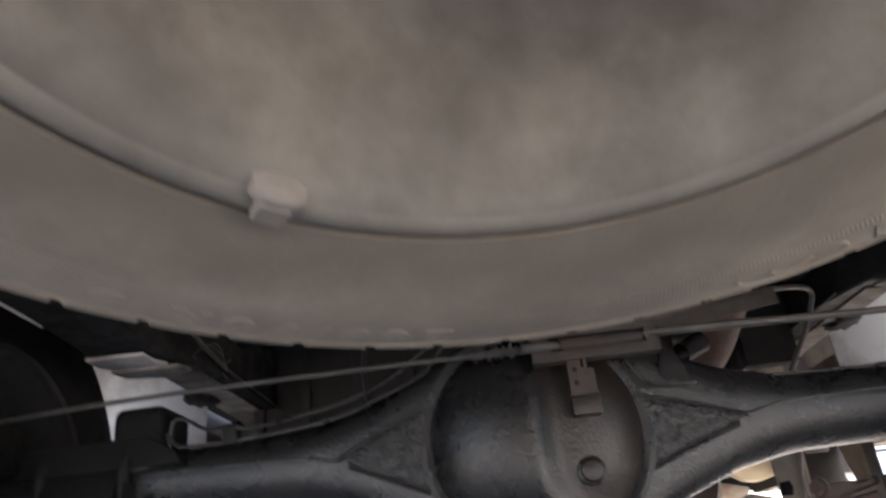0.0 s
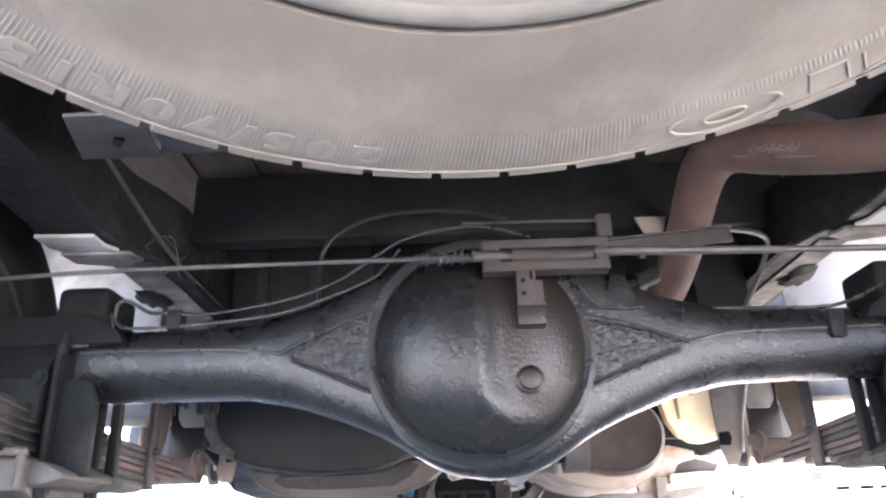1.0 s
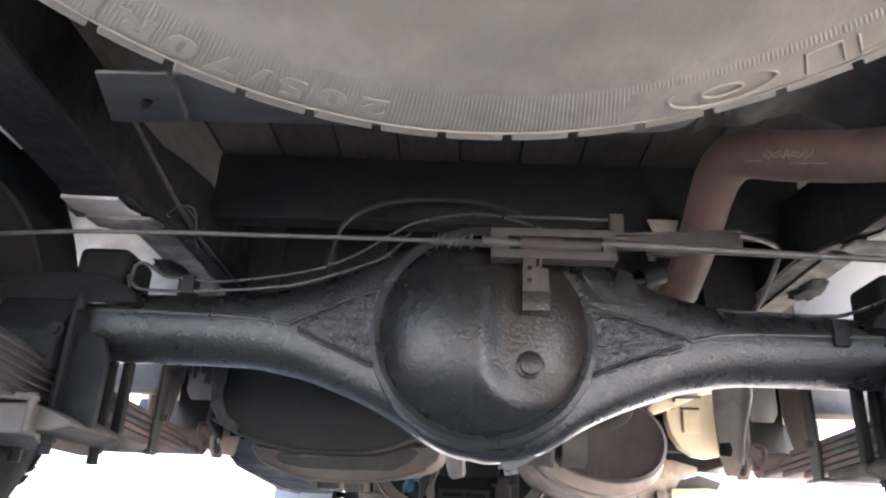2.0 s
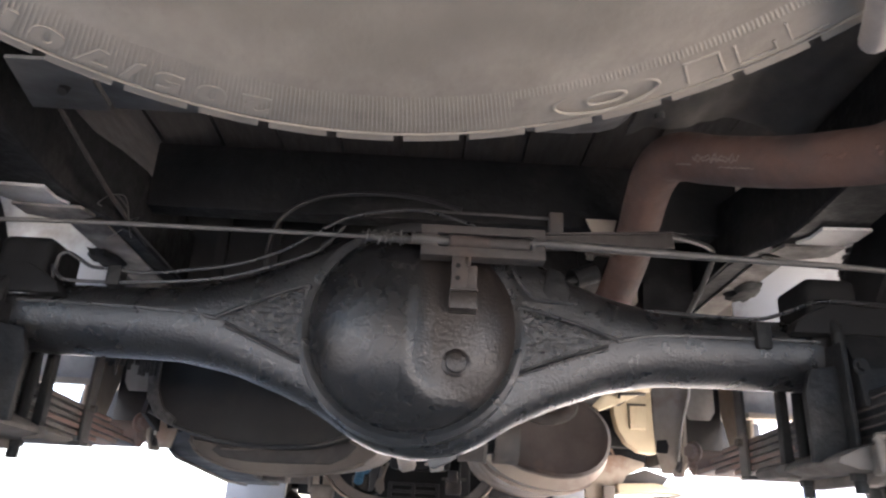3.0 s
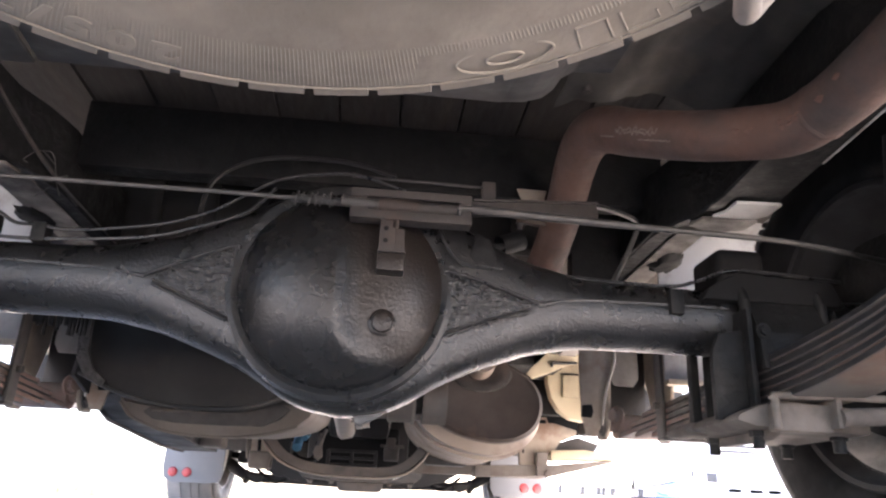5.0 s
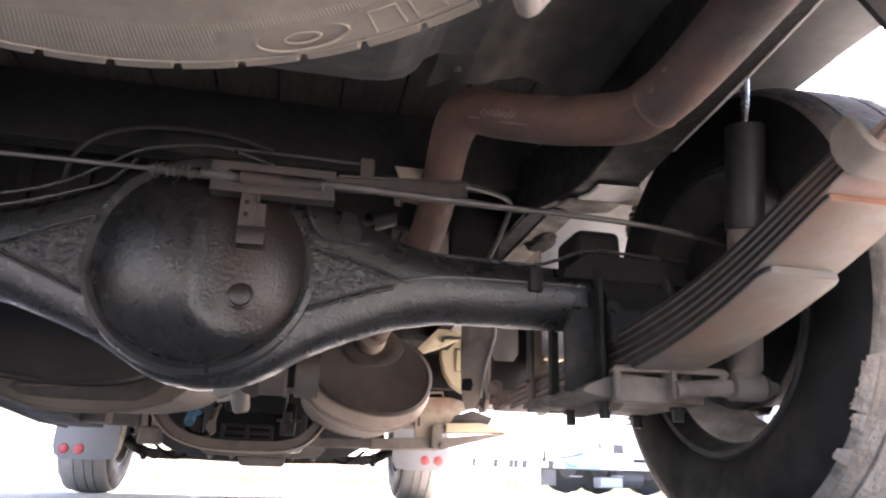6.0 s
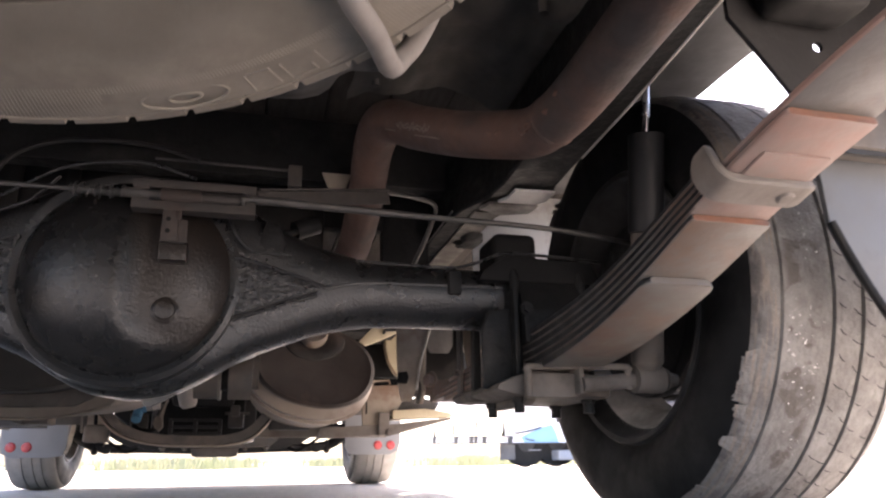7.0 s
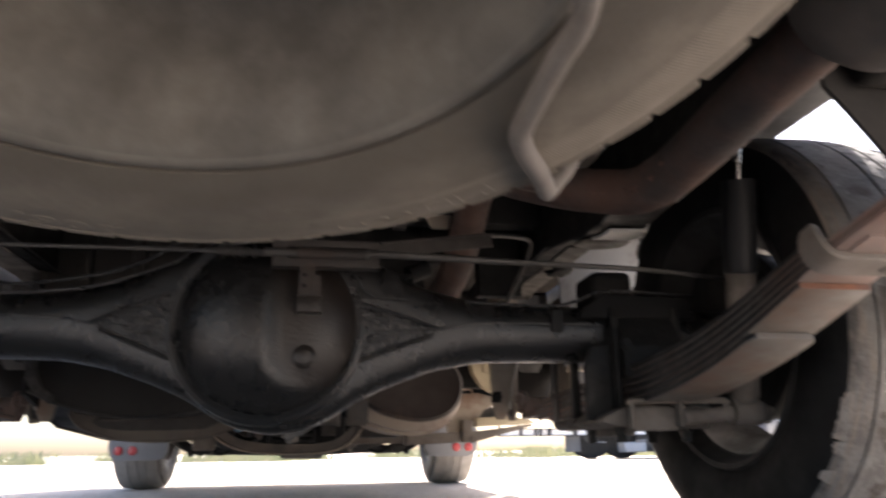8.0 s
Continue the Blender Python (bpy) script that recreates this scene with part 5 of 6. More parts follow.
def bump_stop(s):
    side = (lambda bm: bm) if s > 0 else mirrored
    root = thing("bump_stop", "black rubber bump stop over the axle end", "rubber block", group="bump stops")
    x0, x1 = (0.489, 0.557) if s > 0 else (0.472, 0.540)
    part("block", side(box(x0, x1, 0.0, 0.085, 0.362, 0.424, 0.014, 4)), M_STOP, root)
    part("seat", side(prism([(x0 - 0.03, 0.345), (x0 - 0.022, 0.360), (x0 - 0.004, 0.372), (x0 + 0.02, 0.384), (0.640, 0.380), (0.655, 0.345)], -0.012, 0.095, "y", 0.004)), M_STOP, root, "black saddle seat with a sloping shoulder")
    return root


bump_stop(1)
bump_stop(-1)


# ---- chassis, deck and body ----
def chassis():
    root = thing("chassis_frame", "black ladder chassis with pale dusty flanges", "chassis", kind="structure")
    for s in (-1, 1):
        side = (lambda bm: bm) if s > 0 else mirrored
        x0, x1 = (0.508, 0.592) if s > 0 else (0.488, 0.584)
        inner, outer = (0.0, 0.0) if s > 0 else (-0.014, -0.008)
        stations = ((-1.20, 0.508, 0.592, 0.560, 0.640), (-0.60, 0.508, 0.592, 0.555, 0.630), (-0.25, 0.508, 0.592, 0.520, 0.620), (0.0, 0.506, 0.592, 0.501, 0.614),
                    (0.06, 0.500, 0.582, 0.4995, 0.612), (0.11, 0.480, 0.556, 0.4992, 0.611), (0.17, 0.464, 0.540, 0.4990, 0.609), (0.45, 0.462, 0.538, 0.497, 0.600), (1.0, 0.462, 0.538, 0.440, 0.560), (2.9, 0.462, 0.538, 0.420, 0.540))
        part("side_rail", side(box_loft([(y, a + inner, b + outer, c, d) for y, a, b, c, d in stations])), M_UBOLT, root, "black box rail that steps inwards")
        low = [(0.115, 0.4955), (0.45, 0.4925), (0.95, 0.4410), (0.95, 0.4440), (0.45, 0.4955), (0.115, 0.4985)]
        part("pale_flange", side(prism(low, x0 - 0.012, x1 - 0.053, "x", 0.0)), M_RAILDUST, root, "patchy dusty flange under the rail")
        part("stop_bracket", side(prism([(-0.045, 0.575), (-0.045, 0.530), (-0.028, 0.514), (0.008, 0.503), (0.060, 0.499), (0.075, 0.56)], x0 + 0.012, x1 + 0.003, "x", 0.003)), M_UBOLT, root)
        part("bracket_sole", side(prism([(x0 + 0.020, 0.006), (x1 + 0.001, 0.002), (x1 + 0.001, 0.040), (x1 - 0.012, 0.058), (x0 + 0.010, 0.060), (x0 + 0.020, 0.040)], 0.4935, 0.4985, "z", 0.001)), M_GREYPANEL, root, "scuffed pale sole of the bracket")
        part("sole_step", side(prism([(x0 - 0.004, 0.062), (x1 - 0.006, 0.058), (x1 - 0.010, 0.094), (x0 + 0.030, 0.112), (x0 - 0.012, 0.092)], 0.4905, 0.4955, "z", 0.001)), M_RAILDUST, root, "stepped dusty edge of the bracket")
        part("rail_seam", side(tube([(x0 - 0.047, 0.13, 0.4990), (x0 - 0.047, 0.30, 0.4975), (x0 - 0.047, 0.48, 0.4930)], 0.0018, 6, 4)), M_CABLE, root, "bare worn edge of the rail")
        part("rail_edge", side(tube([(x1 - 0.0005, -0.10, 0.510), (0.5915, -0.25, 0.5205), (x1 - 0.0005, -0.45, 0.541), (x1 - 0.0005, -0.62, 0.5575)], 0.0021, 6, 6)), M_GREYPANEL, root)
        rng = random.Random(21)
        bm = bmesh.new()
        rim_v = [bm.verts.new((0.532 + (0.026 + 0.012 * noise.noise((math.cos(t) * 2, math.sin(t) * 2, s))) * math.cos(t), 0.270 + (0.050 + 0.03 * noise.noise((math.cos(t) * 2, math.sin(t) * 2, 5 + s))) * math.sin(t), 0.4925)) for t in (2 * math.pi * k / 26 for k in range(26))]
        low_v = [bm.verts.new((v.co.x * 0.7 + 0.532 * 0.3, v.co.y * 0.7 + 0.270 * 0.3, 0.4865 + rng.uniform(-0.002, 0.002))) for v in rim_v]
        for k in range(26):
            bm.faces.new((rim_v[k], rim_v[(k + 1) % 26], low_v[(k + 1) % 26], low_v[k]))
        bm.faces.new(low_v)
        part("tar_smear", side(bm), M_RUBBER, root, "lump of black tar stuck under the flange")
    for y, z0, z1, d in ((0.205, 0.556, 0.640, 0.020), (1.05, 0.44, 0.55, 0.06), (-1.15, 0.55, 0.64, 0.06)):
        part("cross_member", box(-0.450, 0.500, y - d, y + d, z0, z1 + (0.03 if y > 0 and y < 1 else 0.0), 0.004), M_UBOLT, root)
    # second, deeper member with a relief for the exhaust
    for a, b, z0 in ((-0.08, 0.262, 0.445), (0.262, 0.372, 0.512), (0.372, 0.460, 0.445)):
        part("front_member", box(a, b, 0.300, 0.335, z0, 0.655, 0.003), M_UBOLT, root)
    part("pipe_on_member", tube([(-0.02, 0.178, 0.569), (0.06, 0.176, 0.5675), (0.12, 0.176, 0.567), (0.17, 0.176, 0.566), (0.20, 0.176, 0.566)], 0.0026, 8, 4), M_CABLE, root)
    part("pipe_saddle", box(0.190, 0.212, 0.168, 0.186, 0.536, 0.574, 0.002), M_DARK, root)
    # cable hanging along the left rail, its end frayed
    hang = [(-0.456, -0.14, 0.566), (-0.453, -0.07, 0.548), (-0.452, 0.0, 0.532), (-0.451, 0.07, 0.518), (-0.450, 0.14, 0.509), (-0.448, 0.22, 0.500)]
    part("hanging_cable", tube(hang, 0.0032, 8, 6), M_EQUAL, root, "grey cable hanging along the rail")
    rng = random.Random(5)
    for k in range(5):
        p = Vector(hang[3 + k % 2])
        part("frayed_wire", tube([p, p + Vector((rng.uniform(-0.02, 0.02), 0.01, rng.uniform(-0.015, 0.01))), p + Vector((rng.uniform(-0.035, 0.035), 0.015, rng.uniform(-0.04, -0.01)))], 0.0007, 5, 4), M_CABLE, root)
    return root


chassis()


def deck():
    root = thing("cargo_deck", "underside of the truck's plank cargo deck", "deck", kind="structure")
    n = 17
    for i in range(n):
        x0 = -0.84 + 1.68 * i / n
        part("plank", box(x0 + 0.002, x0 + 1.68 / n - 0.002, -1.28, 1.75, 0.672 + 0.002 * (i % 3), 0.70, 0.0), M_DECK, root)
    part("deck_skin", box(-0.87, 0.87, -1.30, 1.78, 0.70, 0.715, 0.0), M_BLACK, root)
    for y in (-0.95, -0.50, 0.62, 1.30):
        part("deck_bearer", box(-0.835, 0.835, y - 0.025, y + 0.025, 0.622, 0.672, 0.003), M_BLACK, root)
    for s in (-1, 1):
        side = (lambda bm: bm) if s > 0 else mirrored
        part("guard_panel", side(prism([(-1.0, 0.64), (-0.50, 0.652), (-0.16, 0.666), (0.42, 0.666), (0.42, 0.670), (-0.16, 0.670), (-0.50, 0.657), (-1.0, 0.645)], 0.60, 0.835, "x", 0.0)), M_MEMBER, root, "dull grey guard panel beside the rail")
    # folded bearers with slanted ends, butting on the rail
    for x0, x1, z in ((-0.385, -0.317, 0.474), (-0.313, 0.165, 0.478)):
        fold = [(-0.31, z + 0.004), (-0.154, z + 0.0505), (-0.154, 0.672)] if x0 < -0.35 else [(-0.31, 0.672)]
        bm = prism([(-0.31, z), (-0.15, z + 0.0465), (-0.15, 0.672)] + fold[::-1], x0, x1, "x", 0.0015)
        for v in bm.verts:
            if v.co.x < 0.1:
                v.co.x -= (v.co.y + 0.31) / 0.16 * (0.066 if v.co.x < -0.35 else 0.046)
        part("grey_bearer", bm, M_MEMBER, root, "dull grey folded bearer")
    part("punched_hole", rod((-0.370, -0.237, 0.488), (-0.370, -0.228, 0.505), 0.005, 14), M_STOP, root)
    end = [(0.163, 0.478), (0.190, 0.482), (0.212, 0.494), (0.226, 0.514), (0.236, 0.542), (0.252, 0.560), (0.300, 0.566), (0.300, 0.672), (0.163, 0.672)]
    bm = prism(end, -0.31, -0.15, "y", 0.002)
    for v in bm.verts:
        v.co.z += 0.29 * (v.co.y + 0.31) * max(0.0, (0.60 - v.co.z) / 0.12)
    part("bearer_end", bm, M_MEMBER, root, "rounded end of the folded bearer")
    part("punched_hole", rod((0.150, -0.300, 0.4800), (0.150, -0.288, 0.500), 0.0075, 16), M_STOP, root)
    part("bearer_lip", tube([(-0.311, -0.31, 0.478), (0.10, -0.312, 0.477), (0.165, -0.312, 0.477)], 0.0035, 8, 3), M_MEMBER, root)
    return root


deck()


def bodywork():
    root = thing("truck_body", "pale grey truck body sides and cab floor", "truck body", kind="structure")
    for s in (-1, 1):
        side = (lambda bm: bm) if s > 0 else mirrored
        arch = [(0.46 * math.cos(radians(a)), 0.30 + 0.47 * math.sin(radians(a))) for a in range(155, 25, -10)]
        poly = [(-1.30, 1.10), (-1.30, 0.56)] + [(y + REAR_Y, z) for y, z in arch] + [(0.46, 0.50), (1.78, 0.42), (1.78, 1.10)]
        part("side_panel", side(prism(poly, 0.885, 0.905, "x", 0.003)), M_GREYPANEL, root)
        # splash panel in front of the rear wheel
        part("splash_panel", side(prism([(0.600, 0.322), (0.88, 0.334), (0.88, 0.80), (0.60, 0.80)], 0.470, 0.476, "y", 0.0015)), M_GREYPANEL, root, "pale grey splash panel ahead of the wheel")
        part("panel_lip", side(box(0.600, 0.88, 0.452, 0.472, 0.315, 0.326, 0.002)), M_BEIGE, root)
    for s in (-1, 1):
        side = (lambda bm: bm) if s > 0 else mirrored
        part("sill", side(box(0.69, 0.86, 0.98, 1.02, 0.385, 0.56, 0.006)), M_BEIGE, root, "beige inner sill")
        part("sill_box", side(box(0.672, 0.84, 0.93, 1.35, 0.300, 0.385, 0.010)), M_BLACK, root, "black box under the sill")
    for s in (-1, 1):
        side = (lambda bm: bm) if s > 0 else mirrored
        part("wheel_liner", side(box(0.50, 0.84, 2.235, 2.245, 0.30, 0.57, 0.003)), M_TANKBLACK, root, "black liner above the front flap")
    part("cab_floor", box(-0.86, 0.86, 1.80, 3.05, 0.56, 0.60, 0.01), M_BEIGE, root, "beige painted cab floor")
    part("cab_shell", merge(box(-0.86, 0.86, 1.80, 1.83, 0.60, 1.85, 0.01), box(-0.86, 0.86, 1.80, 3.0, 1.83, 1.87, 0.02), box(-0.86, 0.86, 3.02, 3.06, 0.36, 1.2, 0.02), box(-0.88, -0.85, 1.80, 3.05, 0.42, 1.85, 0.01), box(0.85, 0.88, 1.80, 3.05, 0.42, 1.85, 0.01)), M_WHITE, root, "plain white cab")
    part("tail_board", box(-0.9, 0.9, -1.33, -1.31, 0.62, 1.10, 0.004), M_GREYPANEL, root)
    return root


bodywork()


def rear_flap(s):
    side = (lambda bm: bm) if s > 0 else mirrored
    root = thing("rear_mud_flap", "smooth grey mud flap behind the rear wheel", "mud flap", group="rear flaps")
    poly = [(0.735, 0.47), (0.735, 0.40), (0.737, 0.333), (0.760, 0.284), (0.797, 0.224), (0.84, 0.19), (0.93, 0.175), (0.93, 0.47)]
    part("flap", side(prism(poly, -0.372, -0.364, "y", 0.003)), M_FLAP, root)
    guard = holed_plate([(0.648, 0.514), (0.688, 0.462), (0.735, 0.40), (0.93, 0.40), (0.93, 0.64), (0.62, 0.64), (0.622, 0.545)], (0.731, 0.5245), 0.0065, -0.404, -0.398)
    part("guard_plate", side(guard), M_BLACK, root, "black guard plate with a small round hole")
    part("mount_block", side(box(0.648, 0.756, -0.47, -0.405, 0.538, 0.62, 0.022, 4)), M_RUBBER, root, "rounded black rubber block")
    part("flap_bead", side(tube([(x, -0.374, z) for x, z in poly[2:7]], 0.0045, 8, 6)), M_RUBBER, root)
    part("flap_bracket", side(box(0.72, 0.92, -0.41, -0.372, 0.405, 0.47, 0.008)), M_DARK, root, "dark bracket over the flap")
    return root


rear_flap(1)
rear_flap(-1)


# ---- exhaust ----
def exhaust_pipe():
    root = thing("exhaust_tail_pipe", "rust-brown tail pipe bending over the axle", "exhaust pipe")
    line = [(0.300, 0.86, 0.418), (0.303, 0.66, 0.434), (0.307, 0.50, 0.451), (0.314, 0.36, 0.464), (0.318, 0.28, 0.480), (0.319, 0.20, 0.506), (0.317, 0.13, 0.533), (0.314, 0.07, 0.558), (0.315, 0.03, 0.574), (0.322, -0.005, 0.579), (0.335, -0.038, 0.568), (0.356, -0.082, 0.540), (0.40, -0.150, 0.503), (0.436, -0.205, 0.480), (0.456, -0.245, 0.466), (0.466, -0.285, 0.463), (0.473, -0.35, 0.467), (0.480, -0.50, 0.485), (0.485, -0.62, 0.497)]
    part("pipe", tube(line, [0.0300] * 7 + [0.0305, 0.032, 0.0335, 0.0325, 0.031] + [0.0300] * 7, 28, 8), M_RUST, root)
    way = Vector((0.12, -0.35, 0.93)).to_track_quat("Z", "Y").to_matrix().to_4x4()
    ear = lathe([(0.024, -0.003), (0.049, -0.003), (0.050, 0.0), (0.049, 0.003), (0.024, 0.003)], 40, 0.01)
    for v in ear.verts:
        v.co.y *= 0.74
    flange = part("pipe_flange", moved(ear, Matrix.Translation(Vector(line[5]) + Vector((-0.020, 0.0, 0.012))) @ way), M_FLANGERUST, root, "brown two-bolt pipe flange")
    for dx in (-0.043, 0.043):
        part("flange_bolt", moved(bolt((0, 0, 0), 0.0065, 0.008, (0, 0, -1)), Matrix.Translation(Vector(line[5]) + Vector((-0.020, 0.0, 0.012))) @ way @ Matrix.Translation((dx, 0, -0.004))), M_DARK, flange)
    part("hanger_tab", prism([(0.243, 0.558), (0.292, 0.558), (0.284, 0.531), (0.254, 0.531)], 0.150, 0.155, "y", 0.002), M_BRACKET, root, "pale steel tab beside the pipe")
    part("weld_bead", moved(lathe([(0.0292, -0.004), (0.0309, -0.0015), (0.0309, 0.0025), (0.0292, 0.005)], 36, 0.03), Matrix.Translation(line[15]) @ (Vector(line[16]) - Vector(line[14])).to_track_quat("Z", "Y").to_matrix().to_4x4()), M_RUST, root)
    # chalk scribble on the side that looks back and down
    def on_pipe(f, turn, lift=0.0004):
        p, q = Vector(line[11]), Vector(line[12])
        d = (q - p).normalized()
        u = Vector((0, 0, 1)) - d * d.z
        u.normalize()
        v = d.cross(u)
        a = radians(turn)
        return p.lerp(q, f) + (u * math.cos(a) + v * math.sin(a)) * (0.0306 - 0.0006 * f + lift)
    for f0, f1, turn, wave in ((-0.12, 0.62, 100.0, 9.0), (-0.05, 0.55, 107.0, 6.0), (0.30, 0.85, 122.0, 1.5), (-0.40, -0.15, 118.0, 1.0)):
        pts = [on_pipe(f0 + (f1 - f0) * k / 22, turn + wave * math.sin(k * 1.9) * math.cos(k * 0.31)) for k in range(23)]
        part("chalk_mark", tube(pts, 0.0010, 6, 3), M_CHALK, root, "pale unreadable chalk scrawl")
    rng = random.Random(12)
    for k in range(12):
        i = rng.choice((13, 14, 14, 15))
        p, q = Vector(line[i]), Vector(line[i + 1])
        t = (q - p).normalized()
        n = Vector((rng.uniform(-1.0, -0.6), rng.uniform(-0.6, -0.2), rng.uniform(-0.5, 0.0)))
        n = (n - t * n.dot(t)).normalized()
        flake = lathe([(0.0, 0.0010), (rng.uniform(0.001, 0.003), 0.0007), (rng.uniform(0.0035, 0.006), -0.0006), (0.0, -0.001)], 11, 0.6)
        part("rust_flake", moved(flake, Matrix.Translation(p.lerp(q, rng.random()) + n * 0.0302) @ n.to_track_quat("Z", "Y").to_matrix().to_4x4() @ Matrix.Diagonal((1, rng.uniform(0.3, 0.7), 1, 1))), M_FLAKE, root, "flake of brighter rust")
    part("silencer", moved(lathe([(0.0, -0.22), (0.050, -0.22), (0.068, -0.20), (0.074, -0.18), (0.074, 0.16), (0.050, 0.19), (0.0, 0.19)], 40), Matrix.Translation((0.496, -0.80, 0.508)) @ Matrix.Rotation(radians(90), 4, "X")), M_DARK, root, "small dusty resonator near the tail")
    return root


exhaust_pipe()


def heat_shield():
    """Crumpled sheet fixed over the pipe's bend."""
    root = thing("heat_shield", "grimy crumpled heat shield over the exhaust bend", "heat shield")
    bm = bmesh.new()
    nu, nv = 44, 18
    layers = []
    for lift in (0.0, 0.0025):
        rows = []
        for i in range(nu + 1):
            u = i / nu
            row = []
            for j in range(nv + 1):
                v = j / nv
                x, y = 0.262 + 0.262 * u, -0.02 - 0.30 * v
                arch = 0.030 * math.sin(math.pi * u) + 0.016 * math.sin(math.pi * v)
                crumple = 0.014 * noise.noise((x * 16, y * 13, 4)) + 0.006 * noise.noise((x * 40, y * 34, 9))
                row.append(bm.verts.new((x + 0.008 * noise.noise((y * 20, 3, 1)), y, 0.606 + arch + crumple - 0.055 * max(v - 0.75, 0) * (1 - u) + lift)))
            rows.append(row)
        for i in range(nu):
            for j in range(nv):
                bm.faces.new((rows[i][j], rows[i + 1][j], rows[i + 1][j + 1], rows[i][j + 1]))
        layers.append(rows)
    lo, hi = layers
    ring = [(i, 0) for i in range(nu)] + [(nu, j) for j in range(nv)] + [(i, nv) for i in range(nu, 0, -1)] + [(0, j) for j in range(nv, 0, -1)]
    for (a, b), (c, d) in zip(ring, ring[1:] + ring[:1]):
        bm.faces.new((lo[a][b], lo[c][d], hi[c][d], hi[a][b]))
    part("sheet", bm, M_SHIELD, root, smooth=80)
    for x, y in ((0.30, -0.05), (0.47, -0.27)):
        part("shield_stud", rod((x, y, 0.615), (x, y, 0.69), 0.006, 12), M_DARK, root)
    return root


heat_shield()


def ellipse_loft(stations, seg=56):
    """Stations of (y, cx, cz, rx, rz, turn)."""
    bm = bmesh.new()
    rings = []
    for y, cx, cz, rx, rz, turn in stations:
        ring = []
        for k in range(seg):
            a = 2 * math.pi * k / seg
            px, pz = rx * math.copysign(abs(math.cos(a)) ** 0.9, math.cos(a)), rz * math.copysign(abs(math.sin(a)) ** 0.9, math.sin(a))
            c, s_ = math.cos(radians(turn)), math.sin(radians(turn))
            ring.append(bm.verts.new((cx + px * c - pz * s_, y, cz + px * s_ + pz * c)))
        rings.append(ring)
    for a, b in zip(rings, rings[1:]):
        for k in range(seg):
            bm.faces.new((a[k], a[(k + 1) % seg], b[(k + 1) % seg], b[k]))
    bm.faces.new(rings[0][::-1])
    bm.faces.new(rings[-1])
    return bm


def muffler():
    root = thing("muffler", "oval brown muffler with a tan shell under the deck", "muffler")
    cx, cz = 0.300, 0.330
    part("end_cap", ellipse_loft([(0.862, cx, cz, 0.132, 0.082, -12), (0.855, cx, cz, 0.142, 0.092, -12), (0.862, cx, cz, 0.150, 0.099, -12), (0.885, cx, cz, 0.150, 0.099, -12)]), M_MUFFLER, root, "dark brown dished end cap")
    # nearly flat ring, dark for rust and for the shade of a recess
    part("outlet_dish", moved(lathe([(0.034, 0.006), (0.044, 0.0015), (0.056, 0.0005), (0.066, 0.002), (0.070, 0.010)], 40, 0.03), Matrix.Translation((0.297, 0.8545, 0.392)) @ Matrix.Rotation(radians(-90), 4, "X") @ Matrix.Diagonal((1.1, 0.72, 1, 1))), M_EQUAL, root, "dark ring painting rust and recess shade round the outlet")
    part("shell", ellipse_loft([(0.885, cx, cz, 0.147, 0.096, -12), (0.90, cx - 0.006, cz - 0.012, 0.160, 0.114, -12), (1.36, cx - 0.006, cz - 0.012, 0.160, 0.114, -12), (1.39, cx, cz, 0.14, 0.09, -12)]), M_MUFFLER_TAN, root, "tan muffler shell")
    part("strap", ellipse_loft([(0.965, cx - 0.006, cz - 0.012, 0.158, 0.112, -12), (0.966, cx - 0.006, cz - 0.012, 0.168, 0.122, -12), (0.992, cx - 0.006, cz - 0.012, 0.168, 0.122, -12), (0.993, cx - 0.006, cz - 0.012, 0.158, 0.112, -12)]), M_MUFFLER_TAN, root)
    part("rolled_seam", ellipse_loft([(0.870, cx, cz, 0.146, 0.095, -12), (0.871, cx, cz, 0.1525, 0.1015, -12), (0.882, cx, cz, 0.1525, 0.1015, -12), (0.883, cx, cz, 0.146, 0.095, -12)]), M_DUSTSTEEL, root, "pale rolled seam of the end cap")
    part("collar", rod((0.289, 0.79, 0.414), (0.293, 0.87, 0.408), 0.036, 28, 0.004), M_MUFFLER_TAN, root, "tan outlet collar")
    part("side_inlet", merge(rod((0.040, 0.90, 0.322), (0.165, 0.90, 0.322), 0.050, 32, 0.004), rod((0.092, 0.90, 0.322), (0.106, 0.90, 0.322), 0.054, 32, 0.002)), M_DARK, root, "dark clamped inlet sleeve")
    return root


muffler()


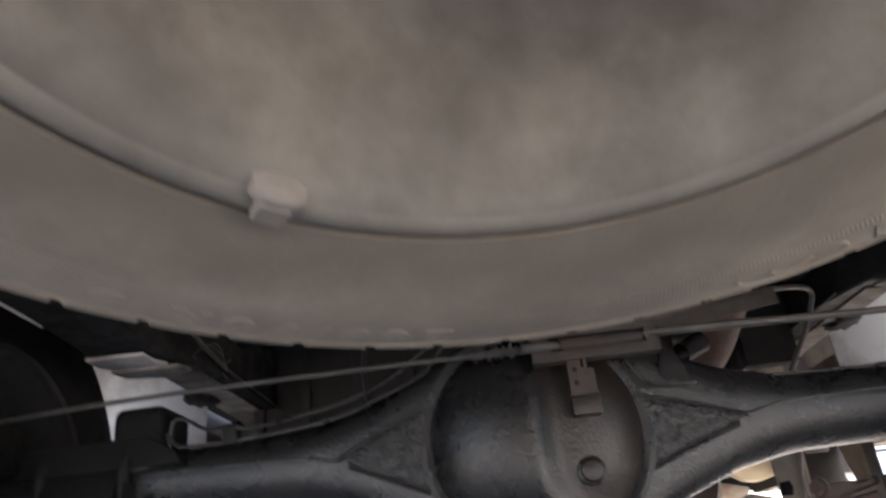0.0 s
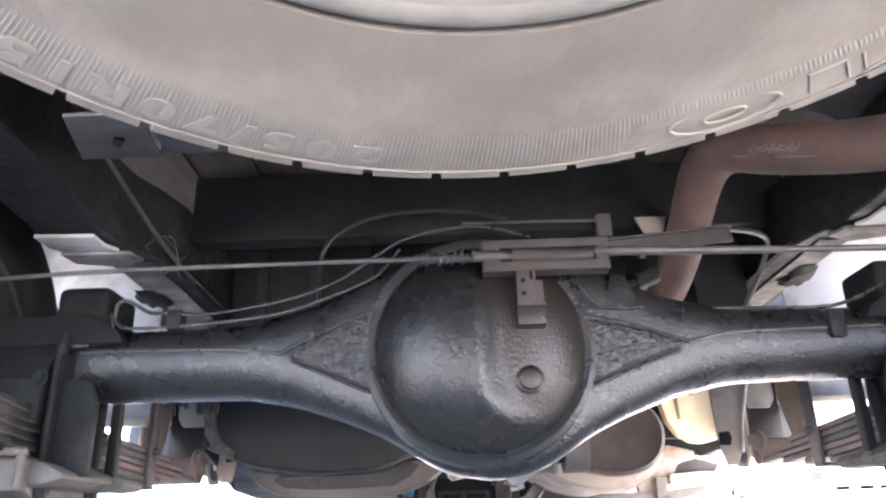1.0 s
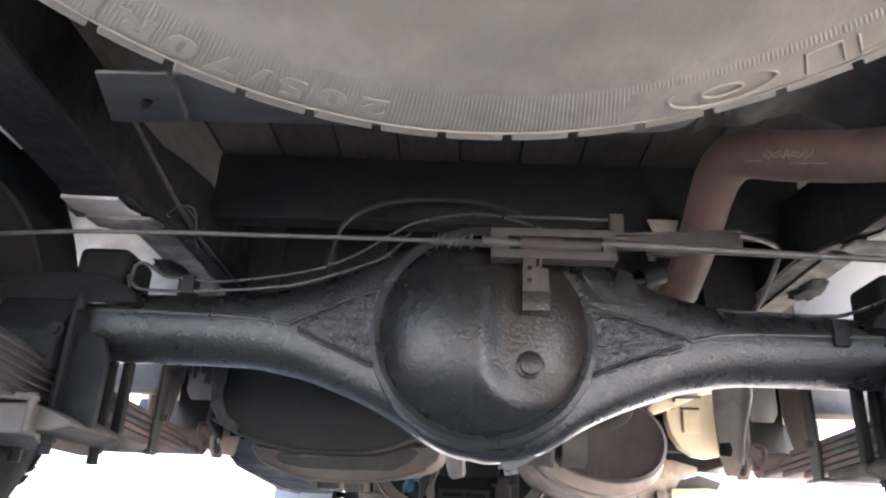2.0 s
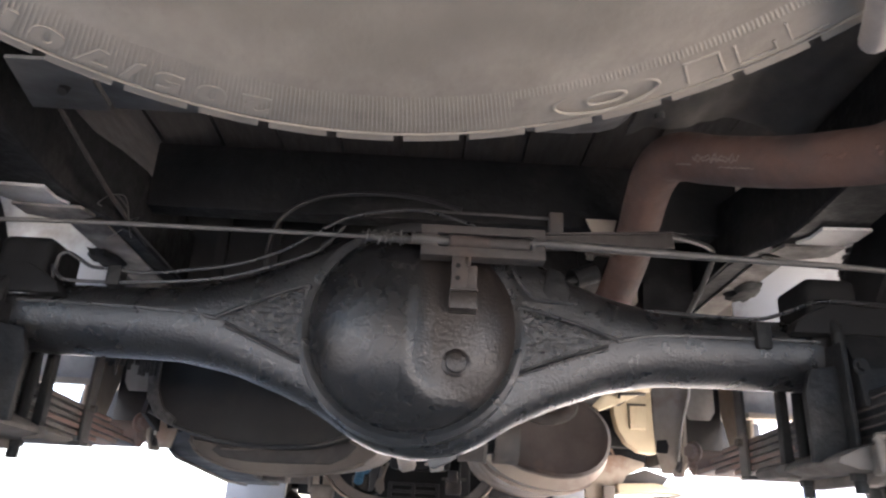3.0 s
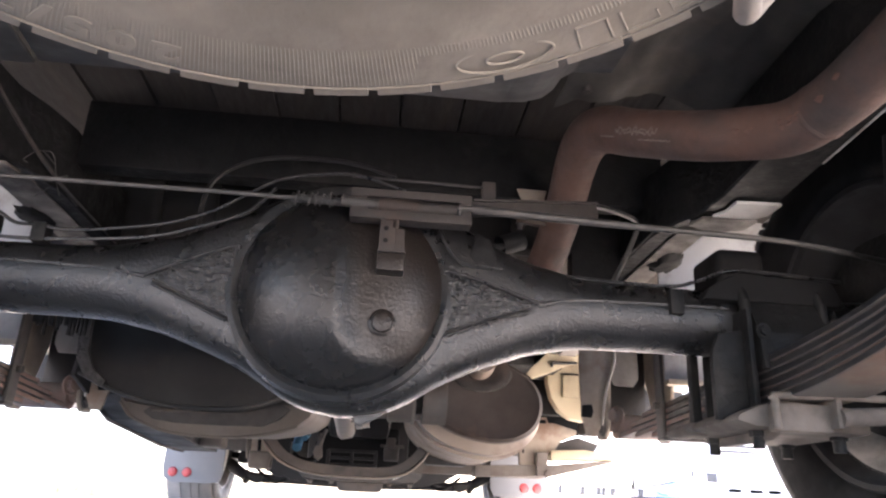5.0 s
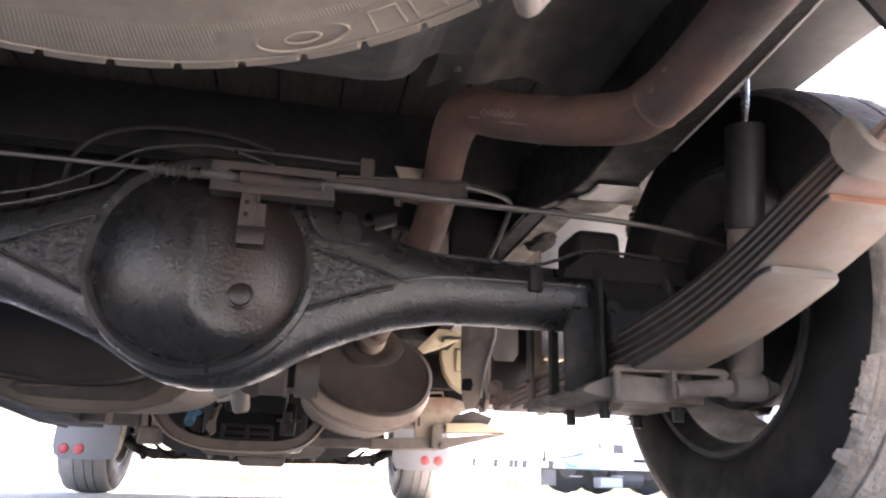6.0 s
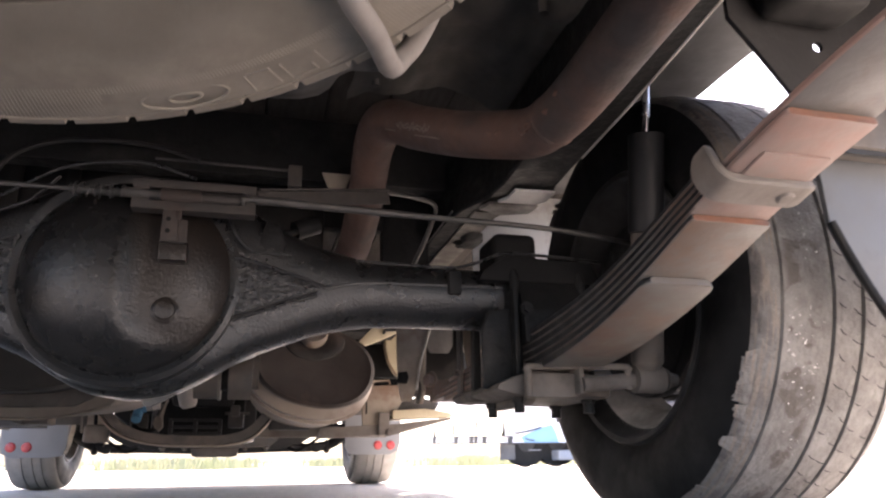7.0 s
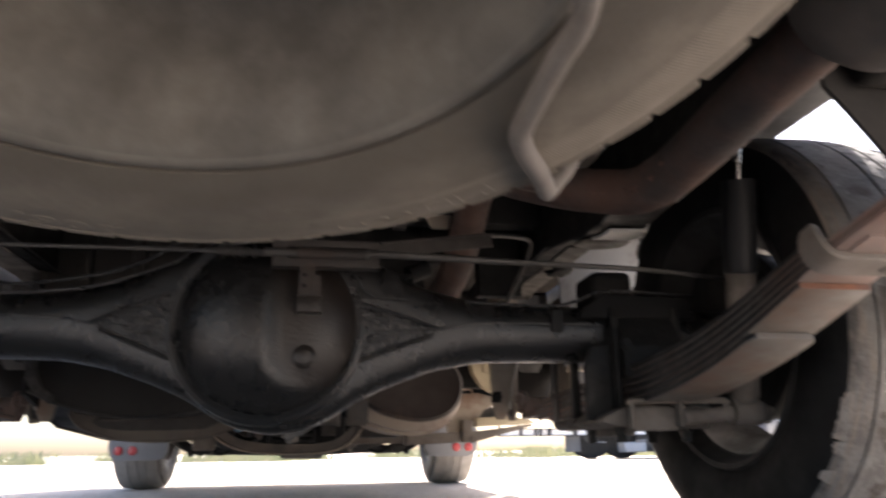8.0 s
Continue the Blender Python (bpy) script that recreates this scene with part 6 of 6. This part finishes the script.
# ---- fuel tank ----
def fuel_tank():
    root = thing("fuel_tank", "black fuel tank with a dusty tan lower guard", "fuel tank")
    prof = [(-0.478, 0.66), (-0.480, 0.34), (-0.474, 0.292), (-0.455, 0.262), (-0.40, 0.234), (-0.30, 0.216), (-0.18, 0.220), (-0.105, 0.246), (-0.085, 0.285), (-0.080, 0.66)]
    part("tank_shell", prism(prof, 0.42, 0.93, "y", 0.010), M_TANKBLACK, root)
    for x in (-0.478, -0.392, -0.292, -0.195):
        part("tank_rib", prism([(x - 0.011, 0.640), (x - 0.009, 0.40), (x - 0.006, 0.395), (x + 0.006, 0.395), (x + 0.009, 0.40), (x + 0.011, 0.640)], 0.408, 0.424, "y", 0.003), M_TANKBLACK, root)
    part("tank_seam", tube([(-0.47, 0.418, 0.268), (-0.40, 0.416, 0.2385), (-0.30, 0.415, 0.2195), (-0.18, 0.415, 0.2235), (-0.10, 0.417, 0.252)], 0.0035, 8, 6), M_PLASTIC, root)
    # lower guard: a bowl with two pressed creases
    guard = [(-0.409, 0.236), (-0.403, 0.226), (-0.385, 0.205), (-0.350, 0.189), (-0.310, 0.178), (-0.248, 0.174), (-0.190, 0.176), (-0.132, 0.186), (-0.092, 0.200), (-0.070, 0.217), (-0.064, 0.240)]
    bowl = prism(guard, 0.455, 1.00, "y", 0.008)
    for v in bowl.verts:
        v.co.z += 0.078 * (v.co.y - 0.455)
    part("guard", bowl, M_TANKDUST, root, "dusty tan tank guard")
    # dark shapes laid on the guard's face paint the shade of recess and crease
    part("guard_recess", prism([(-0.361, 0.2115), (-0.343, 0.2000), (-0.297, 0.1950), (-0.224, 0.1945), (-0.151, 0.1965), (-0.122, 0.2110), (-0.106, 0.2290), (-0.14, 0.245), (-0.27, 0.245), (-0.345, 0.228)], 0.4505, 0.4570, "y", 0.002), M_EQUAL, root, "dark plate painting the shade of a pressed recess")
    part("guard_crease", tube([(-0.395, 0.4475, 0.238), (-0.33, 0.446, 0.226), (-0.26, 0.445, 0.2215), (-0.18, 0.445, 0.226), (-0.11, 0.4475, 0.246)], 0.0050, 8, 6), M_TANKBLACK, root, "dark bar painting the shaded crease above the guard")
    part("guard_crease", tube([(-0.345, 0.4490, 0.2145), (-0.302, 0.4485, 0.2150), (-0.252, 0.4485, 0.2205), (-0.203, 0.4485, 0.2275), (-0.165, 0.4490, 0.2340)], 0.0024, 8, 6), M_GRIMESTEEL, root)
    part("guard_lip", tube([(-0.404, 0.456, 0.227), (-0.385, 0.455, 0.2055), (-0.350, 0.454, 0.1895), (-0.310, 0.453, 0.1785), (-0.248, 0.453, 0.1745), (-0.190, 0.453, 0.1765), (-0.132, 0.454, 0.1865), (-0.092, 0.455, 0.2005)], 0.0026, 8, 6), M_TANKDUST, root, "rolled pale lip of the guard")
    crust = [(-0.4825, 0.42), (-0.4825, 0.34), (-0.4765, 0.290), (-0.457, 0.2595), (-0.425, 0.244), (-0.420, 0.256), (-0.446, 0.276), (-0.459, 0.305), (-0.462, 0.345), (-0.462, 0.42)]
    part("crusted_edge", prism(crust, 0.412, 0.425, "y", 0.002), M_CRUST, root, "crust of grey dirt along the tank edge")
    part("side_flange", prism([(0.43, 0.300), (0.415, 0.262), (0.63, 0.207), (1.02, 0.188), (1.25, 0.190), (1.25, 0.30)], -0.482, -0.474, "x", 0.002), M_TANKBLACK, root, "dark skirt along the tank's outer side")
    part("skirt_floor", prism([(0.50, 0.245), (0.63, 0.212), (1.02, 0.193), (1.25, 0.195), (1.25, 0.25)], -0.476, -0.385, "x", 0.002), M_TANKBLACK, root)
    part("tank_strap", prism([(1.02, 0.195), (1.10, 0.195), (1.10, 0.32), (1.02, 0.32)], -0.40, -0.330, "x", 0.004), M_DARK, root, "dark strap ahead of the tank")
    return root


fuel_tank()


def rough_tab():
    """Frayed seal that hangs beside the tank."""
    root = thing("torn_seal", "frayed grey seal hanging beside the fuel tank", "seal")
    rng = random.Random(2)
    bms = []
    for k in range(15):
        x = -0.512 + 0.0062 * k + rng.uniform(-0.001, 0.001)
        bms.append(box(x, x + rng.uniform(0.003, 0.006), 0.30, 0.300 + rng.uniform(0.003, 0.007), 0.328 - rng.uniform(0.0, 0.022), 0.37, 0.001))
    part("fringe", merge(*bms), M_CRUST, root)


rough_tab()


# ---- front end seen under the axle ----
def hoop():
    root = thing("gearbox_cross_member", "dark pressed cross member curving under the gearbox", "cross member")
    path = [(-0.300, 0.330), (-0.285, 0.265), (-0.262, 0.226), (-0.222, 0.187), (-0.160, 0.161), (-0.08, 0.150), (0.02, 0.148), (0.085, 0.150), (0.150, 0.166), (0.196, 0.205), (0.222, 0.25), (0.240, 0.32)]
    part("channel_strip", moved(strap(path, 0.006, [0.10] * len(path)), Matrix.Translation((0, 1.345, 0))), M_DARK, root)
    web = strap([(x * 0.985, z + 0.012) for x, z in path], 0.022, [0.004] * len(path))
    part("channel_web", moved(web, Matrix.Translation((0, 1.392, 0))), M_BLACK, root)
    face = strap([(-0.02 + (x + 0.02) * 0.925, 0.33 + (z - 0.33) * 0.915) for x, z in path], 0.027, [0.004] * len(path))
    part("channel_face", moved(face, Matrix.Translation((0, 1.302, 0))), M_DARK, root, "grimy rear face of the channel")
    part("channel_lip", tube([(x, 1.296, z - 0.001) for x, z in path], 0.0028, 8, 6), M_MUFFLER_TAN, root, "pale lower lip")
    part("end_bracket", box(0.205, 0.33, 1.34, 1.40, 0.195, 0.33, 0.008), M_BLACK, root)
    part("end_canister", box(-0.313, -0.247, 1.335, 1.385, 0.160, 0.210, 0.010, 3), M_DUSTSTEEL, root, "dusty rounded canister")
    part("end_stay", bar((-0.323, 1.34, 0.262), (-0.316, 1.34, 0.186), 0.005, 0.008), M_DUSTSTEEL, root)
    part("end_stay", bar((-0.241, 1.325, 0.222), (-0.252, 1.325, 0.147), 0.0035, 0.0035), M_DUSTSTEEL, root)
    part("end_plate", box(-0.316, -0.258, 1.390, 1.396, 0.200, 0.275, 0.002), M_BRACKET, root, "pale dusty end plate")
    part("end_plate", box(-0.41, -0.318, 1.402, 1.410, 0.212, 0.30, 0.002), M_DARK, root)
    part("end_pin", rod((-0.292, 1.375, 0.262), (-0.289, 1.375, 0.208), 0.005, 10), M_STOP, root)
    return root


hoop()


def gearbox_bits():
    root = thing("gearbox_mount", "dark gearbox mount with a blue plug", "mount")
    part("gearbox_case", merge(box(-0.17, 0.17, 1.60, 2.15, 0.175, 0.52, 0.03), box(-0.10, 0.10, 1.48, 1.62, 0.27, 0.48, 0.03)), M_BLACK, root, "grimy dark gearbox case")
    part("bell_housing", prism([(-0.285, 0.255), (-0.20, 0.192), (0.20, 0.192), (0.285, 0.255), (0.285, 0.50), (-0.285, 0.50)], 1.62, 1.70, "y", 0.01), M_STOP, root, "black bell housing flange")
    part("white_cap", moved(lathe([(0.0, 0.0), (0.018, 0.0), (0.026, 0.012), (0.031, 0.07), (0.0, 0.075)], 10), Matrix.Translation((-0.034, 1.38, 0.262)) @ Matrix.Rotation(radians(-12), 4, "Y")), M_PALECAP, root, "pale dusty cap")
    # ladder-like mount with two rows of openings
    for z in (0.188, 0.208, 0.229):
        part("mount_bar", box(-0.092, 0.062, 1.435, 1.455, z - 0.004, z + 0.004, 0.002), M_BLACK, root)
    for x in (-0.088, -0.016, 0.058):
        part("mount_rib", box(x - 0.0055, x + 0.0055, 1.432, 1.457, 0.186, 0.231, 0.002), M_BLACK, root)
    part("mount_plate", box(-0.13, 0.13, 1.50, 1.54, 0.170, 0.31, 0.01), M_RUBBER, root)
    part("mount_ear", merge(box(0.082, 0.128, 1.42, 1.47, 0.205, 0.250, 0.006), box(0.088, 0.116, 1.40, 1.43, 0.238, 0.272, 0.005), box(0.07, 0.145, 1.44, 1.46, 0.246, 0.254, 0.002)), M_DARK, root)
    part("blue_plug", merge(rod((-0.178, 1.36, 0.225), (-0.176, 1.40, 0.262), 0.014, 14, 0.003), rod((-0.158, 1.36, 0.255), (-0.152, 1.39, 0.268), 0.010, 12, 0.002)), M_BLUEPLUG, root, "blue plastic connector")
    part("plug_bracket", merge(box(-0.200, -0.150, 1.40, 1.42, 0.185, 0.245, 0.004), rod((-0.168, 1.37, 0.258), (-0.148, 1.37, 0.273), 0.010, 12)), M_DARK, root)
    part("shift_link", merge(rod((-0.118, 1.36, 0.200), (-0.108, 1.38, 0.270), 0.009, 12), prism([(-0.130, 0.212), (-0.112, 0.190), (-0.100, 0.205), (-0.104, 0.232), (-0.122, 0.236)], 1.345, 1.37, "y", 0.003), rod((-0.112, 1.35, 0.235), (-0.094, 1.35, 0.282), 0.005, 10)), M_DUSTSTEEL, root, "dusty shift link")
    part("wire_loom", tube([(-0.19, 1.40, 0.21), (-0.165, 1.39, 0.195), (-0.13, 1.40, 0.20), (-0.12, 1.42, 0.25)], 0.007, 8, 6), M_RUBBER, root)
    return root


gearbox_bits()


def front_axle():
    root = thing("front_axle_beam", "dark front axle beam between the front wheels", "axle")
    y = FRONT_Y - 0.10
    part("beam", tube([(-0.58, y + 0.08, 0.22), (-0.50, y, 0.178), (-0.40, y - 0.03, 0.165), (-0.30, y - 0.05, 0.168), (0.0, y - 0.06, 0.164), (0.30, y - 0.05, 0.168), (0.40, y - 0.03, 0.165), (0.50, y, 0.178), (0.58, y + 0.08, 0.22)], [0.026, 0.022, 0.02, 0.022, 0.026, 0.022, 0.02, 0.022, 0.026], 14, 6), M_BLACK, root)
    low = [(-0.53, 0.225), (-0.44, 0.222), (-0.40, 0.196), (-0.37, 0.182), (-0.345, 0.172), (-0.32, 0.180), (-0.295, 0.162), (-0.25, 0.157), (-0.20, 0.160), (-0.19, 0.152), (-0.02, 0.150), (0.11, 0.150), (0.12, 0.156), (0.25, 0.154), (0.30, 0.163), (0.335, 0.178), (0.37, 0.180), (0.40, 0.200), (0.44, 0.222), (0.54, 0.225)]
    part("cross_beam", prism(low + [(0.53, 0.30), (-0.52, 0.30)], y - 0.08, y + 0.06, "y", 0.004), M_BLACK, root, "dark pressed cross beam")
    part("guard_lip", prism([(-0.095, 0.165), (-0.088, 0.130), (-0.07, 0.126), (0.08, 0.126), (0.098, 0.131), (0.104, 0.165)], y - 0.14, y - 0.06, "y", 0.006), M_DARK, root)
    part("sump_plate", prism([(-0.26, 0.20), (-0.235, 0.172), (-0.14, 0.166), (0.15, 0.165), (0.24, 0.171), (0.27, 0.20), (0.24, 0.25), (-0.23, 0.25)], y - 0.17, y - 0.085, "y", 0.008), M_DARK, root, "grimy sump plate")
    for x in (-0.21, -0.12, 0.13, 0.22):
        part("plate_bolt", bolt((x, y - 0.115, 0.166), 0.011, 0.012, (0, 0, -1)), M_DUSTSTEEL, root)
    for s in (-1, 1):
        part("control_arm", merge(box(min(s * 0.34, s * 0.50), max(s * 0.34, s * 0.50), y - 0.03, y + 0.12, 0.262, 0.295, 0.01)), M_DARK, root)
        part("drive_boot", rod((s * 0.36, y + 0.05, 0.258), (s * 0.58, y + 0.08, 0.262), 0.014, 16), M_RUBBER, root)
        part("arm_lug", prism([(s * 0.41, 0.178), (s * 0.425, 0.148), (s * 0.445, 0.143), (s * 0.465, 0.150), (s * 0.485, 0.182)], y - 0.06, y - 0.015, "y", 0.003), M_BLACK, root)
        part("arm_bolt", merge(rod((s * 0.492, y - 0.02, 0.140), (s * 0.492, y - 0.02, 0.20), 0.0085, 12), bolt((s * 0.492, y - 0.02, 0.158), 0.015, 0.012, (0, 0, -1))), M_BLACK, root)
        part("brake_hose", tube([(s * 0.30, y - 0.05, 0.172), (s * 0.35, y - 0.09, 0.150), (s * 0.39, y - 0.07, 0.165), (s * 0.45, y - 0.02, 0.205)], 0.007, 8, 4), M_RUBBER, root)
    return root


BEAM = front_axle()
front = road_wheel("front_wheel", "front wheel with a dusty grooved tyre on the yard", M_RUBBER, M_FRONTTREAD, M_REARRIM, BEAM, (-0.045, -0.012, 0.028), False)
front.matrix_world = pose(FRONT_X, FRONT_Y, AXLE_Z)
copy_thing(front, pose(-FRONT_X, FRONT_Y, AXLE_Z, 0, 0, 180))


def front_flap(s):
    side = (lambda bm: bm) if s > 0 else mirrored
    root = thing("front_mud_flap", "grey mud flap with two red reflectors", "mud flap", group="front flaps")
    y = 2.22
    poly = [(0.545, 0.30), (0.545, 0.165), (0.560, 0.135), (0.60, 0.128), (0.74, 0.128), (0.775, 0.145), (0.785, 0.18), (0.785, 0.30)]
    part("flap", side(prism(poly, y, y + 0.008, "y", 0.002)), M_FRONTFLAP, root)
    for x in (0.687, 0.743):
        part("reflector", side(moved(lathe([(0.0, 0.008), (0.0165, 0.005), (0.019, 0.0), (0.0, 0.0)], 24), Matrix.Translation((x, y, 0.168)) @ Matrix.Rotation(radians(90), 4, "X"))), M_RED, root, "round red reflector")
    part("flap_stay", side(box(0.53, 0.80, y - 0.004, y + 0.02, 0.295, 0.315, 0.003)), M_DARK, root)
    return root


front_flap(1)
front_flap(-1)


def mid_brackets():
    root = thing("cross_bracket", "tan steel bracket and beam beside the muffler", "bracket")
    part("beam", merge(box(0.16, 0.60, 1.50, 1.56, 0.178, 0.212, 0.005), prism([(0.36, 0.170), (0.60, 0.180), (0.79, 0.228), (0.79, 0.236), (0.60, 0.214), (0.36, 0.202)], 1.37, 1.45, "y", 0.004)), M_DUSTSTEEL, root, "dusty beam tapering outwards")
    part("hanger_plate", prism([(0.500, 0.200), (0.495, 0.262), (0.497, 0.328), (0.534, 0.336), (0.607, 0.340), (0.680, 0.321), (0.678, 0.305), (0.624, 0.283), (0.608, 0.255), (0.585, 0.242), (0.580, 0.200)], 1.38, 1.40, "y", 0.003), M_BRACKET, root, "dusty tan hanger plate")
    part("frame_loop", tube([(0.525, 1.385, 0.330), (0.533, 1.385, 0.351), (0.582, 1.385, 0.354), (0.588, 1.385, 0.334)], 0.0045, 6, 1), M_BRACKET, root)
    part("plate_slot", box(0.506, 0.511, 1.377, 1.381, 0.245, 0.300, 0.001), M_STOP, root)
    part("cross_stay", merge(box(0.546, 0.580, 1.352, 1.372, 0.178, 0.248, 0.004), bolt((0.578, 1.352, 0.186), 0.008, 0.006)), M_DUSTSTEEL, root)
    part("ledge_stay", prism([(0.600, 0.250), (0.624, 0.283), (0.69, 0.305), (0.76, 0.285), (0.745, 0.262), (0.62, 0.256)], 1.41, 1.45, "y", 0.003), M_DARK, root, "dark brown stay over the ledge")
    part("tan_ledge", prism([(0.592, 0.228), (0.592, 0.256), (0.70, 0.262), (0.778, 0.250), (0.80, 0.238)], 1.36, 1.46, "y", 0.003), M_YELLOW, root, "pale yellow ledge")
    # black sheet added to give the bay its deep shade
    part("dark_mudguard", prism([(0.44, 0.300), (0.60, 0.315), (0.70, 0.312), (0.80, 0.335), (0.86, 0.36), (0.86, 0.555), (0.44, 0.555)], 1.46, 1.48, "y", 0.003), M_STOP, root, "added dark sheet closing the bay behind")
    return root


mid_brackets()


def yellow_bracket():
    root = thing("yellow_tool_box", "pale yellow sheet box behind the hanger", "box")
    shell = [(0.520, 0.480), (0.520, 0.418), (0.530, 0.376), (0.552, 0.342), (0.585, 0.321), (0.62, 0.316), (0.66, 0.325), (0.68, 0.36), (0.68, 0.55), (0.520, 0.55)]
    part("shell", prism(shell, 1.10, 1.14, "y", 0.004), M_YELLOW, root)
    part("raised_panel", box(0.560, 0.604, 1.088, 1.102, 0.378, 0.440, 0.004), M_YELLOW, root)
    # dark strip painting the shadow line over the raised panel
    part("panel_shadow_gap", box(0.556, 0.608, 1.097, 1.101, 0.442, 0.447, 0.001), M_DARK, root)
    part("sloping_strip", prism([(0.412, 0.398), (0.428, 0.386), (0.470, 0.402), (0.540, 0.436), (0.60, 0.45), (0.60, 0.52), (0.540, 0.482), (0.480, 0.470)], 0.880, 0.890, "y", 0.002), M_YELLOW, root, "cream sloping strip")
    part("strip_clip", merge(rod((0.478, 0.875, 0.428), (0.540, 0.875, 0.431), 0.0035), rod((0.478, 0.875, 0.428), (0.476, 0.875, 0.418), 0.0035)), M_BLACK, root)
    # added black sheet standing in for the unlit void behind
    part("backing", box(0.40, 0.68, 1.18, 1.22, 0.34, 0.56, 0.004), M_STOP, root, "added black sheet filling the dark void")
    return root


yellow_bracket()


# ---- parked lorry in the distance ----
def far_lorry():
    root = thing("parked_lorry", "pale flatbed lorry with blue parts parked across the yard", "lorry")
    y = 10.4
    part("side_beam", box(2.93, 5.45, y + 0.02, y + 0.10, 0.372, 0.485, 0.006), M_WHITE, root, "white side beam of the bed")
    part("rail", box(2.92, 5.45, y - 0.03, y + 0.018, 0.366, 0.381, 0.004), M_LORRYSTEEL, root)
    part("rail", box(2.93, 4.26, y - 0.03, y + 0.018, 0.476, 0.488, 0.004), M_LORRYSTEEL, root)
    for x, w in ((2.945, 0.026), (3.305, 0.028), (3.555, 0.028), (3.635, 0.022), (3.78, 0.032), (4.22, 0.042)):
        part("rail_post", prism([(x - w, 0.382), (x + w * 0.4, 0.382), (x + w, 0.475), (x - w, 0.475)], y - 0.035, y + 0.016, "y", 0.003), M_LORRYSTEEL, root)
    for x, z0, z1 in ((2.945, 0.490, 0.566), (3.265, 0.50, 0.664), (3.65, 0.60, 0.722), (4.105, 0.566, 0.702), (5.06, 0.70, 0.80)):
        part("stake", box(x - 0.014, x + 0.014, y - 0.02, y + 0.016, z0, z1, 0.004), M_LORRYSTEEL, root)
    for x0, x1, z in ((2.95, 3.23, 0.540), (3.76, 4.09, 0.573)):
        part("tie_bar", box(x0, x1, y - 0.015, y + 0.015, z, z + 0.013, 0.003), M_LORRYSTEEL, root)
    part("stay", tube([(4.30, y - 0.02, 0.527), (4.54, y - 0.02, 0.566), (4.76, y - 0.02, 0.622)], 0.013, 8, 4), M_LORRYSTEEL, root)
    part("stay_foot", box(4.20, 4.315, y - 0.03, y + 0.016, 0.522, 0.660, 0.012), M_LORRYGREY, root)
    part("drain_hose", tube([(4.47, y - 0.02, 0.458), (4.53, y - 0.02, 0.424), (4.63, y - 0.02, 0.415)], 0.009, 8, 4), M_LORRYSTEEL, root)
    part("wing_panel", prism([(4.41, 0.474), (4.75, 0.612), (4.95, 0.665), (5.01, 0.557), (5.07, 0.374), (4.47, 0.374)], y - 0.012, y + 0.018, "y", 0.004), M_BLUE, root, "sky-blue wing panel")
    part("side_box", box(5.06, 5.44, y + 0.02, y + 0.34, 0.100, 0.262, 0.03, 3), M_LORRYGREY, root, "grey box under the bed")
    for x0, x1, z in ((4.53, 4.74, 0.258), (5.24, 5.43, 0.278)):
        part("step_edge", box(x0, x1, y - 0.01, y + 0.012, z, z + 0.012, 0.003), M_LORRYGREY, root)
    part("bed_floor", box(2.85, 9.5, y + 0.25, y + 2.2, 0.95, 1.08, 0.01), M_WHITE, root)
    part("side_skirt", box(4.15, 9.4, y + 0.03, y + 0.06, 0.385, 0.90, 0.006), M_WHITE, root, "white side skirt over the wheels")
    part("cab_side", box(5.5, 9.2, y + 0.06, y + 2.1, 0.40, 2.3, 0.05), M_WHITE, root, "white lorry cab side")
    for k in range(4):
        part("grille_slot", box(5.55 + 0.02 * k, 6.15, y + 0.03, y + 0.07, 1.10 + 0.085 * k, 1.14 + 0.085 * k, 0.004), M_LORRYSTEEL, root)
    for x in (5.75, 6.1, 6.4):
        part("step_slot", box(x - 0.11, x + 0.11, y + 0.03, y + 0.07, 0.50, 0.565, 0.004), M_LORRYSTEEL, root)
    part("marker_lamp", box(5.30, 5.47, y + 0.0, y + 0.07, 0.64, 0.78, 0.01), M_LORRYSTEEL, root)
    for x in (4.62, 5.18, 6.05):
        wheel = part("wheel", moved(lathe([(0.16, -0.12), (0.33, -0.14), (0.385, -0.11), (0.40, 0.0), (0.385, 0.11), (0.33, 0.14), (0.16, 0.12)], 40), Matrix.Translation((x, y + 0.45, 0.40)) @ Matrix.Rotation(radians(90), 4, "X")), M_LORRYTYRE, root, "dusty lorry wheel")
        part("hub", moved(lathe([(0.0, 0.05), (0.08, 0.06), (0.15, 0.10), (0.17, 0.10), (0.17, -0.05), (0.0, -0.05)], 32), Matrix.Translation((x, y + 0.45, 0.40)) @ Matrix.Rotation(radians(90), 4, "X")), M_LORRYSTEEL, wheel)
    part("mud_guard", box(4.07, 4.33, y + 0.10, y + 0.13, 0.117, 0.364, 0.01), M_FLAP, root)
    part("side_tank", moved(lathe([(0.0, -0.25), (0.15, -0.25), (0.165, -0.23), (0.165, 0.23), (0.15, 0.25), (0.0, 0.25)], 32), Matrix.Translation((5.62, y + 0.3, 0.27)) @ Matrix.Rotation(radians(90), 4, "Y")), M_LORRYSTEEL, root)
    return root


far_lorry()
